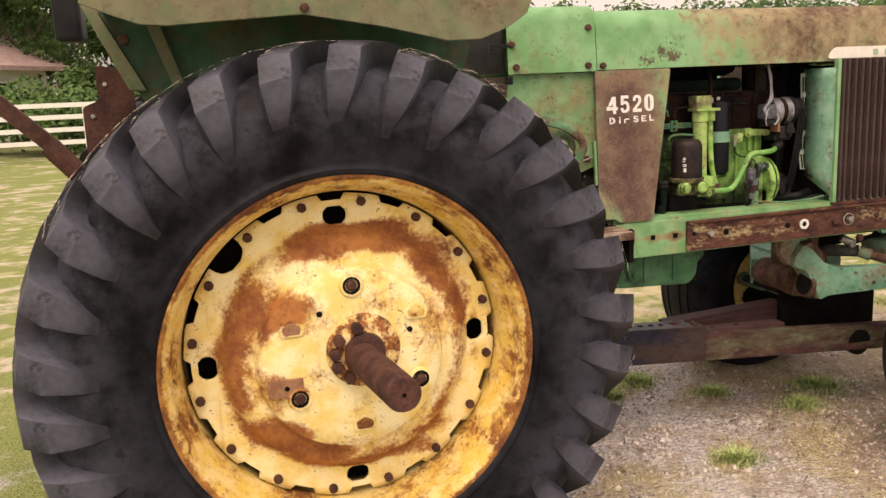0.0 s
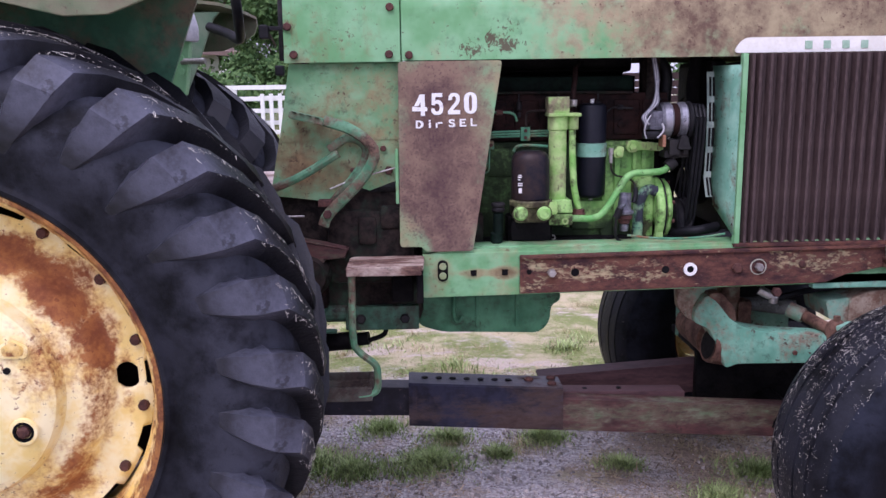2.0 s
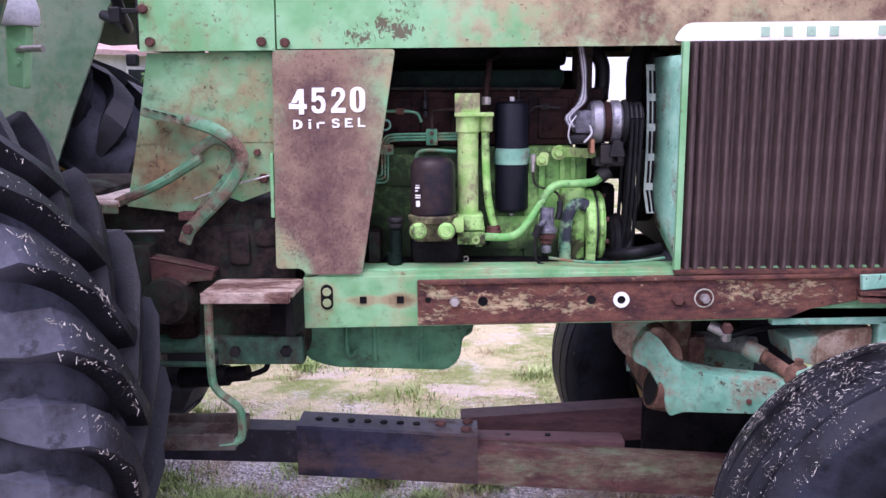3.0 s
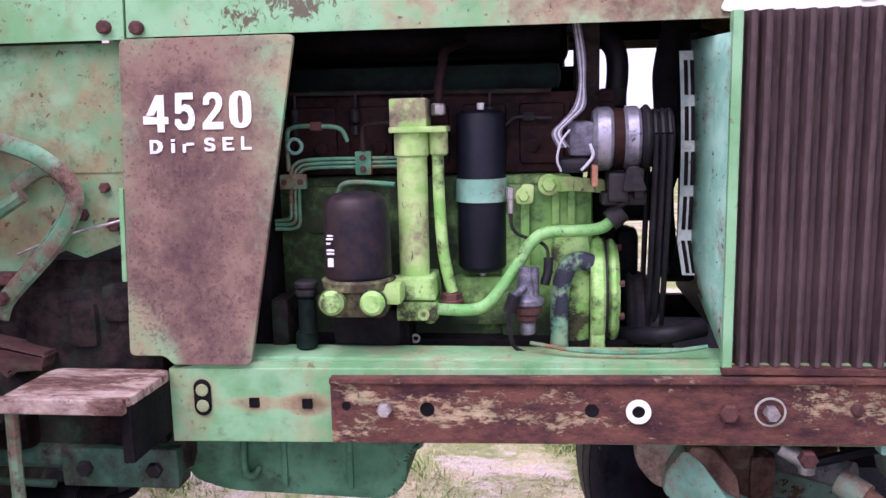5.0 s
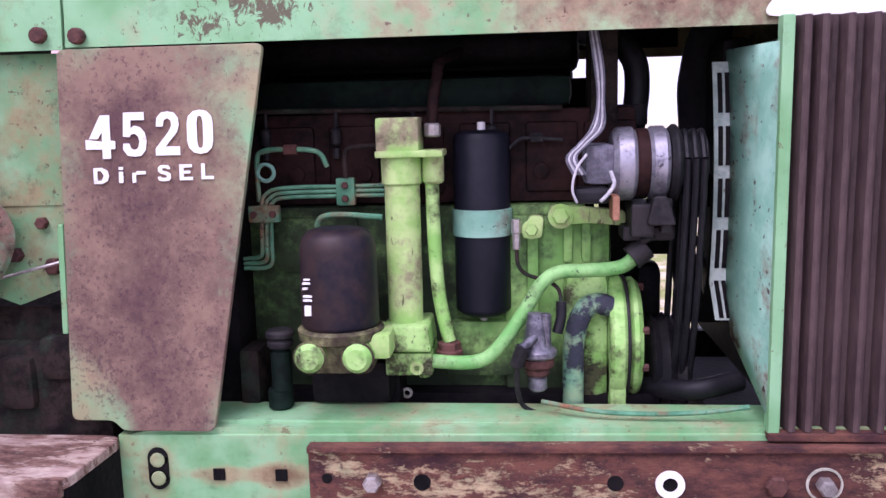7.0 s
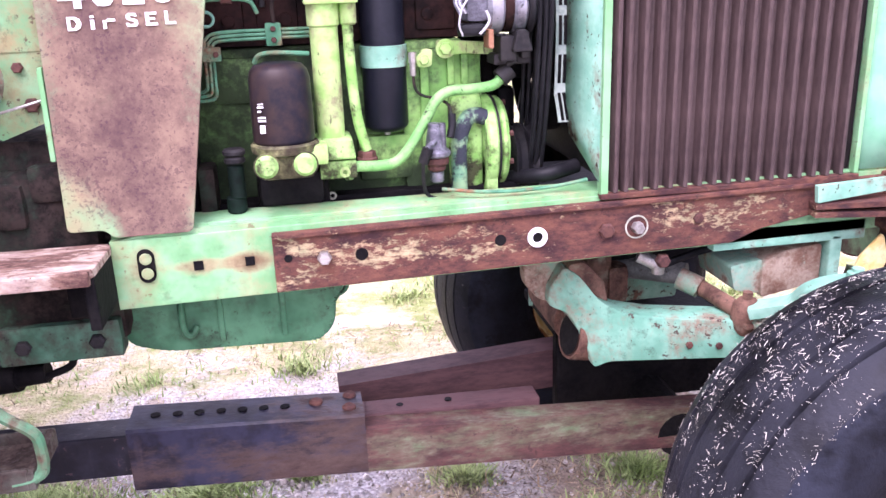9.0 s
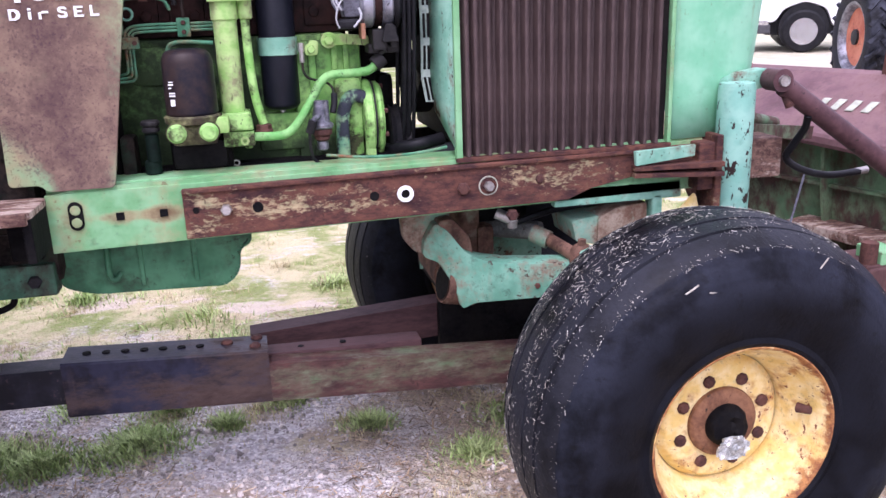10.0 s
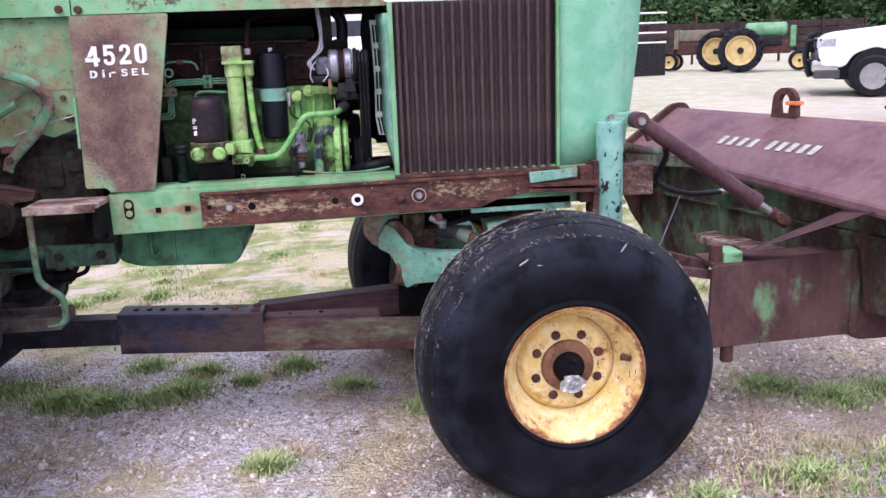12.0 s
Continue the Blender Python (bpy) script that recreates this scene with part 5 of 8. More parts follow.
for k in range(5):
    run = edge_line[4 * k:4 * k + 4]
    for dx in (-0.0165, -0.0055):
        # Thin black strips take the place of the slots' shaded openings.
        part("slot", prism([(x + dx - 0.0034, z + 0.004) for x, z in run] + [(x + dx + 0.0034, z + 0.004) for x, z in reversed(run)], 0.1405, 0.1425), grease_shade, flange)
core = join(box(0.985, 1.06, 0.06, 0.56, 1.0, 1.54, 0.01), box(0.93, 0.985, 0.15, 0.5, 1.4, 1.55, 0.02), box(1.3, 1.5, 0.1, 0.52, 1.0, 1.5, 0.03))
fix("radiator", core, grease_shade, label="dark radiator core")


def fit_to_view(ob, lean=0.0):
    """Stretch, raise and lean a body part and its own parts to fit the camera's view; lean sets the upper sheet metal
    inboard of the rail.
    """
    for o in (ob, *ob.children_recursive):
        if o.type != "MESH" or o.data in fitted_meshes:
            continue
        fitted_meshes.add(o.data)
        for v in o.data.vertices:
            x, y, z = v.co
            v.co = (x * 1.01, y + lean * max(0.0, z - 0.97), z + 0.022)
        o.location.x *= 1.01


fitted_meshes = set()
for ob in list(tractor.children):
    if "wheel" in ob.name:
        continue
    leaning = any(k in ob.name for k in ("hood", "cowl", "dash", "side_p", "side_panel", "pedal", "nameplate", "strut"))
    fit_to_view(ob, 0.075 if leaning else 0.0)

# ---- engine, in the open bay ----
def cyl_z(x, y, z0, z1, r, seg=24, bev=0.004):
    return lathe([(z0, r - bev), (z0 + bev, r), (z1 - bev, r), (z1, r - bev)], (x, y, 0), "z", seg)


def cyl_x(x0, x1, y, z, r, seg=28, bev=0.003):
    return lathe([(x0, r - bev), (x0 + bev, r), (x1 - bev, r), (x1, r - bev)], (0, y, z), "x", seg)


def eng(name, bm, mat, label="", soft=True):
    return part(name, bm, mat, engine, label, soft)


block = box(0.16, 0.74, 0.2, 0.46, 0.95, 1.315, 0.012)
engine = fix("engine", block, block_lime, label="six-cylinder diesel engine in bright oily green", soft=True)
for dims in ((0.6, 0.78, 0.185, 0.3, 0.99, 1.3, 0.02), (0.2, 0.36, 0.19, 0.24, 1.2, 1.3, 0.02), (0.5, 0.62, 0.18, 0.24, 1.02, 1.12, 0.015), (0.64, 0.66, 0.17, 0.2, 1.0, 1.28, 0.008), (0.7, 0.715, 0.172, 0.2, 1.22, 1.29, 0.004), (0.73, 0.745, 0.172, 0.2, 1.22, 1.29, 0.004)):
    eng("block_boss", box(*dims), block_lime)
eng("cylinder_head", box(0.16, 0.82, 0.205, 0.44, 1.317, 1.472, 0.01), rust_head, "rust-brown cylinder head darkened for the bay's shade")
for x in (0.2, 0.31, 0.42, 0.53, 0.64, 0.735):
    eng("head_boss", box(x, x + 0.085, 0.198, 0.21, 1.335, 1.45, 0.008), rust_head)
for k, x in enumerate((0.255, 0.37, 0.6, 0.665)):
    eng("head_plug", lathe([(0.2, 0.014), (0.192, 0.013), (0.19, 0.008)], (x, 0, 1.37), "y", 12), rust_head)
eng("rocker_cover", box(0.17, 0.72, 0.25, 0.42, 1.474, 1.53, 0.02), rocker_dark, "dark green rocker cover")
# Added black boxes that block daylight from the far side of the bay.
eng("manifold", join(box(0.0, 0.735, 0.45, 0.6, 1.0, 1.57, 0.03), box(0.0, 0.74, 0.36, 0.6, 1.54, 1.78, 0.02), box(0.72, 0.775, 0.45, 0.52, 1.0, 1.53, 0.01)), grease_shade, "black mass added to close the bay's far side")
# Added dark box, there only to close the gap behind the side panel.
eng("firewall", box(-0.04, 0.165, 0.12, 0.5, 0.95, 1.6, 0.01), grease_shade)
eng("air_pipe", rod((0.16, 0.34, 1.585), (0.72, 0.34, 1.585), 0.035), grease_shade)
eng("fuel_return_line", rod((0.19, 0.195, 1.477), (0.7, 0.195, 1.472), 0.0045, seg=8), green_dirty_shaded)
for x in (0.205, 0.325, 0.455, 0.585):
    inj = join(cyl_z(x, 0.19, 1.418, 1.448, 0.009, 10), rod((x, 0.192, 1.448), (x, 0.194, 1.474), 0.003, seg=6), cyl_z(x, 0.188, 1.396, 1.414, 0.006, 8, 0.001))
    eng("injector", inj, dark_iron)
eng("pan_flange", box(0.16, 0.86, 0.16, 0.25, 0.965, 1.0, 0.006), grease_shade)
ring = lathe([(0.16, 0.009), (0.155, 0.009), (0.155, 0.005), (0.16, 0.005)], (0.436, 0, 1.0), "y", 16, True)
eng("drain_ring", ring, letter_cream)

# lube-oil filter and its base
base = eng("filter_base", lathe([(1.118, 0.05), (1.124, 0.066), (1.138, 0.068), (1.142, 0.064)], (0.347, 0.068, 0), "z", 32), filter_cast, "oily yellow-green filter base")
part("base_block", box(0.295, 0.4, 0.03, 0.2, 1.07, 1.12, 0.012), filter_cast, base, soft=True)
part("base_foot", box(0.285, 0.42, 0.09, 0.22, 1.0, 1.075, 0.02), grease_shade, base, "greasy black base foot", True)
part("base_arm", box(0.385, 0.43, 0.03, 0.12, 1.095, 1.135, 0.008), lime_old, base, soft=True)
fil = part("oil_filter", lathe([(1.14, 0.056), (1.145, 0.0605), (1.15, 0.061), (1.265, 0.0595), (1.282, 0.055), (1.292, 0.046), (1.296, 0.03), (1.296, 0.012)], (0.347, 0.068, 0), "z", 40), filter_skin, base, "black oil filter with rust-brown bloom", True)
for x in (0.309, 0.383):
    part("plug", lathe([(0.03, 0.0225), (0.006, 0.0225), (0.002, 0.019), (-0.002, 0.016)], (x, 0, 1.104), "y", 24), lime, base, "bright green round plug", True)
    part("plug_ring", lathe([(0.012, 0.0255), (0.009, 0.0255), (0.009, 0.022), (0.012, 0.022)], (x, 0, 1.104), "y", 24, True), filter_cast, base)
part("filter_text_bar", box(0.303, 0.313, 0.0185, 0.0205, 1.222, 1.2245), white_paint, base)
for z, w_ in ((1.216, 0.012), (1.208, 0.007), (1.196, 0.017), (1.19, 0.017)):
    ob = part("filter_text_bar", box(0.3015, 0.3015 + w_, 0.0165, 0.0225, z, z + 0.003), white_paint, base)
part("filter_text_box", box(0.3035, 0.3135, 0.0150, 0.0210, 1.168, 1.183), white_paint, base)
eng("grease_block", box(0.28, 0.43, 0.13, 0.26, 0.975, 1.08, 0.012), grease_shade)

# oil cooler tube between two castings
cool = join(cyl_z(0.4425, 0.128, 1.115, 1.36, 0.0285), cyl_z(0.4425, 0.128, 1.355, 1.405, 0.0325), box(0.407, 0.475, 0.095, 0.165, 1.408, 1.462, 0.005), box(0.406, 0.512, 0.09, 0.165, 1.4, 1.411, 0.003))
cool = eng("oil_cooler", cool, lime_old, "tall yellow-green oil cooler tube with worn paint")
foot = join(prism(rounded([(0.41, 1.135), (0.482, 1.135), (0.487, 1.1), (0.486, 1.093), (0.408, 1.093), (0.408, 1.1)], 0.006), 0.08, 0.18, 0.004), box(0.412, 0.488, 0.085, 0.18, 1.052, 1.09, 0.005), cyl_z(0.472, 0.11, 1.044, 1.056, 0.009, 10, 0.001))
part("cooler_foot", foot, lime, cool, "bright green cooler foot", True)
part("foot_plug", lathe([(0.087, 0.011), (0.082, 0.011), (0.082, 0.005), (0.087, 0.005)], (0.463, 0, 1.066), "y", 16, True), lime_old, cool)
part("branch_collar", cyl_z(0.4925, 0.13, 1.357, 1.404, 0.0175), lime_old, cool, soft=True)
part("branch_tube", pipe([(0.4905, 0.13, 1.362), (0.4915, 0.13, 1.28), (0.4955, 0.128, 1.2), (0.502, 0.126, 1.15), (0.5135, 0.122, 1.1)], 0.0112, 12), lime, cool, soft=True)
part("branch_nut", join(cyl_z(0.513, 0.12, 1.082, 1.1, 0.0195, 6, 0.002), cyl_z(0.513, 0.12, 1.075, 1.088, 0.022, 20, 0.002)), rust_metal, cool)
part("top_fitting", join(cyl_z(0.4925, 0.135, 1.43, 1.452, 0.0135, 10, 0.003)), steel, cool)
part("top_hose", pipe([(0.4925, 0.135, 1.45), (0.495, 0.14, 1.49), (0.5, 0.15, 1.52), (0.505, 0.17, 1.55), (0.53, 0.25, 1.57)], 0.009, 10), rust_head, cool, soft=True)

# black canister with its strap
can = lathe([(1.128, 0.03), (1.13, 0.036), (1.138, 0.0455), (1.142, 0.047), (1.425, 0.047), (1.433, 0.043), (1.439, 0.03)], (0.567, 0.195, 0), "z", 40)
can = eng("canister", can, black_paint, "matt black cylindrical canister")
part("strap", lathe([(1.265, 0.0475), (1.266, 0.0505), (1.309, 0.0505), (1.31, 0.0475)], (0.567, 0.195, 0), "z", 40), turquoise, can, "mint green strap", True)
part("top_pin", cyl_z(0.567, 0.195, 1.437, 1.452, 0.007, 12, 0.001), white_paint, can)
part("bottom_pin", cyl_z(0.567, 0.195, 1.114, 1.13, 0.007, 12, 0.001), steel, can)

# strap bracket and sender beside it
eng("sender", join(cyl_z(0.6235, 0.155, 1.272, 1.294, 0.0085, 6, 0.001), cyl_z(0.6235, 0.155, 1.245, 1.272, 0.0065, 10, 0.001)), steel)
eng("sender_line", pipe([(0.6235, 0.155, 1.245), (0.626, 0.15, 1.22), (0.64, 0.145, 1.205), (0.672, 0.13, 1.197), (0.69, 0.115, 1.185), (0.693, 0.1, 1.16)], 0.0032, 8), green_dirty_shaded)
eng("line_boot", pipe([(0.693, 0.1, 1.17), (0.692, 0.095, 1.145), (0.686, 0.088, 1.122)], 0.0085, 10), rubber_black)
lug_plate = prism(rounded([(0.632, 1.262), (0.665, 1.262), (0.668, 1.298), (0.645, 1.3)], 0.008), 0.16, 0.18, 0.002)
eng("bracket_plate", lug_plate, lime_old)
for x, z, r in ((0.648, 1.277, 0.011), (0.695, 1.298, 0.014)):
    eng("bracket_bolt", join(bolt(x, 0.16, z, r, 0.012), lathe([(0.162, r * 1.45), (0.158, r * 1.45)], (x, 0, z), "y", 20)), lime_old)
arm = prism(rounded([(0.678, 1.282), (0.678, 1.316), (0.8, 1.306), (0.8, 1.28), (0.74, 1.285)], 0.01), 0.165, 0.185, 0.003)
eng("alternator_arm", arm, lime_old)

# fuel pump
fp = join(cyl_z(0.655, 0.085, 1.085, 1.1, 0.03, 28), lathe([(1.098, 0.028), (1.105, 0.02), (1.145, 0.014), (1.155, 0.012)], (0.652, 0.085, 0), "z", 20), cyl_z(0.668, 0.083, 1.1, 1.155, 0.0085, 14, 0.002), rod((0.65, 0.07, 1.12), (0.63, 0.05, 1.108), 0.007))
fp = eng("fuel_pump", fp, alloy, "grey alloy fuel lift pump")
part("pump_waist", join(cyl_z(0.655, 0.085, 1.068, 1.086, 0.026), cyl_z(0.655, 0.085, 1.055, 1.07, 0.0195)), rust_metal, fp, soft=True)
part("pump_bowl", cyl_z(0.655, 0.085, 1.03, 1.056, 0.0145), alloy, fp, soft=True)
part("pump_lever", join(rod((0.632, 0.05, 1.11), (0.622, 0.055, 1.08), 0.011), pipe([(0.622, 0.055, 1.085), (0.624, 0.07, 1.03), (0.64, 0.08, 1.0), (0.7, 0.06, 0.992), (0.8, 0.05, 0.99)], 0.004, 8)), dark_iron, fp)

# green coolant pipe, water pump housing and bypass elbow
eng("oil_pipe", pipe([(0.487, 0.1, 1.073), (0.54, 0.095, 1.072), (0.575, 0.095, 1.08), (0.605, 0.1, 1.11), (0.64, 0.11, 1.16), (0.662, 0.115, 1.195), (0.69, 0.12, 1.213), (0.74, 0.125, 1.215), (0.79, 0.13, 1.22), (0.815, 0.135, 1.24)], 0.0112, 14), pipe_green, "bent bright green oil pipe")
eng("pipe_end", join(rod((0.805, 0.135, 1.232), (0.828, 0.138, 1.25), 0.02), rod((0.82, 0.12, 1.262), (0.835, 0.11, 1.272), 0.006)), dark_iron)
housing = join(cyl_x(0.772, 0.8, 0.215, 1.083, 0.108, 48, 0.006), box(0.772, 0.8, 0.13, 0.3, 0.975, 1.06, 0.01), box(0.7, 0.775, 0.16, 0.3, 0.98, 1.2, 0.02))
housing = eng("pump_housing", housing, lime, "round bright green pump housing")
part("cover", cyl_x(0.803, 0.826, 0.22, 1.083, 0.102, 48, 0.008), lime, housing, soft=True)
part("gasket", cyl_x(0.799, 0.804, 0.216, 1.083, 0.106, 48, 0.001), dark_iron, housing)
for a in (100, 160, 200, 255):
    part("cover_bolt", rod((0.824, 0.22 + 0.09 * math.cos(radians(a)), 1.083 + 0.09 * math.sin(radians(a))), (0.834, 0.22 + 0.09 * math.cos(radians(a)), 1.083 + 0.09 * math.sin(radians(a))), 0.007, seg=6), rust_metal, housing)
eng("bypass_elbow", pipe([(0.775, 0.15, 1.15), (0.748, 0.147, 1.156), (0.728, 0.145, 1.14), (0.716, 0.143, 1.1), (0.714, 0.142, 1.05), (0.714, 0.142, 0.99)], 0.0175, 16), beam_elbow, "flaking blue-green hose elbow")

# alternator
alt = join(cyl_x(0.772, 0.81, 0.135, 1.382, 0.0575, 36, 0.008), cyl_x(0.826, 0.856, 0.135, 1.382, 0.058, 36, 0.006))
alt = eng("alternator", alt, alloy, "grey aluminium alternator")
part("stator", cyl_x(0.808, 0.828, 0.135, 1.382, 0.0545, 36), rust_head, alt, "rusty stator ring", True)
part("regulator", join(box(0.728, 0.775, 0.09, 0.16, 1.352, 1.415, 0.012)), wire_grey, alt, soft=True)
part("plug_block", box(0.712, 0.765, 0.075, 0.12, 1.325, 1.35, 0.008), rubber_black, alt)
part("fan_plate", cyl_x(0.858, 0.874, 0.135, 1.382, 0.06, 36, 0.006), dark_iron, alt, soft=True)
part("pulley", lathe([(0.876, 0.045), (0.878, 0.052), (0.886, 0.046), (0.894, 0.053), (0.902, 0.046), (0.91, 0.052), (0.913, 0.045)], (0, 0.135, 1.382), "x", 32), dark_iron, alt, soft=True)
bracket = join(box(0.8, 0.835, 0.1, 0.19, 1.27, 1.322, 0.005), box(0.845, 0.862, 0.1, 0.18, 1.275, 1.33, 0.004), box(0.79, 0.87, 0.12, 0.19, 1.262, 1.285, 0.004))
part("bracket", bracket, dark_iron, alt)
part("mount_leg", prism(rounded([(0.832, 1.335), (0.852, 1.335), (0.866, 1.29), (0.822, 1.29)], 0.006), 0.085, 0.15, 0.003), dark_iron, alt)
part("terminal", box(0.768, 0.779, 0.07, 0.12, 1.3, 1.338, 0.003), rust_light, alt)
for k in range(5):
    o = 0.0045 * k
    wire = pipe([(0.735 + o * 0.6, 0.12, 1.6), (0.744 + o * 0.7, 0.105, 1.53), (0.748 + o * 0.5, 0.1, 1.48), (0.738 + o, 0.09, 1.44), (0.718 + o * 0.7, 0.08, 1.415), (0.7 + o * 0.8, 0.075, 1.395), (0.71 + o, 0.072, 1.37)], 0.0019, 6)
    part("wire", wire, wire_white if k % 2 else wire_grey, alt)
part("wire", pipe([(0.73, 0.08, 1.4), (0.715, 0.07, 1.38), (0.708, 0.068, 1.35), (0.715, 0.07, 1.328)], 0.0022, 6), wire_white, alt)
part("wire", pipe([(0.765, 0.075, 1.375), (0.77, 0.07, 1.355), (0.758, 0.068, 1.338), (0.75, 0.07, 1.33)], 0.003, 6), wire_white, alt)

# coolant outlet plate, hose, belts, fan and shroud edge
eng("outlet_plate", join(box(0.745, 0.79, 0.2, 0.3, 1.44, 1.6, 0.006), box(0.72, 0.82, 0.21, 0.4, 1.42, 1.46, 0.01)), green_dirty_shaded)
eng("radiator_hose", pipe([(0.82, 0.26, 1.43), (0.828, 0.26, 1.5), (0.822, 0.265, 1.55), (0.79, 0.28, 1.585), (0.74, 0.3, 1.6)], 0.021, 14), rubber_black, "black rubber radiator hose")
eng("hose_clamp", cyl_z(0.82, 0.26, 1.44, 1.475, 0.026, 20, 0.002), dark_iron)
for k, x in enumerate((0.88, 0.893, 0.905)):
    loop = [(x, 0.085, 1.39), (x, 0.12, 1.43), (x, 0.18, 1.38), (x, 0.22, 1.2), (x, 0.25, 1.0), (x, 0.2, 0.97), (x, 0.14, 1.1), (x, 0.095, 1.3), (x, 0.085, 1.39)]
    eng("fan_belt", pipe(loop, 0.0055, 8, 5), rubber_black)
eng("crank_pulley", lathe([(0.845, 0.08), (0.85, 0.088), (0.862, 0.078), (0.874, 0.088), (0.886, 0.078), (0.9, 0.088), (0.905, 0.08)], (0, 0.24, 1.03), "x", 36), dark_iron)
eng("fan_hub", cyl_x(0.83, 0.93, 0.31, 1.26, 0.05), grease_shade)
for k in range(6):
    a = radians(60 * k + 15)
    c, s_ = math.cos(a), math.sin(a)
    blade = bmesh.new()
    vs = [blade.verts.new((0.925 + dx, 0.31 + c * r - s_ * w_, 1.26 + s_ * r + c * w_)) for r, w_, dx in ((0.05, -0.03, -0.01), (0.05, 0.03, 0.012), (0.165, 0.045, 0.016), (0.165, -0.045, -0.014))]
    blade.faces.new(vs)
    bmesh.ops.solidify(blade, geom=blade.faces[:], thickness=0.003)
    eng("fan_blade", blade, grease_shade, soft=False)
shroud = lathe([(0.935, 0.185), (0.985, 0.185), (0.985, 0.193), (0.935, 0.193)], (0, 0.36, 1.27), "x", 40, True)
eng("fan_shroud", shroud, grease_shade)
eng("shroud_plate", prism(rounded([(0.98, 1.62), (0.928, 1.62), (0.905, 1.575), (0.893, 1.5), (0.9, 1.4), (0.915, 1.3), (0.98, 1.3)], 0.02), 0.25, 0.262), grease_shade, "black sheet fan shroud")
# Black filler boxes added to shut out the bright gap by the belts.
eng("timing_cover", join(box(0.785, 0.85, 0.3, 0.5, 0.95, 1.42, 0.02), box(0.83, 0.875, 0.26, 0.34, 0.96, 1.2, 0.02)), grease_shade, "black mass added to block the gap behind the pump")
eng("lower_hose", pipe([(0.83, 0.2, 1.0), (0.9, 0.12, 1.02), (0.98, 0.14, 1.03)], 0.017, 12), rubber_black)
eng("rail_cable", pipe([(0.66, 0.06, 1.02), (0.74, 0.035, 1.014), (0.82, 0.03, 1.012), (0.9, 0.028, 1.016), (0.965, 0.025, 1.026)], 0.004, 8), line_green)

# injection lines and their clips
clip = eng("line_clip", join(box(0.186, 0.238, 0.13, 0.145, 1.297, 1.325, 0.004)), line_green, "green clip plate for the fuel lines")
for x in (0.196, 0.228):
    part("clip_bolt", bolt(x, 0.13, 1.311, 0.006, 0.005), rust_metal, clip)
clip = eng("line_clip", join(box(0.327, 0.359, 0.16, 0.175, 1.32, 1.366, 0.004)), line_green)
for z in (1.332, 1.354):
    part("clip_bolt", bolt(0.343, 0.16, z, 0.006, 0.005), rust_metal, clip)
for k in range(3):
    o = 0.008 * k
    eng("fuel_line", pipe([(0.45, 0.17, 1.352 - o), (0.34, 0.168, 1.352 - o), (0.24, 0.16, 1.351 - o), (0.212 + o * 0.6, 0.15, 1.342 - o), (0.206 + o, 0.14, 1.32), (0.205 + o, 0.138, 1.26), (0.2 + o, 0.14, 1.24 - o), (0.17, 0.145, 1.235 - o)], 0.0034, 8), line_green)
eng("fuel_line", pipe([(0.2, 0.15, 1.33), (0.2, 0.15, 1.395), (0.21, 0.15, 1.412), (0.25, 0.15, 1.415), (0.3, 0.155, 1.41), (0.315, 0.16, 1.385)], 0.0042, 8), line_green)
eng("line_nut", rod((0.247, 0.15, 1.414), (0.268, 0.15, 1.414), 0.009, seg=6), rust_metal)
loop = lathe([(0.145, 0.0165), (0.14, 0.0165), (0.138, 0.013), (0.14, 0.0105), (0.145, 0.0105)], (0.216, 0, 1.378), "y", 24, True)
eng("line_coil", loop, turquoise)
eng("fuel_line", pipe([(0.345, 0.16, 1.366), (0.345, 0.16, 1.4), (0.356, 0.158, 1.415), (0.41, 0.155, 1.418)], 0.0042, 8), green_dirty_shaded)
eng("fuel_line", pipe([(0.3, 0.13, 1.29), (0.31, 0.125, 1.305), (0.34, 0.12, 1.31), (0.41, 0.12, 1.305)], 0.005, 8), line_green)
eng("fuel_line", pipe([(0.61, 0.19, 1.405), (0.63, 0.188, 1.422), (0.65, 0.187, 1.424), (0.7, 0.187, 1.42)], 0.0032, 8), dark_iron)
eng("line_nut", rod((0.648, 0.187, 1.424), (0.668, 0.187, 1.424), 0.0085, seg=6), dark_iron)
# oil filler beside the filter
filler = eng("oil_filler", join(cyl_z(0.245, 0.075, 1.03, 1.1, 0.0165), cyl_z(0.24, 0.08, 1.0, 1.035, 0.02)), rocker_dark, "dark oil filler neck")
part("filler_cap", join(cyl_z(0.245, 0.075, 1.118, 1.132, 0.0225), cyl_z(0.245, 0.075, 1.102, 1.117, 0.021)), dark_iron, filler, "grey filler cap", True)
eng("breather", box(0.165, 0.2, 0.1, 0.18, 0.99, 1.09, 0.01), green_dirty_shaded)

# ---- front axle and steering ----
outline = [(0.945, 0.806), (0.977, 0.782), (1.016, 0.727), (1.061, 0.704), (1.133, 0.699), (1.257, 0.708), (1.42, 0.718), (1.42, 0.645), (1.267, 0.62), (1.137, 0.597), (1.036, 0.579), (1.007, 0.557), (0.989, 0.619), (0.954, 0.69), (0.91, 0.706), (0.915, 0.754)]
ax = prism(rounded(outline, 0.014, 3), 0.0, 0.09, 0.004)
for v in ax.verts:
    v.co.y += 0.075 - 0.55 * (v.co.x - 1.0)
ax = fix("front_axle", ax, axle_green, label="blue-green cast front axle arm", soft=True)
socket = lathe([(0.0, 0.04), (-0.008, 0.043), (-0.008, 0.047), (0.0, 0.05), (0.09, 0.052)], axis="x", seg=28)
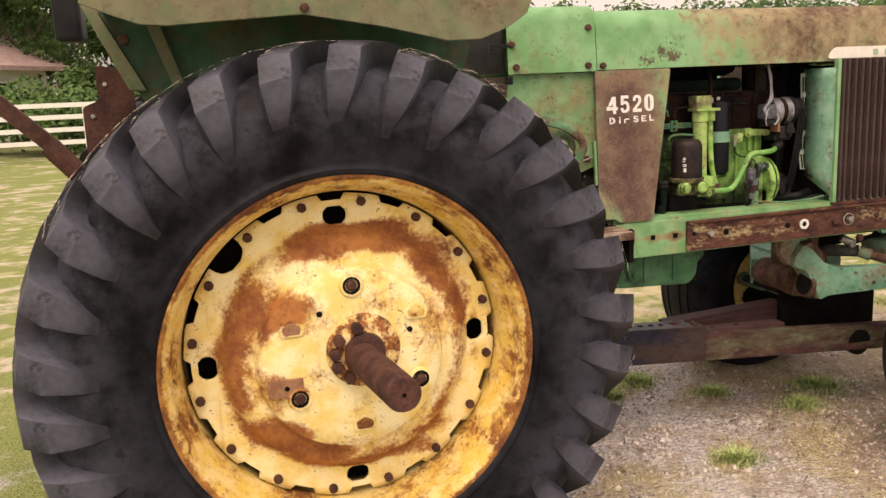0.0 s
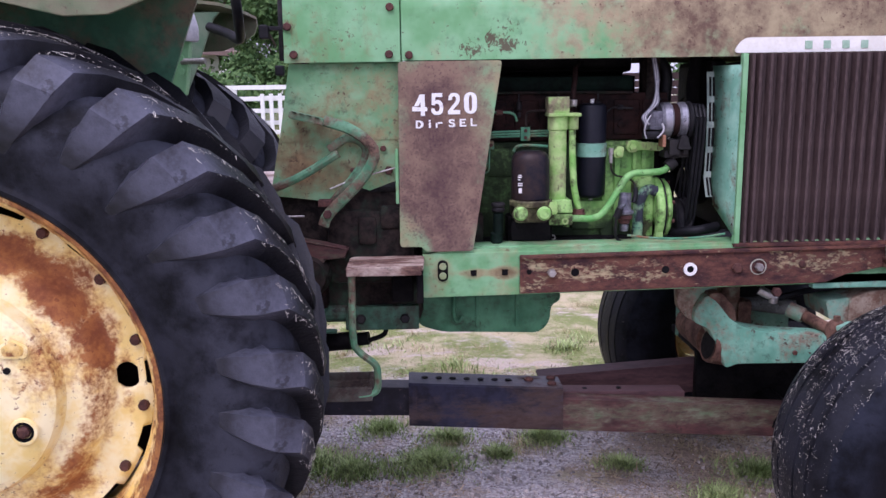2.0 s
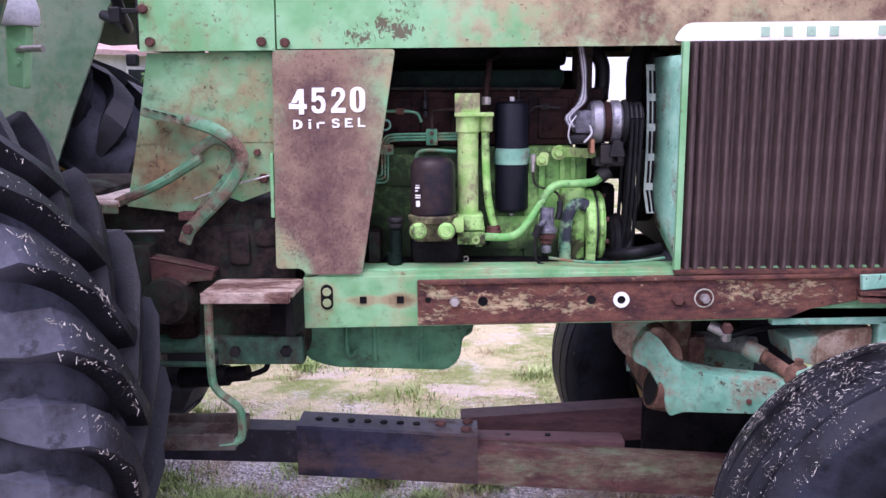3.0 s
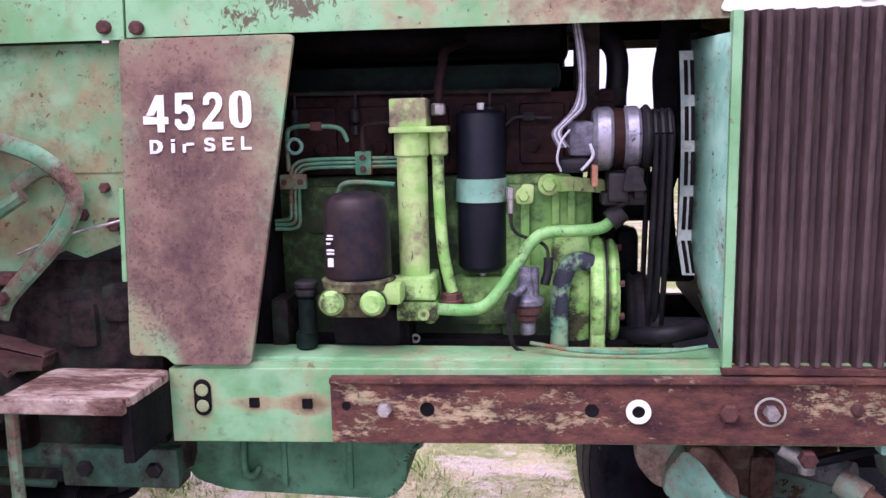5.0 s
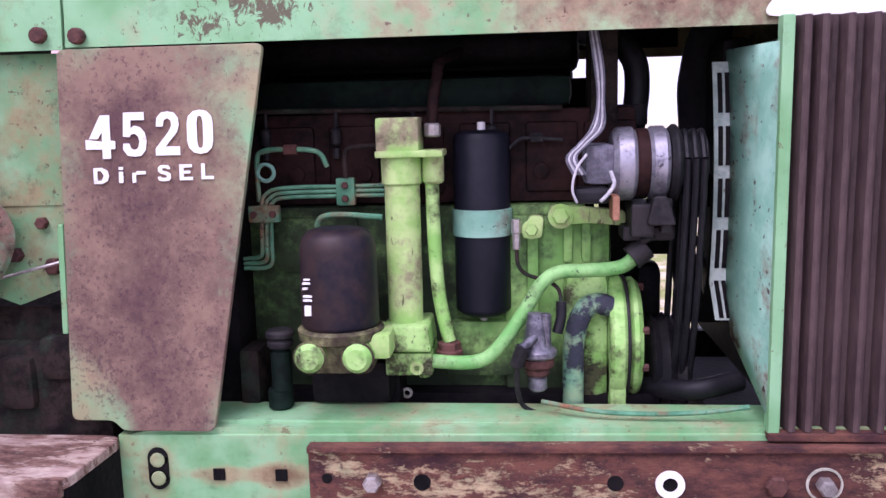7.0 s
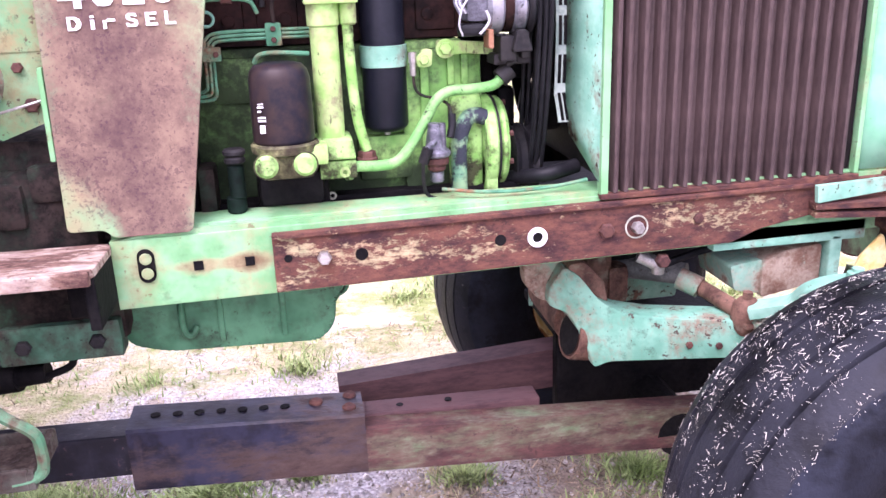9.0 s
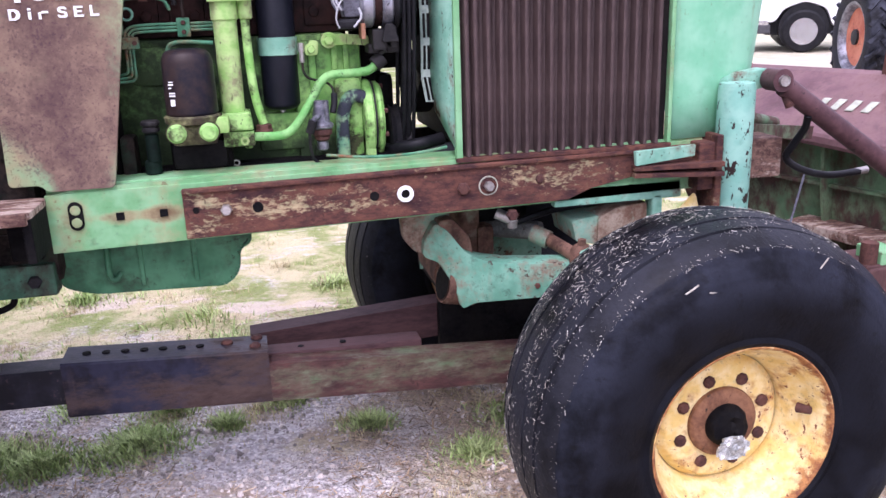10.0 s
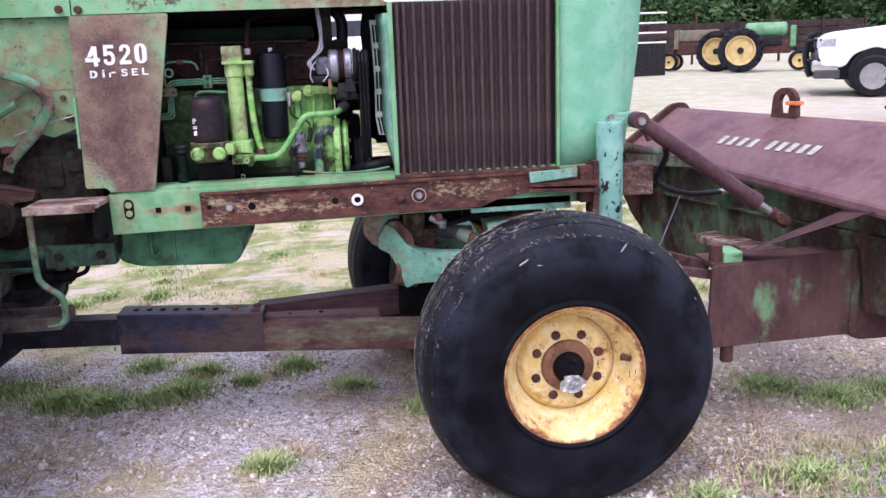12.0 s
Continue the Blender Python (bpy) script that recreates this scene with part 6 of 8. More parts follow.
bmesh.ops.transform(socket, matrix=pose(0.972, 0.125, 0.626, 0, 12, 12) @ Matrix.Diagonal((1, 1, 1.25, 1)), verts=socket.verts)
part("axle_socket", socket, axle_rust, ax, "worn open end of the axle tube", True)
hollow = lathe([(-0.01, 0.04), (-0.0095, 0.01), (0.02, 0.01)], axis="x", seg=24)
bmesh.ops.transform(hollow, matrix=pose(0.972, 0.125, 0.626, 0, 12, 12) @ Matrix.Diagonal((1, 1, 1.25, 1)), verts=hollow.verts)
# Black cap painted for the shade inside the tube end.
part("socket_hollow", hollow, grease_shade, ax, "black cap for the shaded hollow of the axle tube")
part("axle_ear", prism(rounded([(0.95, 0.81), (0.99, 0.815), (1.04, 0.76), (1.05, 0.705), (1.0, 0.72), (0.96, 0.76)], 0.012), 0.1, 0.17, 0.006), axle_rust, ax, "rusty brown upper ear of the axle", True)
part("pivot_housing", join(box(1.03, 1.1, 0.2, 0.46, 0.62, 0.85, 0.02), box(1.085, 1.14, 0.19, 0.3, 0.66, 0.76, 0.02), lathe([(0.26, 0.07), (0.5, 0.07)], (1.04, 0, 0.6), "y", 24)), axle_rust, ax, "brown pivot casting", True)
part("beam", join(box(1.13, 1.34, 0.34, 0.75, 0.6, 0.682, 0.015), strip((1.02, 0.5, 0.6), (1.3, 0.92, 0.62), 0.12, 0.1)), turquoise, ax)
part("spindle", join(lathe([(-0.4, 0.035), (-0.2, 0.04)], (1.47, 0, 0.438), "y", 16), rod((1.44, -0.27, 0.42), (1.42, -0.28, 0.72), 0.04)), turquoise, ax, soft=True)
part("spindle", join(lathe([(0.8, 0.035), (1.0, 0.04)], (1.265, 0, 0.438), "y", 16), rod((1.265, 0.86, 0.42), (1.265, 0.86, 0.72), 0.04)), turquoise, ax, soft=True)
fix("axle_hanger", prism(rounded([(0.856, 0.83), (1.0, 0.83), (0.988, 0.764), (0.972, 0.71), (0.94, 0.697), (0.894, 0.714), (0.863, 0.753)], 0.012), 0.15, 0.19, 0.006), axle_old, label="dull green hanger plate", soft=True)
tie = fix("tie_rod", join(rod((1.262, 0.065, 0.736), (1.292, -0.05, 0.722), 0.019), rod((1.225, 0.1, 0.752), (1.262, 0.066, 0.737), 0.02)), axle_rust, label="rusty tie rod and ball joint", soft=True)
part("clamp", rod((1.222, 0.1, 0.752), (1.258, 0.066, 0.737), 0.026, seg=16), axle_old, tie, "pale green clamp collar", soft=True)
part("ball_joint", join(lathe([(0.675, 0.02), (0.69, 0.03), (0.72, 0.034), (0.745, 0.03), (0.757, 0.018)], (1.3, -0.07, 0), "z", 18), lathe([(0.757, 0.012), (0.772, 0.012)], (1.3, -0.07, 0), "z", 6)), axle_rust, tie, soft=True)
part("joint_ear", join(box(1.28, 1.32, -0.11, -0.05, 0.7, 0.712, 0.003), box(1.285, 1.33, -0.1, -0.06, 0.735, 0.745, 0.003)), axle_rust, tie)
fix("steering_cylinder", join(rod((1.11, 0.27, 0.738), (1.26, 0.14, 0.744), 0.027), rod((1.1, 0.28, 0.738), (1.13, 0.255, 0.738), 0.034)), cylinder_grey, label="grimy grey steering cylinder", soft=True)
# steering arm: a bent flat bar from the joint to the top of the spindle
arm_line = curve_points([(1.295, -0.09, 0.738), (1.355, -0.14, 0.766), (1.375, -0.17, 0.803), (1.42, -0.2, 0.826), (1.5, -0.25, 0.84)], 5)
arm_ = bmesh.new()
rings = []
for k, q in enumerate(arm_line):
    d = (arm_line[min(k + 1, len(arm_line) - 1)] - arm_line[max(k - 1, 0)]).normalized()
    side = Vector((0.55, 0.83, 0)).normalized() * 0.03
    up_ = d.cross(side).normalized() * 0.011
    rings.append([arm_.verts.new(q + i * side + j * up_) for i, j in ((-1, -1), (1, -1), (1, 1), (-1, 1))])
for u_, v_ in zip(rings, rings[1:]):
    for k in range(4):
        n = (k + 1) % 4
        arm_.faces.new((u_[k], u_[n], v_[n], v_[k]))
arm_.faces.new(rings[0][::-1])
arm_.faces.new(rings[-1])
arm_ = fix("steering_arm", arm_, turquoise, label="pale blue-green bent steering arm")
part("arm_link", prism(rounded([(1.296, 0.722), (1.35, 0.722), (1.35, 0.7), (1.296, 0.698)], 0.008), -0.13, -0.1, 0.003), axle_old, arm_)
part("arm_slot", prism(rounded([(1.304, 0.716), (1.342, 0.716), (1.342, 0.705), (1.304, 0.705)], 0.004), -0.1315, -0.129), rust_metal, arm_)
part("arm_bolt", lathe([(0.845, 0.02), (0.852, 0.02), (0.855, 0.012), (0.862, 0.012)], (1.448, -0.215, 0), "z", 12), turquoise, arm_)
box_ = join(prism(rounded([(1.311, 0.795), (1.39, 0.805), (1.395, 0.72), (1.325, 0.735)], 0.008), 0.03, 0.2, 0.003), prism(rounded([(1.385, 0.8), (1.44, 0.825), (1.53, 0.835), (1.53, 0.74), (1.385, 0.715)], 0.012), 0.02, 0.22, 0.004))
fix("steering_box", box_, peeled_box, label="blue-green steering box with peeling paint", soft=True)
fix("front_crossmember", join(box(0.95, 1.62, 0.05, 0.57, 0.84, 0.95, 0.02), box(1.05, 1.25, 0.22, 0.45, 0.76, 0.86, 0.02)), grease_shade)
fix("stop_bracket", box(1.535, 1.565, 0.0, 0.05, 0.72, 0.86, 0.006), turquoise)
fix("drag_link", rod((1.06, 0.3, 0.72), (1.3, 0.36, 0.71), 0.016), axle_rust, soft=True)
for x, z in ((1.19, 0.643), (1.245, 0.648)):
    fix("axle_bolt", bolt(x, 0.072 - 0.55 * (x - 1.0), z, 0.008, 0.006), rust_metal)
fix("axle_hose", pipe([(1.14, 0.12, 0.815), (1.17, 0.1, 0.79), (1.22, 0.1, 0.8), (1.3, 0.12, 0.81), (1.42, 0.1, 0.83)], 0.01, 8), rubber_black, soft=True)
fix("grease_fitting", join(rod((1.11, 0.08, 0.825), (1.16, 0.06, 0.8), 0.016), lathe([(0.785, 0.014), (0.805, 0.016)], (1.15, 0.06, 0), "z", 10)), steel, label="bright steel fitting under the rail", soft=True)
fix("frame_bolt", bolt(1.13, 0.0, 0.838, 0.016, 0.016), rust_metal)
fix("lower_bracket", join(box(1.25, 1.62, 0.0, 0.03, 0.845, 0.895, 0.004)), turquoise)
fix("yellow_tag", prism(rounded([(1.583, 0.77), (1.6, 0.81), (1.648, 0.858), (1.655, 0.85), (1.67, 0.795), (1.66, 0.77)], 0.004), -0.02, -0.014, 0.001), front_yellow, label="bent yellow tag behind the front wheel")

# ---- dozer blade with its push frame ----
dozer = thing("dozer_blade", "rusty front dozer blade with push frame and hydraulic cylinder", "blade", (2.45, 0.3, 0))
BACK = Matrix.Translation((-2.45, -0.3, 0))


def doz(name, bm, mat_, label="", soft=False):
    ob = part(name, bm, mat_, dozer, label, soft)
    ob.matrix_parent_inverse = BACK
    return ob


ALONG = Vector((0.308, -0.951, 0))
ACROSS = Vector((0.951, 0.308, 0))
START = Vector((2.408, 0.511, 0))


def on_blade(bm):
    for v in bm.verts:
        u, a, z = v.co
        v.co = START + ALONG * u + ACROSS * a + Vector((0, 0, z))
    return bm


def swept(profile, u0, u1, thick=0.012):
    n_ = len(profile)
    under = [(a + thick * 0.4, z - thick) for a, z in profile]
    return prism(profile + under[::-1], u0, u1, 0.0, "x")


board = swept([(-0.19, 0.89), (-0.188, 0.91), (-0.18, 0.92), (0.0, 0.992), (0.17, 1.093), (0.2, 1.105), (0.23, 1.1)], -0.5, 1.5)
for v in board.verts:
    # the lower edge runs out of parallel with the crest
    if v.co.y < -0.1:
        low = 0.071 - 0.075 * v.co.x
        v.co.y += low
        v.co.z += 0.61 * low - 0.038
doz("top_plate", on_blade(board), primer_red, "sloping plate in faded red paint with pale marks")
face = prism([(0.22, 1.102), (0.26, 1.06), (0.2, 0.8), (0.17, 0.5), (0.19, 0.43), (0.23, 0.37), (0.21, 0.36), (0.16, 0.43), (0.14, 0.5), (0.17, 0.8), (0.22, 1.05)], -0.5, 1.5, 0.0, "x")
doz("mouldboard", on_blade(face), blade_rust, "curved rusty mouldboard")
back = join(prism([(-0.05, 0.95), (-0.035, 0.95), (0.02, 0.45), (0.0, 0.45)], -0.49, 1.45, 0.0, "x"), prism([(-0.055, 0.742), (-0.03, 0.742), (-0.03, 0.73), (-0.055, 0.73)], -0.48, 1.44, 0.0, "x"), *[prism([(-0.1, 0.9), (0.0, 0.94), (0.03, 0.45), (-0.02, 0.45), (-0.075, 0.7)], u, u + 0.014, 0.0, "x") for u in (-0.3, 0.1, 0.8)])
doz("back_ribs", on_blade(back), blade_rust, "ribbed rusty back of the blade")
end = prism(rounded([(-0.19, 0.86), (-0.19, 0.91), (0.17, 1.125), (0.25, 1.13), (0.29, 1.07), (0.2, 0.5), (0.24, 0.37), (0.1, 0.4), (-0.05, 0.6)], 0.03), -0.525, -0.5, 0.0, "x")
doz("end_plate", on_blade(end), rust_metal, "dark rusty end plate")
beamb = prism([(-0.14, 0.61), (0.0, 0.61), (0.0, 0.575), (-0.14, 0.575)], 0.02, 0.55, 0.004, "x")
doz("cross_beam", on_blade(beamb), step_rust, "worn pale brown ledge behind the blade")
arc = [(0.185 + 0.062 * math.cos(a), 1.165 + 0.055 * math.sin(a)) for a in (math.pi * k / 10 for k in range(11))]
hole = [(0.185 + 0.03 * math.cos(a), 1.155 + 0.04 * math.sin(a)) for a in (math.pi * k / 10 for k in range(11))]
lift = bmesh.new()
for q in (0.175, 0.2):
    outer = [lift.verts.new((u, q, z)) for u, z in [(0.255, 1.07)] + arc + [(0.115, 1.07)]]
    inner = [lift.verts.new((u, q, z)) for u, z in [(0.208, 1.115)] + hole + [(0.162, 1.115)]]
    for k in range(len(outer)):
        n = (k + 1) % len(outer)
        lift.faces.new((outer[k], outer[n], inner[n], inner[k]))
    if q > 0.18:
        for ring in ((outer, back_o), (inner, back_i)):
            for k in range(len(outer)):
                n = (k + 1) % len(outer)
                lift.faces.new((ring[0][k], ring[0][n], ring[1][n], ring[1][k]))
    back_o, back_i = outer, inner
lift = doz("lifting_eye", on_blade(lift), rust_metal, "dark rusty lifting eye with orange tape")
part("tape", on_blade(join(box(0.2, 0.258, 0.165, 0.21, 1.15, 1.166, 0.004))), orange_tape, lift, "orange tape")
# faded maker's name on the plate, as plain bars
for k, u in enumerate([0.0, 0.058, 0.116, 0.174, 0.272, 0.325, 0.378, 0.431, 0.484]):
    bar = prism([(u, -0.012), (u + 0.028, -0.012), (u + 0.034, 0.036), (u + 0.006, 0.036)], 0.0, 0.002, 0.0, "z")
    for v in bar.verts:
        u_, a, h_ = v.co
        v.co = Vector((u_, a, 0.993 + a * 0.61 + h_ + 0.002))
    ob = doz("mark", on_blade(bar), letter_cream)
# push arm
plate_ = prism(rounded([(2.065, 0.34), (2.6, 0.355), (2.64, 0.33), (2.78, 0.33), (3.3, 0.37), (3.3, 0.74), (2.7, 0.69), (2.5, 0.668), (2.075, 0.645)], 0.02), -0.215, -0.195, 0.003)
doz("push_arm_plate", join(plate_, box(2.075, 3.2, -0.2, -0.05, 0.635, 0.655, 0.004), box(2.6, 2.63, -0.225, -0.2, 0.36, 0.67, 0.004)), arm_rust, "heavy brown push-arm plate with green remnants")
for p, q in (((2.1, -0.175, 0.64), (2.1, -0.175, 0.715)), ((2.15, -0.19, 0.28), (2.15, -0.19, 0.36))):
    doz("arm_pin", rod(p, q, 0.023), rust_metal, "rusty pin tube", True)
doz("pin_block", box(2.12, 2.19, -0.2, -0.1, 0.65, 0.69, 0.004), green)
st = bmesh.new()
vs = [st.verts.new(p) for p in ((2.15, -0.2, 0.675), (2.22, -0.12, 0.665), (2.6, -0.36, 0.905), (2.9, -0.53, 1.07), (2.9, -0.64, 1.05), (2.56, -0.47, 0.885))]
st.faces.new(vs)
bmesh.ops.solidify(st, geom=st.faces[:], thickness=0.014)
doz("gusset", st, primer_red, "slanting red gusset plate")
# upright post and cylinder
post = doz("post", lathe([(0.74, 0.046), (0.75, 0.049), (1.135, 0.049), (1.152, 0.046), (1.155, 0.03)], (1.752, -0.03, 0), "z", 28), post_paint, "chipped blue-green upright post", True)
part("post_arm", prism(rounded([(1.72, 1.125), (1.79, 1.125), (1.85, 1.135), (1.868, 1.16), (1.85, 1.185), (1.76, 1.175), (1.72, 1.16)], 0.012), -0.025, 0.03, 0.004), turquoise, post, "worn flat arm of the post", True)
part("pin", lathe([(-0.1, 0.012), (-0.105, 0.0145), (0.035, 0.0145)], (1.845, 0, 1.157), "y", 20), steel, post)
part("post_flange", join(box(1.685, 1.705, -0.06, 0.04, 0.76, 1.02, 0.004), box(1.7, 1.8, 0.0, 0.06, 0.9, 1.0, 0.005)), plate_rust, post)
ribs = join(strip((1.46, -0.02, 0.943), (1.7, -0.06, 0.946), 0.012, 0.06, (0, 0, 1)), strip((1.46, -0.02, 0.925), (1.7, -0.06, 0.92), 0.012, 0.06, (0, 0, 1)), box(1.64, 1.7, -0.05, 0.04, 0.87, 1.0, 0.006))
doz("mount_ribs", ribs, plate_rust, "rusty mounting ribs")
doz("mount_plate", prism([(1.455, 0.99), (1.629, 0.997), (1.627, 0.967), (1.459, 0.951)], -0.05, -0.036, 0.002), turquoise, "blue-green mounting plate")
doz("valve_box", box(1.77, 1.935, 0.012, 0.22, 0.875, 0.988, 0.008), step_rust, "faded brown box behind the post")
p0, p1 = Vector((1.845, -0.065, 1.157)), Vector((2.36, -0.1, 0.79))
d_ = (p1 - p0).normalized()
ram = doz("hydraulic_cylinder", join(rod(p0 + d_ * 0.03, p0 + d_ * 0.53, 0.0285), lathe([(-0.095, 0.03), (-0.035, 0.03)], (1.845, 0, 1.157), "y", 24)), ram_paint, "faded red-brown hydraulic cylinder", True)
part("gland", rod(p0 + d_ * 0.5, p0 + d_ * 0.545, 0.033, seg=20), ram_paint, ram, soft=True)
part("piston_rod", rod(p0 + d_ * 0.54, p1, 0.014), steel, ram, soft=True)
part("clevis", join(rod(p1 - d_ * 0.03, p1 + d_ * 0.05, 0.023), rod(p1 + Vector((0, -0.05, 0)), p1 + Vector((0, 0.05, 0)), 0.02)), rust_metal, ram)
part("port", rod((1.87, -0.07, 1.12), (1.885, -0.075, 1.085), 0.012), rust_metal, ram)
doz("hose", pipe([(1.94, -0.08, 1.06), (1.955, -0.05, 1.02), (1.945, -0.02, 0.97), (1.94, 0.0, 0.93), (1.99, 0.0, 0.895), (2.08, 0.0, 0.87), (2.2, 0.02, 0.868)], 0.0105, 10), rubber_black, "black hydraulic hose", True)
doz("hose_end", rod((2.19, 0.02, 0.868), (2.23, 0.025, 0.87), 0.011), steel)
for bm in (rod((1.8, 0.15, 1.05), (2.1, 0.3, 0.98), 0.02), strip((1.85, 0.1, 1.0), (2.2, 0.25, 0.95), 0.04, 0.014), strip((1.62, 0.05, 0.74), (2.1, -0.12, 0.62), 0.04, 0.03)):
    doz("strut", bm, blade_rust, "rusty strut behind the blade")
doz("stay_rod", rod((2.08, 0.1, 0.86), (1.96, 0.0, 0.68), 0.0035), wire_grey, "thin pale stay rod", True)
doz("strut", strip((1.7, -0.06, 0.66), (2.1, -0.16, 0.6), 0.03, 0.03), arm_rust)
# push beams under the tractor
def beam(x0, x1, y0, y1, za, zb, h_):
    """A level-ended beam that runs from height za at x0 to zb at x1 (bottom edge)."""
    return prism([(x0, za), (x1, zb), (x1, zb + h_), (x0, za + h_)], y0, y1, 0.004)


doz("inner_tube", beam(-1.1, 0.1, 0.12, 0.205, 0.43, 0.395, 0.1), beam_dark, "dark steel tube")
def channel(x0, x1, profile, za, zb):
    """A rolled section in y, z that drops from za at x0 to zb at x1."""
    bm = prism(profile, x0, x1, 0.0, "x")
    for v in bm.verts:
        v.co.z += za + (zb - za) * (v.co.x - x0) / (x1 - x0)
    return bm


sleeve = doz("sleeve", channel(-0.055, 0.468, [(0.1, 0), (0.1, 0.145), (0.106, 0.15), (0.219, 0.15), (0.225, 0.145), (0.225, 0), (0.211, 0), (0.211, 0.135), (0.116, 0.135), (0.116, 0)], 0.372, 0.342), sleeve_rust, "bolted sleeve, black with grease and rusty beyond")
for x, y in ((0.44, 0.2), (0.435, 0.14), (0.36, 0.175)):
    top_ = 0.522 - 0.0573 * (x + 0.055)
    part("sleeve_bolt", lathe([(top_ - 0.004, 0.016), (top_ + 0.004, 0.016), (top_ + 0.009, 0.01)], (x, y, 0), "z", 14), rust_metal, sleeve, soft=True)
for k in range(7):
    x = 0.0 + 0.048 * k
    # Black discs on the sleeve's top, coloured as shaded holes.
    part("sleeve_hole", lathe([(0.519 - 0.0573 * (x + 0.055), 0.011), (0.5245 - 0.0573 * (x + 0.055), 0.011)], (x, 0.165, 0), "z", 12), grease_shade, sleeve)
near = channel(0.468, 2.1, [(0.1, 0), (0.1, 0.11), (0.165, 0.11), (0.165, 0.1), (0.113, 0.096), (0.113, 0.014), (0.165, 0.01), (0.165, 0)], 0.342, 0.245)
doz("near_channel", near, beam_rust, "rusty channel beam with green remnants")
bar = doz("adjusting_bar", beam(0.3, 0.905, 0.165, 0.235, 0.4, 0.385, 0.06), rust_pink, "red-brown adjusting bar")
for x in (0.56, 0.68):
    part("bar_hole", lathe([(0.451, 0.009), (0.4545, 0.009)], (x, 0.2, 0), "z", 12), grease_shade, bar)
doz("far_channel", channel(0.42, 1.02, [(0.34, 0), (0.34, 0.11), (0.42, 0.11), (0.42, 0.1), (0.352, 0.098), (0.352, 0)], 0.34, 0.378), rust_pink, "red-brown far channel")
doz("skid_box", join(box(0.99, 1.5, 0.3, 0.34, 0.33, 0.56, 0.008), box(0.99, 1.5, 0.3, 0.62, 0.53, 0.56, 0.008)), grease_shade, "near-black skid box under the axle")
doz("cross_tube", rod((1.25, 0.1, 0.33), (1.25, 0.9, 0.36), 0.06), grease_shade)

# ---- behind: fence, pole, house, vehicles, woods ----
def fence(x0, x1, y):
    f = thing("fence", "white painted rail fence on a grass rise", "fence", ((x0 + x1) / 2, y, ground_height((x0 + x1) / 2, y)))
    inv = Matrix.Translation(-f.location)
    x = x0
    while x <= x1 + 0.01:
        g = ground_height(x, y)
        p = part("post", box(x - 0.07, x + 0.07, y - 0.07, y + 0.07, g - 0.1, g + 1.4, 0.01), white_paint, f)
        p.matrix_parent_inverse = inv
        x += 2.6
    for h_ in (0.42, 0.72, 1.02, 1.3):
        g0, g1 = ground_height(x0, y), ground_height(x1, y)
        r = part("rail", prism([(x0, g0 + h_), (x1, g1 + h_), (x1, g1 + h_ + 0.11), (x0, g0 + h_ + 0.11)], y - 0.09, y - 0.06, 0.004), white_paint, f)
        r.matrix_parent_inverse = inv


fence(-17.6, -2.0, 19.0)
gate = thing("gate", "small white slatted garden gate", "gate", (-3.4, 18.8, ground_height(-3.4, 18.8)))
for k in range(5):
    part("slat", box(-0.5 + 0.22 * k, -0.4 + 0.22 * k, -0.03, 0.0, 0.1, 1.2, 0.005), white_paint, gate)
for z in (0.2, 1.05):
    part("bar", box(-0.55, 0.55, 0.0, 0.03, z, z + 0.1, 0.005), white_paint, gate)


def utility_pole(x, y, r, high):
    p = thing("utility_pole", "weathered grey wooden utility pole", "pole", (x, y, ground_height(x, y)))
    part("shaft", lathe([(-0.2, r), (high * 0.4, r * 0.94), (high, r * 0.8)], axis="z", seg=20), pole_wood, p, soft=True)


utility_pole(-0.5, 9.3, 0.14, 8.0)
utility_pole(-1.65, 27.5, 0.09, 9.0)


def leaf_mass(blobs, per, size, seed):
    """Leaves in uneven clumps: blobs of (x, y, z, radius)."""
    rnd = random.Random(seed)
    vs, fs = [], []
    for bx, by, bz, br in blobs:
        for _ in range(per):
            th, ph = rnd.uniform(0, 2 * math.pi), math.acos(rnd.uniform(-0.7, 1))
            d = br * rnd.uniform(0.55, 1.05) * (1 + 0.35 * noise.noise((bx + 3 * math.cos(th), by + 3 * math.sin(th), bz + 3 * ph)))
            c = Vector((bx + d * math.sin(ph) * math.cos(th), by + d * math.sin(ph) * math.sin(th), bz + d * 0.85 * math.cos(ph)))
            a = Vector((rnd.gauss(0, 1), rnd.gauss(0, 1), rnd.gauss(0, 1))).normalized()
            b = a.orthogonal().normalized()
            s_ = size * rnd.uniform(0.6, 1.4)
            n_ = len(vs)
            vs += [c - a * s_, c + b * s_ * 0.5, c + a * s_, c - b * s_ * 0.5]
            fs.append((n_, n_ + 1, n_ + 2, n_ + 3))
    me = bpy.data.meshes.new("leaves")
    me.from_pydata(vs, [], fs)
    return me


def leafy(name, a, b):
    m, t, bs = graph(name, 0.75)
    g = t.nodes.new("ShaderNodeNewGeometry")
    t.links.new(blend(t, g.outputs["Random Per Island"], a, b), bs.inputs["Base Color"])
    return m


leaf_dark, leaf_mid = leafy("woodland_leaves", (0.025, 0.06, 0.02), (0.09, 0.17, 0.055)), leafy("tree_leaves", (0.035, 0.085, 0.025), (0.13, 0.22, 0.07))


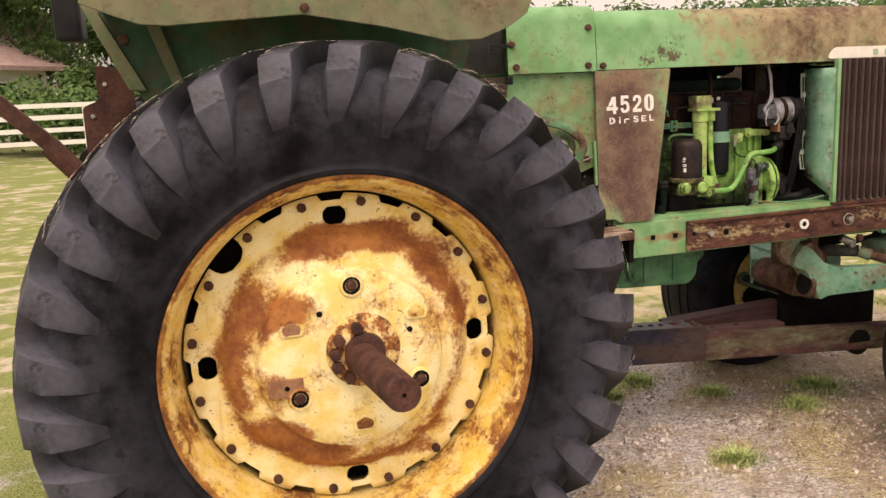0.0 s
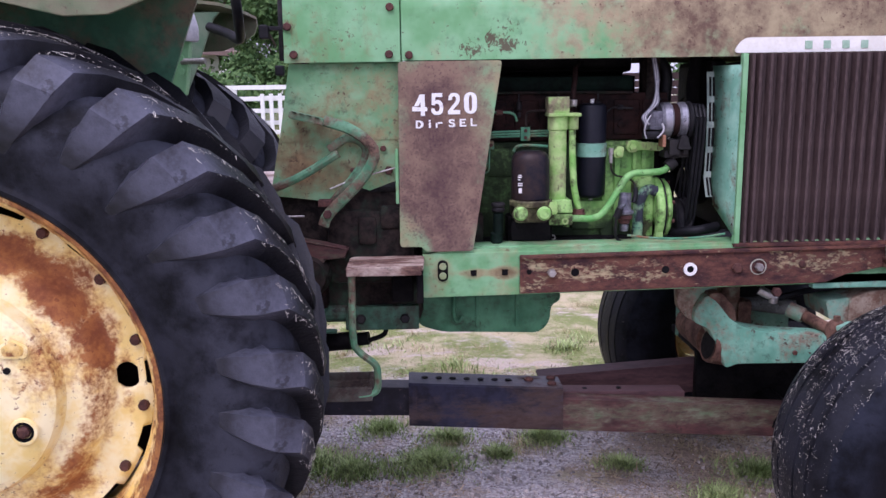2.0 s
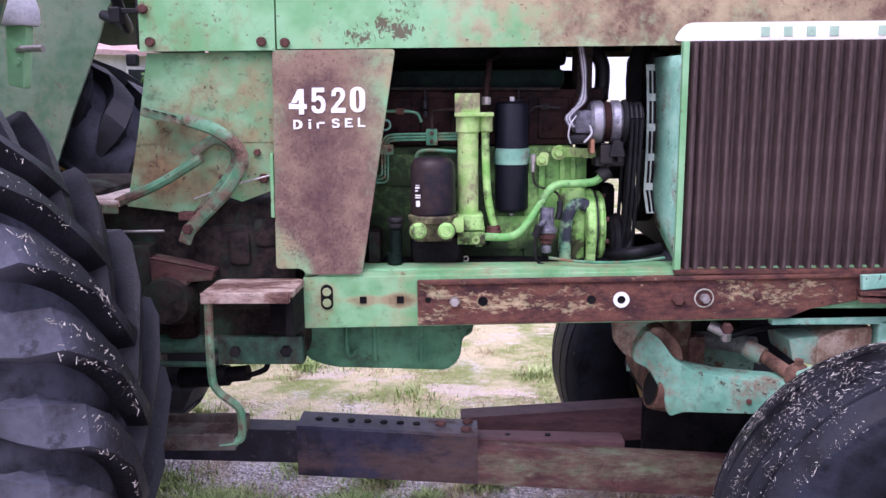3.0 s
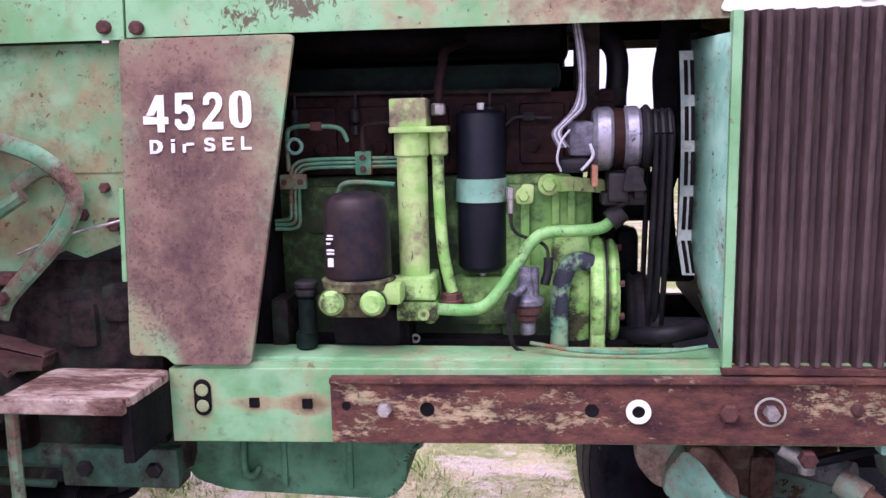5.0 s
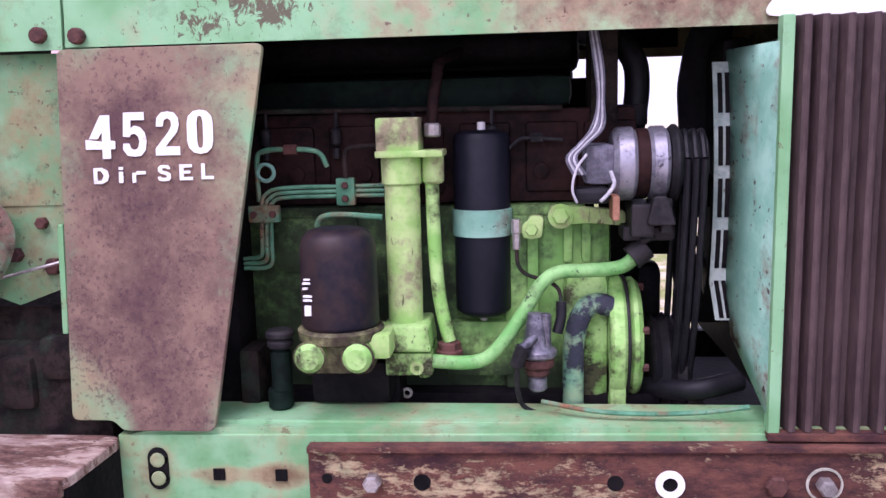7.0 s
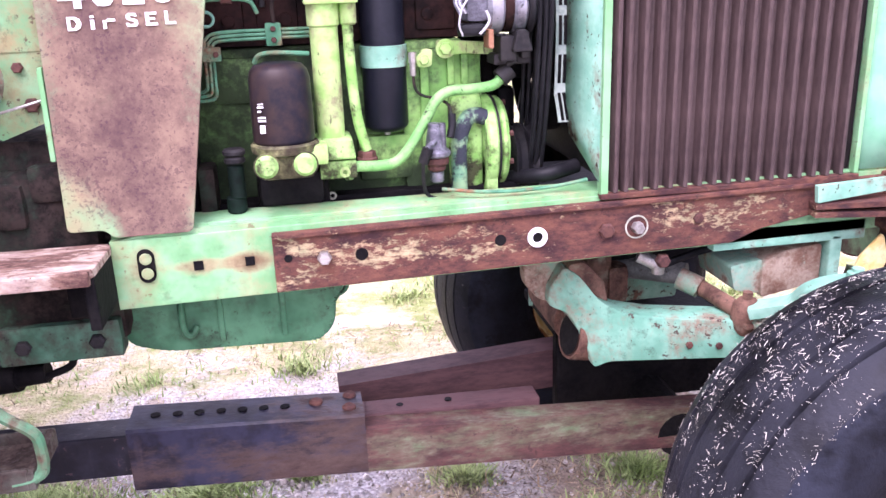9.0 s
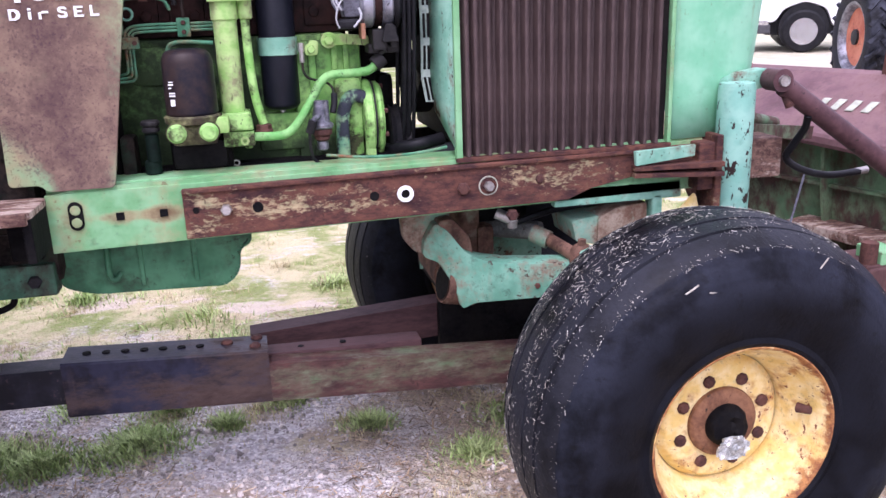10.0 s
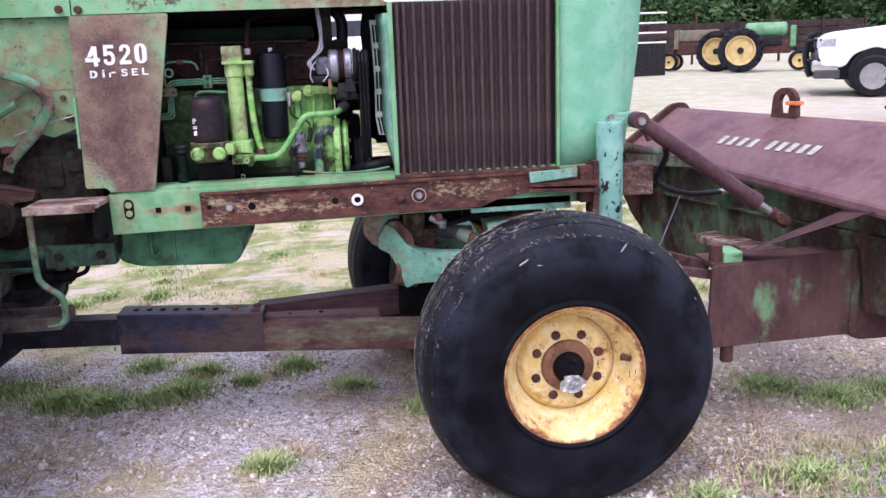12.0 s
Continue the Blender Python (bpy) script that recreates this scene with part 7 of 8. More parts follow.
def tree(x, y, height, spread, seed, per=700, size=0.095):
    rnd = random.Random(seed)
    g = ground_height(x, y)
    tr = thing("tree", "leafy green broad tree", "tree", (x, y, g), "trees along the edge")
    trunk = join(lathe([(-0.1, 0.22), (height * 0.3, 0.16), (height * 0.6, 0.08)], axis="z", seg=10), *[rod((0, 0, height * h_), (math.cos(a) * spread * 0.6, math.sin(a) * spread * 0.6, height * (h_ + 0.25)), 0.07, 0.02, 8) for h_, a in ((0.3, 0.5), (0.35, 2.4), (0.42, 4.3), (0.5, 5.6))])
    part("trunk", trunk, bark, tr, soft=True)
    blobs = [(rnd.gauss(0, spread * 0.42), rnd.gauss(0, spread * 0.42), height * rnd.uniform(0.35, 0.95), spread * rnd.uniform(0.22, 0.42)) for _ in range(22)]
    me = leaf_mass(blobs, per, size, seed)
    me.materials.append(leaf_mid)
    c = new("crown", me)
    c.parent = tr


for x, y, h_, s_, n_ in ((-13, 33, 6.0, 3.6, 1), (-20, 28, 8.0, 4.2, 2), (-7.6, 29, 6.5, 3.4, 3), (-27, 31, 9, 5, 4), (-4.2, 25.5, 4.6, 1.8, 5), (-16.5, 25, 5.5, 3.0, 9), (-9.8, 32, 6.5, 3.2, 12)):
    tree(x, y, h_, s_, n_)


def bush(x, y, r, seed):
    g = ground_height(x, y)
    b_ = thing("bush", "dense green bush beside the fence", "bush", (x, y, g))
    rnd = random.Random(seed)
    blobs = [(rnd.gauss(0, r * 0.5), rnd.gauss(0, r * 0.4), r * rnd.uniform(0.2, 0.85), r * rnd.uniform(0.3, 0.5)) for _ in range(14)]
    me = leaf_mass(blobs, 260, 0.09, seed)
    me.materials.append(leaf_mid)
    c = new("crown", me)
    c.parent = b_
    part("stem", lathe([(-0.1, 0.06), (r * 0.6, 0.03)], axis="z", seg=8), bark, b_)


bush(-5.2, 22.0, 1.6, 3)
bush(-7.5, 22.6, 1.8, 4)
bush(0.6, 24.5, 1.3, 8)

blobs = []
rnd = random.Random(5)
for k in range(75):
    x = 19 + k * 0.85 + rnd.uniform(-0.5, 0.5)
    for lv in range(3):
        blobs.append((x, 62 + rnd.uniform(-3, 3) - 0.16 * x, 1.2 + lv * 2.4 + rnd.uniform(-0.6, 0.6), rnd.uniform(1.3, 2.4)))
me = leaf_mass(blobs, 260, 0.22, 11)
me.materials.append(leaf_dark)
tagged(new("woodland", me), "dark green edge of a wood", "woods", kind="stuff")
# Boxes added behind the leaves in place of the wood's shade.
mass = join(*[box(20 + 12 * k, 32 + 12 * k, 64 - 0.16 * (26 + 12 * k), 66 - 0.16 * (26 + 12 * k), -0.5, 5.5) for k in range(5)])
tagged(part("wood_shade", mass, leaf_dark), "plain boxes standing in for the wood's inner shade", "woods", kind="stuff")


def house(x, y, turn, roof_mat, label):
    h_ = thing("house", label, "house")
    h_.matrix_world = pose(x, y, ground_height(x, y), 0, 0, turn)
    part("wall", prism([(-3, -0.2), (-3, 2.7), (0, 4.1), (3, 2.7), (3, -0.2)], -5, 5, 0.0, "x"), house_wall, h_)
    part("roof", prism([(-3.6, 2.55), (0, 4.3), (3.6, 2.55), (3.6, 2.4), (0, 4.12), (-3.6, 2.4)], -5.5, 5.5, 0.0, "x"), roof_mat, h_)
    for k in (-3, 0.4, 3):
        wdw = part("window", box(k - 0.5, k + 0.5, -3.04, -3.0, 1.0, 2.1, 0.01), white_paint, h_)
        part("pane", box(k - 0.42, k + 0.42, -3.05, -3.035, 1.08, 2.02), glass_dark, wdw)


house(-12.2, 25.5, 58, roof_pink, "white house with a faded pink gable roof")
house(-9.0, 60, 25, roof_grey, "low pale house with a grey gable roof")


def road_wheel(parent, at, r, width, rim_mat, out):
    w_ = part("wheel", lathe([(-width / 2, r * 0.62), (-width / 2, r * 0.9), (-width * 0.36, r), (width * 0.36, r), (width / 2, r * 0.9), (width / 2, r * 0.62), (0, r * 0.6)], axis="y", seg=36, closed=True), rubber_black, parent, soft=True)
    w_.location = at
    rim = part("rim", lathe([(out * width * 0.5, r * 0.63), (out * width * 0.46, r * 0.58), (out * width * 0.25, r * 0.52), (out * width * 0.3, r * 0.2), (out * width * 0.36, r * 0.17)], axis="y", seg=32), rim_mat, w_, soft=True)
    for k in range(8):
        a = 2 * math.pi * k / 8
        part("rim_hole", lathe([(out * width * 0.2, r * 0.1), (out * width * 0.315, r * 0.1)], (r * 0.4 * math.cos(a), 0, r * 0.4 * math.sin(a)), "y", 10), grease_shade, w_)
    return w_


def pickup(at, turn, guard, tail=False):
    """A white crew-cab pickup; local +x is its front, -y its near side."""
    p = thing("pickup_truck", "white pickup truck with a black front guard" if guard else "white pickup truck seen from its tail", "truck")
    p.matrix_world = pose(*at, 0, 0, turn)
    side = [(2.8, 0.6), (2.86, 0.95), (2.8, 1.2), (2.6, 1.3), (1.35, 1.42), (0.75, 2.0), (-0.95, 2.04), (-1.15, 1.42), (-2.9, 1.42), (-2.95, 0.6), (-2.08, 0.55), (-1.95, 0.85), (-1.55, 0.99), (-1.15, 0.85), (-1.02, 0.5), (1.27, 0.5), (1.4, 0.85), (1.8, 0.99), (2.2, 0.85), (2.33, 0.6)]
    part("body", prism(rounded(side, 0.1), -0.97, 0.97, 0.05), car_white, p, soft=True)
    part("underbody", box(-2.7, 2.5, -0.8, 0.8, 0.35, 0.9, 0.02), rubber_black, p)
    for x in (1.8, -1.55):
        part("arch_liner", lathe([(-0.955, 0.47), (0.955, 0.47)], (x, 0, 0.49), "y", 32), rubber_black, p)
    part("bumper", join(box(2.45, 2.95, -0.965, 0.965, 0.52, 0.76, 0.05)), chrome, p, "bright bumper", soft=True)
    part("valance", box(2.42, 2.9, -0.968, 0.968, 0.38, 0.56, 0.03), car_grey, p)
    part("lower_trim", box(2.5, 2.9, -0.955, 0.955, 0.74, 0.9, 0.03), car_grey, p)
    for y in (-0.72, 0.72):
        part("headlight", box(2.5, 2.88, y - 0.25, y + 0.25, 0.98, 1.2, 0.03), lamp_glass, p)
        part("tail_light", box(-2.98, -2.8, y - 0.2 * (1 if y < 0 else 0), y + 0.2 * (1 if y > 0 else 0), 0.85, 1.2, 0.02), tail_red, p)
    part("grille", box(2.75, 2.88, -0.46, 0.46, 0.95, 1.2, 0.01), dark_iron, p)
    for y0, y1 in ((-0.962, -0.94), (0.94, 0.962)):
        part("side_window", prism(rounded([(1.2, 1.44), (0.72, 1.93), (-0.85, 1.96), (-0.98, 1.45)], 0.05), y0 * 1.03, y1 * 1.03), glass_dark, p)
    part("windscreen", strip((1.34, 0, 1.44), (0.78, 0, 1.98), 0.02, 1.6, (0, 0, 1)), glass_dark, p)
    part("rear_window", box(-1.12, -1.02, -0.7, 0.7, 1.52, 1.93), glass_dark, p)
    if guard:
        bars = [pipe([(2.95, s_, 0.4), (3.05, s_, 0.8), (3.0, s_, 1.2), (2.9, s_, 1.28)], 0.06, 8) for s_ in (-0.4, 0.4)]
        bars += [pipe([(3.02, -0.35, z), (3.0, -0.75, z), (2.8, -0.97, z), (2.55, -0.99, z)], 0.035, 8) for z in (0.68, 0.92, 1.17)] + [rod((2.56, -0.99, 0.68), (2.56, -0.99, 1.17), 0.03), rod((2.9, -0.9, 0.68), (2.9, -0.9, 1.17), 0.025)] + [pipe([(3.02, 0.35, z), (3.0, 0.75, z), (2.8, 0.97, z)], 0.025, 8) for z in (0.75, 1.15)]
        bars += [rod((3.03, -0.4, z), (3.03, 0.4, z), 0.03) for z in (0.5, 0.6, 0.7, 0.8, 0.9, 1.0, 1.1, 1.2)]
        part("front_guard", join(*bars), rubber_black, p, "black tubular guard", True)
    for x in (1.8, -1.55):
        for y in (-0.86, 0.86):
            road_wheel(p, (x, y, 0.415), 0.415, 0.27, chrome, -1 if y < 0 else 1)
    return p


pickup((13.41, 12.97, ground_height(11.6, 13.0)), 152, True)
pickup((1.0, 21.2, ground_height(1.0, 21.2)), 95, False)
tank = thing("propane_tank", "white propane tank on short legs", "tank", (-1.8, 19.6, ground_height(-1.8, 19.6)))
tank.scale = (0.8, 0.8, 0.8)
part("shell", lathe([(-0.75, 0.05), (-0.7, 0.25), (-0.55, 0.4), (-0.4, 0.45), (0.4, 0.45), (0.55, 0.4), (0.7, 0.25), (0.75, 0.05)], (0, 0, 0.62), "x", 32), car_white, tank, soft=True)
for x in (-0.4, 0.4):
    part("leg", box(x - 0.04, x + 0.04, -0.25, 0.25, 0.0, 0.35, 0.01), white_paint, tank)
part("valve_dome", lathe([(1.05, 0.12), (1.14, 0.11), (1.16, 0.08)], axis="z", seg=16), white_paint, tank)
car = thing("car", "white car parked on the grass", "car", (-1.3, 21.6, ground_height(-1.3, 21.6)))
part("body", prism(rounded([(-1.6, 0.3), (-1.65, 0.75), (-1.0, 0.88), (-0.5, 1.3), (0.7, 1.32), (1.2, 0.92), (1.7, 0.85), (1.7, 0.3)], 0.08), -0.8, 0.8, 0.05), car_white, car, soft=True)
part("side_window", prism(rounded([(-0.85, 0.9), (-0.45, 1.24), (0.62, 1.25), (1.0, 0.93)], 0.04), -0.83, -0.79), glass_dark, car)
for x in (-1.0, 1.05):
    road_wheel(car, (x, -0.72, 0.3), 0.3, 0.2, chrome, -1)


def farm_wheel(parent, at, r, width, rim_mat, lugs=True, name="rear_wheel", rim_ring=None):
    w_ = part(name, lathe([(-width * 0.4, r * 0.66), (-width / 2, r * 0.85), (-width * 0.42, r * 0.95), (0, r * 0.97), (width * 0.42, r * 0.95), (width / 2, r * 0.85), (width * 0.4, r * 0.66), (0, r * 0.64)], axis="y", seg=40, closed=True), tyre_rear, parent, soft=True)
    w_.location = at
    part("rim", lathe([(-width * 0.42, r * 0.67), (-width * 0.38, r * 0.62), (-width * 0.12, r * 0.55), (width * 0.12, r * 0.55), (width * 0.38, r * 0.62), (width * 0.42, r * 0.67)], axis="y", seg=36, closed=True), rim_ring or rim_mat, w_, soft=True)
    part("disc", lathe([(-width * 0.12, r * 0.56), (-width * 0.05, r * 0.2), (-width * 0.22, r * 0.13), (width * 0.22, r * 0.13), (width * 0.05, r * 0.2), (width * 0.12, r * 0.56)], axis="y", seg=32), rim_mat, w_, soft=True)
    part("hub", lathe([(-width * 0.3, r * 0.05), (-width * 0.28, r * 0.15), (width * 0.28, r * 0.15), (width * 0.3, r * 0.05)], axis="y", seg=20), dark_iron, w_, "dark greasy hub")
    if lugs:
        bars = []
        for k in range(40):
            a = 2 * math.pi * k / 40
            s_ = 1 if k % 2 else -1
            bars.append(strip((r * 0.98 * math.cos(a), 0, r * 0.98 * math.sin(a)), (r * 0.95 * math.cos(a + 0.22), s_ * width * 0.48, r * 0.95 * math.sin(a + 0.22)), 0.06, 0.05, (math.cos(a), 0, math.sin(a))))
        part("tread", join(*bars), tyre_rear, w_)
    return w_


def antique(at, turn, hood_mat, rim_mat, tank=True, r=0.68, label="antique farm tractor with yellow wheels", rim_ring=None):
    """An old row-crop tractor; local +x is its front."""
    t = thing("antique_tractor", label, "tractor")
    t.matrix_world = pose(*at, 0, 0, turn)
    part("body", join(box(-0.3, 1.5, -0.2, 0.2, 0.55, 0.95, 0.05), box(-0.4, 0.3, -0.3, 0.3, 0.6, 1.1, 0.06)), rust_metal, t)
    if tank:
        part("hood", lathe([(0.1, 0.16), (0.16, 0.24), (1.3, 0.24), (1.36, 0.16)], (0, 0, 1.28), "x", 24), hood_mat, t, soft=True)
        part("engine", box(0.3, 1.2, -0.25, 0.25, 0.8, 1.1, 0.05), dark_iron, t)
    else:
        part("hood", box(0.15, 1.6, -0.2, 0.2, 1.0, 1.38, 0.08), hood_mat, t, soft=True)
    part("radiator", box(1.45, 1.62, -0.26, 0.26, 0.75, 1.4, 0.04), hood_mat, t)
    part("seat", lathe([(0.0, 0.05), (0.03, 0.2), (0.1, 0.24)], (-0.65, 0, 1.15), "z", 16), rust_metal, t)
    part("seat_post", rod((-0.35, 0, 0.9), (-0.65, 0, 1.16), 0.03), rust_metal, t)
    part("steering_wheel", lathe([(-0.012, 0.2), (0.012, 0.2), (0.012, 0.18), (-0.012, 0.18)], (-0.25, 0, 1.45), "z", 24, True), dark_iron, t)
    part("steering_post", rod((-0.25, 0, 1.45), (0.15, 0, 1.3), 0.018), dark_iron, t)
    part("exhaust", rod((0.9, 0.1, 1.3), (0.9, 0.1, 1.95), 0.035), rust_metal, t)
    part("rear_axle", rod((0, -0.75, r), (0, 0.75, r), 0.07), dark_iron, t)
    for y in (-0.75, 0.75):
        farm_wheel(t, (0, y, r), r, 0.3, rim_mat, True, "rear_wheel", rim_ring)
    for y in (-0.3, 0.3):
        farm_wheel(t, (1.75, y, 0.32), 0.32, 0.15, rim_mat, False, "front_wheel")
    part("front_axle", join(rod((1.75, -0.3, 0.34), (1.75, 0.3, 0.34), 0.03), rod((1.75, 0, 0.34), (1.6, 0, 0.85), 0.05)), dark_iron, t)
    return t


antique((13.66, 23.46, ground_height(13.66, 23.46)), -27, tank_green, wheel_plain)
antique((13.75, 25.0, ground_height(13.75, 25.0)), 140, rust_olive, wheel_plain, False, 0.66, "antique grey-green tractor with yellow wheels")
antique((9.35, 7.75, ground_height(9.35, 7.75) - 0.03), 72, orange_red, orange_red, False, 0.7, "old red tractor with faded orange wheels", alloy)

# a long implement and boards along the edge of the yard
wagon = thing("farm_wagon", "long rusty brown farm wagon with board sides", "wagon", (13, 33, ground_height(13, 33)))
for k in range(4):
    part("board", box(-5, 11, 0, 0.05, 0.5 + 0.32 * k, 0.78 + 0.32 * k, 0.01), wagon_brown, wagon)
for k in range(9):
    part("stake", box(-5 + 2 * k, -4.9 + 2 * k, -0.06, 0.0, 0.0, 1.85, 0.01), wagon_brown, wagon)
crate = thing("wire_crate", "white wire crate on a stand", "crate", (10.5, 23.6, ground_height(10.5, 23.6)))
for k in range(4):
    part("bar", box(-0.5, 0.5, -0.5, -0.46, 1.0 + 0.3 * k, 1.05 + 0.3 * k), white_paint, crate)
part("stand", box(-0.5, 0.5, -0.5, 0.5, 0.0, 1.0, 0.02), dark_iron, crate)

# ---- gravel and grass underfoot ----
rnd = random.Random(21)
vs, fs = [], []
for _ in range(34000):
    x, y = rnd.uniform(-0.9, 3.6), rnd.uniform(-1.7, 1.2)
    if noise.noise((x * 0.9, y * 0.9, 4)) < -0.1 + max(0.0, y - 0.35) and rnd.random() < 0.75:
        continue
    r = rnd.choice((0.003, 0.004, 0.004, 0.005, 0.006, 0.008, 0.011)) * rnd.uniform(0.7, 1.3)
    z = ground_height(x, y) + 0.018 * noise.noise((x * 2.1, y * 2.1, 3)) + 0.008 * noise.noise((x * 7, y * 7, 9))
    n_ = len(vs)
    a = rnd.uniform(0, 6.3)
    for k in range(5):
        q = a + 1.257 * k
        vs.append((x + r * rnd.uniform(0.7, 1.3) * math.cos(q), y + r * rnd.uniform(0.7, 1.3) * math.sin(q), z - 0.002))
    for k in range(5):
        q = a + 0.5 + 1.257 * k
        vs.append((x + 0.6 * r * rnd.uniform(0.6, 1.2) * math.cos(q), y + 0.6 * r * rnd.uniform(0.6, 1.2) * math.sin(q), z + r * rnd.uniform(0.4, 0.9)))
    for k in range(5):
        m_ = (k + 1) % 5
        fs += [(n_ + k, n_ + m_, n_ + 5 + k), (n_ + m_, n_ + 5 + m_, n_ + 5 + k)]
    fs.append(tuple(n_ + 5 + k for k in range(5)))
me = bpy.data.meshes.new("gravel")
me.from_pydata(vs, [], fs)
me.materials.append(stone)
tagged(new("gravel", me), "loose grey and pinkish gravel stones", "gravel", kind="stuff")


def grass(name, label, tufts, mat_, seed, lo, hi, wide_):
    rnd = random.Random(seed)
    vs, fs = [], []
    for x, y, spread, count in tufts:
        for _ in range(int(count * 1.35)):
            d, a = abs(rnd.gauss(0, spread * 0.75)), rnd.uniform(0, 6.283)
            bx, by = x + d * 1.3 * math.cos(a), y + d * math.sin(a)
            h_ = rnd.uniform(lo, hi) * max(0.35, 1 - d / (spread * 3))
            z = ground_height(bx, by) - 0.01
            lean, la = rnd.uniform(0.3, 1.4) * h_, rnd.uniform(0, 6.283)
            wx, wy = wide_ * math.cos(la + 1.6), wide_ * math.sin(la + 1.6)
            n_ = len(vs)
            vs += [(bx - wx, by - wy, z), (bx + wx, by + wy, z), (bx + wx * 0.8 + lean * 0.4 * math.cos(la), by + wy * 0.8 + lean * 0.4 * math.sin(la), z + h_ * 0.6), (bx - wx * 0.8 + lean * 0.4 * math.cos(la), by - wy * 0.8 + lean * 0.4 * math.sin(la), z + h_ * 0.6), (bx + lean * math.cos(la), by + lean * math.sin(la), z + h_)]
            fs += [(n_, n_ + 1, n_ + 2, n_ + 3), (n_ + 3, n_ + 2, n_ + 4)]
    me = bpy.data.meshes.new(name)
    me.from_pydata(vs, [], fs)
    me.materials.append(mat_)
    return tagged(new(name, me), label, "grass", kind="stuff")


tufts = [(-0.5, 0.72, 0.13, 1500), (-0.3, 0.62, 0.08, 600), (0.02, 0.62, 0.12, 1600), (0.1, 0.85, 0.08, 600), (0.51, 0.84, 0.07, 700), (0.3, 0.68, 0.045, 350), (0.78, 0.54, 0.06, 500), (0.46, -0.14, 0.065, 650), (1.08, 0.25, 0.09, 700),
         (1.3, 0.45, 0.12, 700), (2.52, 0.17, 0.1, 900), (2.72, 0.02, 0.13, 1300), (3.0, 0.05, 0.12, 900), (1.9, -0.62, 0.08, 350), (2.3, -0.55, 0.14, 600), (2.7, -0.6, 0.2, 1000), (-0.8, 0.9, 0.15, 900), (-0.2, 1.0, 0.1, 500)]
rnd = random.Random(8)
back = [(rnd.uniform(-2.5, 4.5), rnd.uniform(1.3, 6.0), rnd.uniform(0.06, 0.22), rnd.randint(60, 330)) for _ in range(90)]
grass("grass_tufts", "green weeds and grass tufts in the gravel", tufts + back, grass_green, 3, 0.02, 0.07, 0.0034)
dry = [(2.2, -0.5, 0.25, 700), (2.45, -0.35, 0.2, 500), (0.95, 0.0, 0.2, 300)] + [(x + rnd.uniform(-0.2, 0.2), y + rnd.uniform(-0.2, 0.2), s_ * 1.5, n_ // 4) for x, y, s_, n_ in tufts + back] + [(rnd.uniform(-2.5, 4.5), rnd.uniform(-1.4, 6.5), 0.2, 120) for _ in range(210)]
grass("dry_grass", "pale dry grass between the stones", dry, grass_dry, 4, 0.015, 0.05, 0.0016)

# dead stalks and leaf bits lying on the gravel
rnd = random.Random(31)
vs, fs = [], []
for _ in range(42000):
    x, y = rnd.uniform(-0.9, 3.6), rnd.uniform(-1.7, 1.8)
    if noise.noise((x * 1.3, y * 1.3, 7)) + 0.7 * math.exp(-((x - 0.85) / 0.3) ** 2 - ((y - 0.1) / 0.3) ** 2) + 0.6 * math.exp(-((x + 0.1) / 0.5) ** 2 - ((y - 0.1) / 0.3) ** 2) < rnd.uniform(-0.25, 0.35):
        continue
    z = ground_height(x, y) + 0.018 * noise.noise((x * 2.1, y * 2.1, 3)) + 0.008 * noise.noise((x * 7, y * 7, 9)) + rnd.uniform(0.004, 0.012)
    a, long_, w_ = rnd.uniform(0, 6.283), rnd.choice((0.006, 0.01, 0.014, 0.03, 0.045)), rnd.uniform(0.0008, 0.0035)
    c, s_ = math.cos(a), math.sin(a)
    n_ = len(vs)
    tip = rnd.uniform(-0.3, 0.5) * long_
    vs += [(x - s_ * w_, y + c * w_, z), (x + s_ * w_, y - c * w_, z), (x + c * long_ + s_ * w_ * 0.6, y + s_ * long_ - c * w_ * 0.6, z + tip), (x + c * long_ - s_ * w_ * 0.6, y + s_ * long_ + c * w_ * 0.6, z + tip)]
    fs.append((n_, n_ + 1, n_ + 2, n_ + 3))
me = bpy.data.meshes.new("plant_litter")
me.from_pydata(vs, [], fs)
me.materials.append(litter_brown)
tagged(new("plant_litter", me), "brown dead stalks and leaf bits on gravel", "litter", kind="stuff")

# ---- straw and bits caught on the tyres ----
rnd = random.Random(77)
vs, fs = [], []


def straw_bit(c, out, long, wide_):
    a = Vector((rnd.gauss(0, 1), rnd.gauss(0, 1), rnd.gauss(0, 1)))
    a = (a - out * a.dot(out)).normalized()
    b = out.cross(a) * wide_
    c = c + out * 0.0025
    n_ = len(vs)
    vs.extend([c - a * long - b, c + a * long - b, c + a * long + b + out * 0.0007, c - a * long + b + out * 0.0007])
    fs.append((n_, n_ + 1, n_ + 2, n_ + 3))


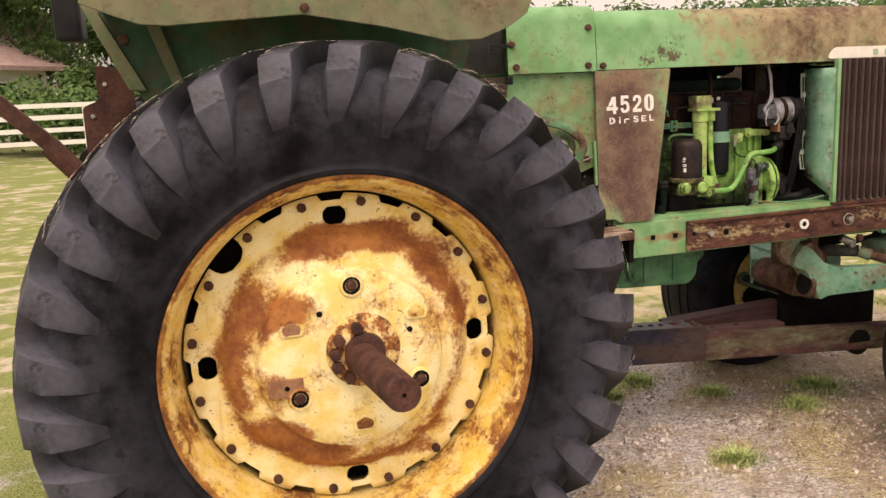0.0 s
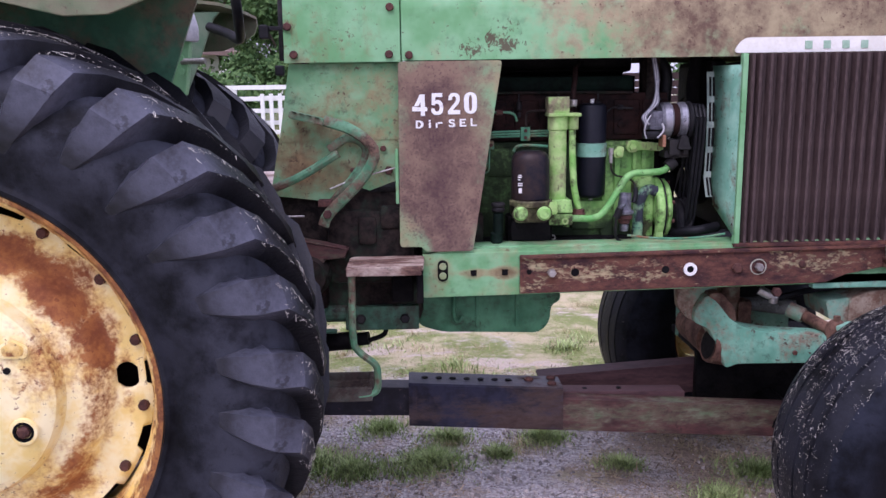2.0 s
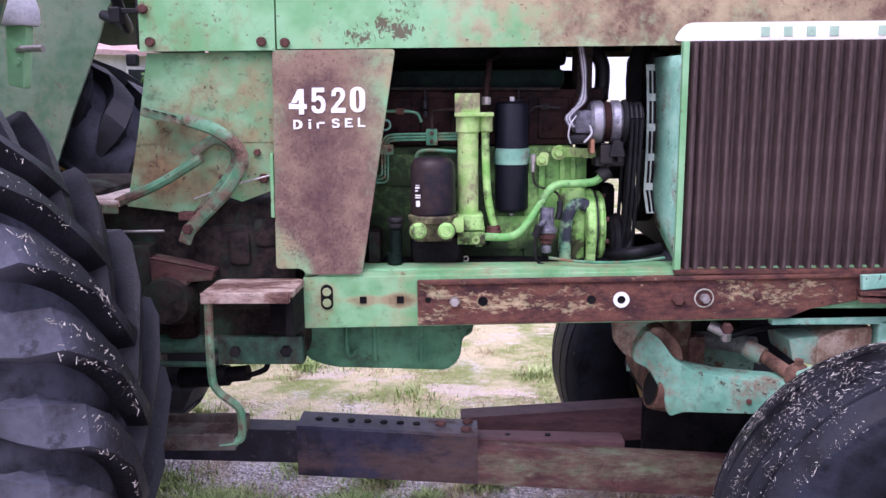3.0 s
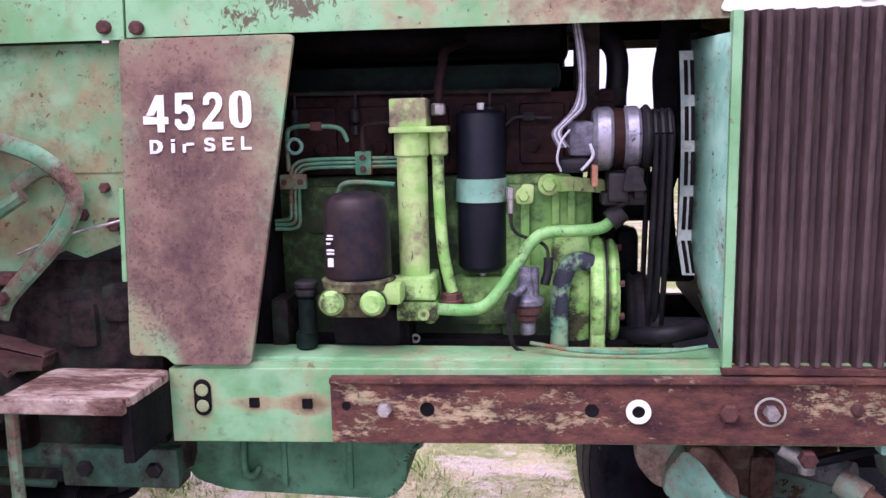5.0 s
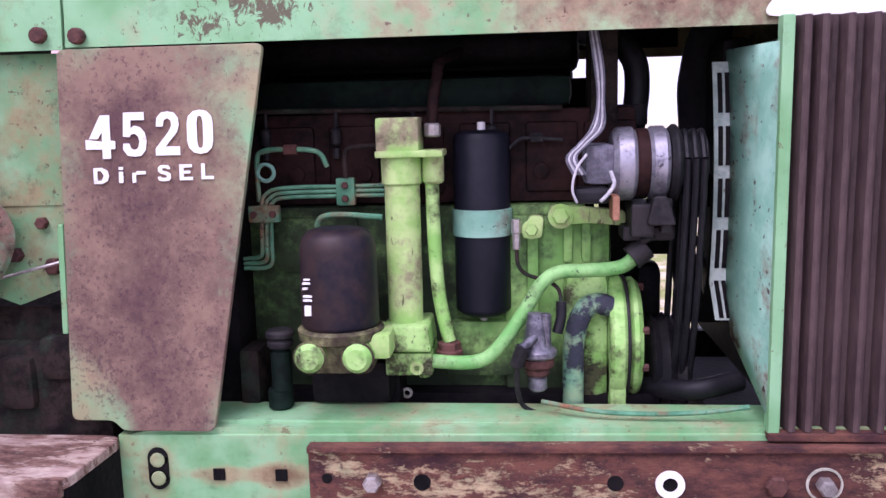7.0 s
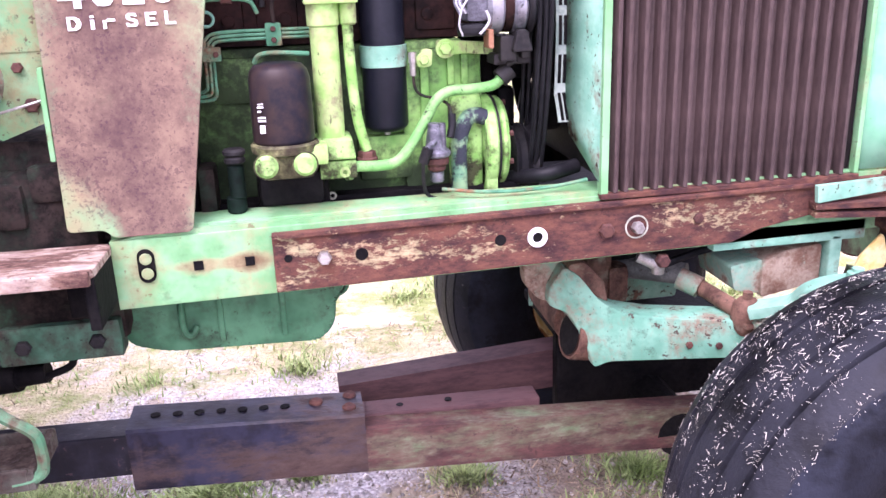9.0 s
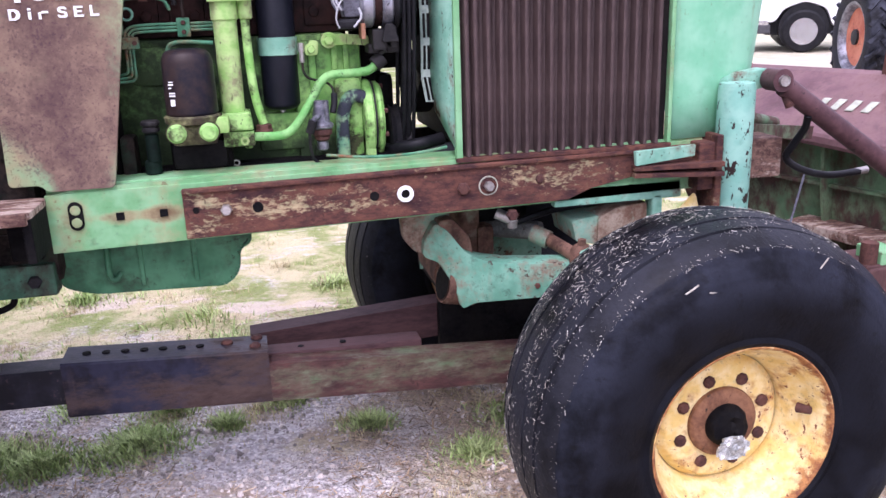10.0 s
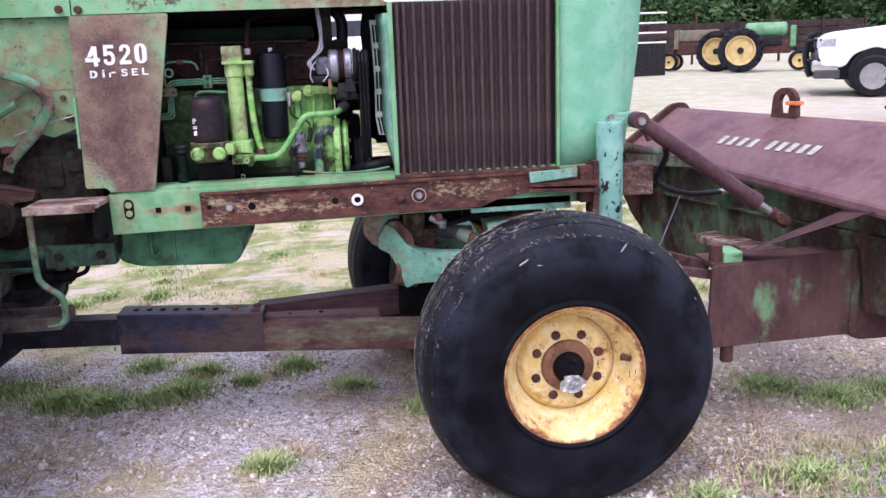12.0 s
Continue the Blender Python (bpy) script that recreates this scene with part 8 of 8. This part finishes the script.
for _ in range(6200):
    a, y = radians(rnd.gauss(128, 42)), rnd.uniform(-0.165, 0.165)
    if noise.noise((a * 5, y * 14, 2)) < rnd.uniform(-0.4, 0.2):
        continue
    r = 0.477 - 0.012 * (abs(y) / 0.1) ** 2 if abs(y) < 0.11 else 0.463 - (abs(y) - 0.11) * 0.55
    out = Vector((math.cos(a), 0.25 * y / 0.16, math.sin(a))).normalized()
    straw_bit(Vector((1.47, -0.43 + y, 0.438)) + Vector((r * math.cos(a), 0, r * math.sin(a))), out, rnd.choice((0.0007, 0.0009, 0.0012, 0.0016, 0.0024, 0.006)), rnd.uniform(0.00022, 0.00045))
for x, z, turn_by, long in ((-0.16, 0.375, 0.6, 0.016), (-0.1, 0.36, -0.2, 0.02), (0.14, 0.4, 1.0, 0.014)):
    c = Vector((1.47 + x, -0.43 - 0.188, 0.438 + z))
    a = Vector((math.cos(turn_by), -0.1, math.sin(turn_by)))
    b = Vector((-math.sin(turn_by), 0, math.cos(turn_by))) * 0.002
    n_ = len(vs)
    vs.extend([c - a * long - b, c + a * long - b, c + a * long + b, c - a * long + b])
    fs.append((n_, n_ + 1, n_ + 2, n_ + 3))
edge = [(-0.03, 0.872, 15.5, 1.7), (-0.103, 0.872, 9.0, 2.0), (-0.18, 0.865, 4.2, 2.6), (-0.24, 0.843, 1.6, 2.9)]
for _ in range(6500):
    k, u = rnd.randint(0, LUGS - 1), rnd.random() * 2.999
    (y0, r0, t0, h0), (y1, r1, t1, h1) = edge[int(u)], edge[int(u) + 1]
    u -= int(u)
    y, r, turn_by, half = y0 + (y1 - y0) * u, r0 + (r1 - r0) * u, t0 + (t1 - t0) * u, h0 + (h1 - h0) * u
    side = rnd.choice((-1, -1, 1, rnd.uniform(-1, 1)))
    a = radians(90 - 360 / LUGS * k - turn_by - side * half * rnd.uniform(0.75, 1.0))
    if noise.noise((k * 3.7, u * 2, 1)) < rnd.uniform(-0.5, 0.3) or math.sin(a) < -0.5:
        continue
    out = Vector((math.cos(a), -0.25, math.sin(a))).normalized()
    straw_bit(Vector((-1.152, -0.478 + y, 0.785)) + Vector((r * 1.018 * math.cos(a), 0, r * 1.018 * math.sin(a))), out, rnd.choice((0.001, 0.0012, 0.0015, 0.002, 0.003, 0.008)), rnd.uniform(0.0003, 0.0006))
me = bpy.data.meshes.new("straw")
me.from_pydata(vs, [], fs)
me.materials.append(straw_mat)
tagged(new("straw", me), "pale straw bits stuck to the tyres", "straw", kind="stuff")
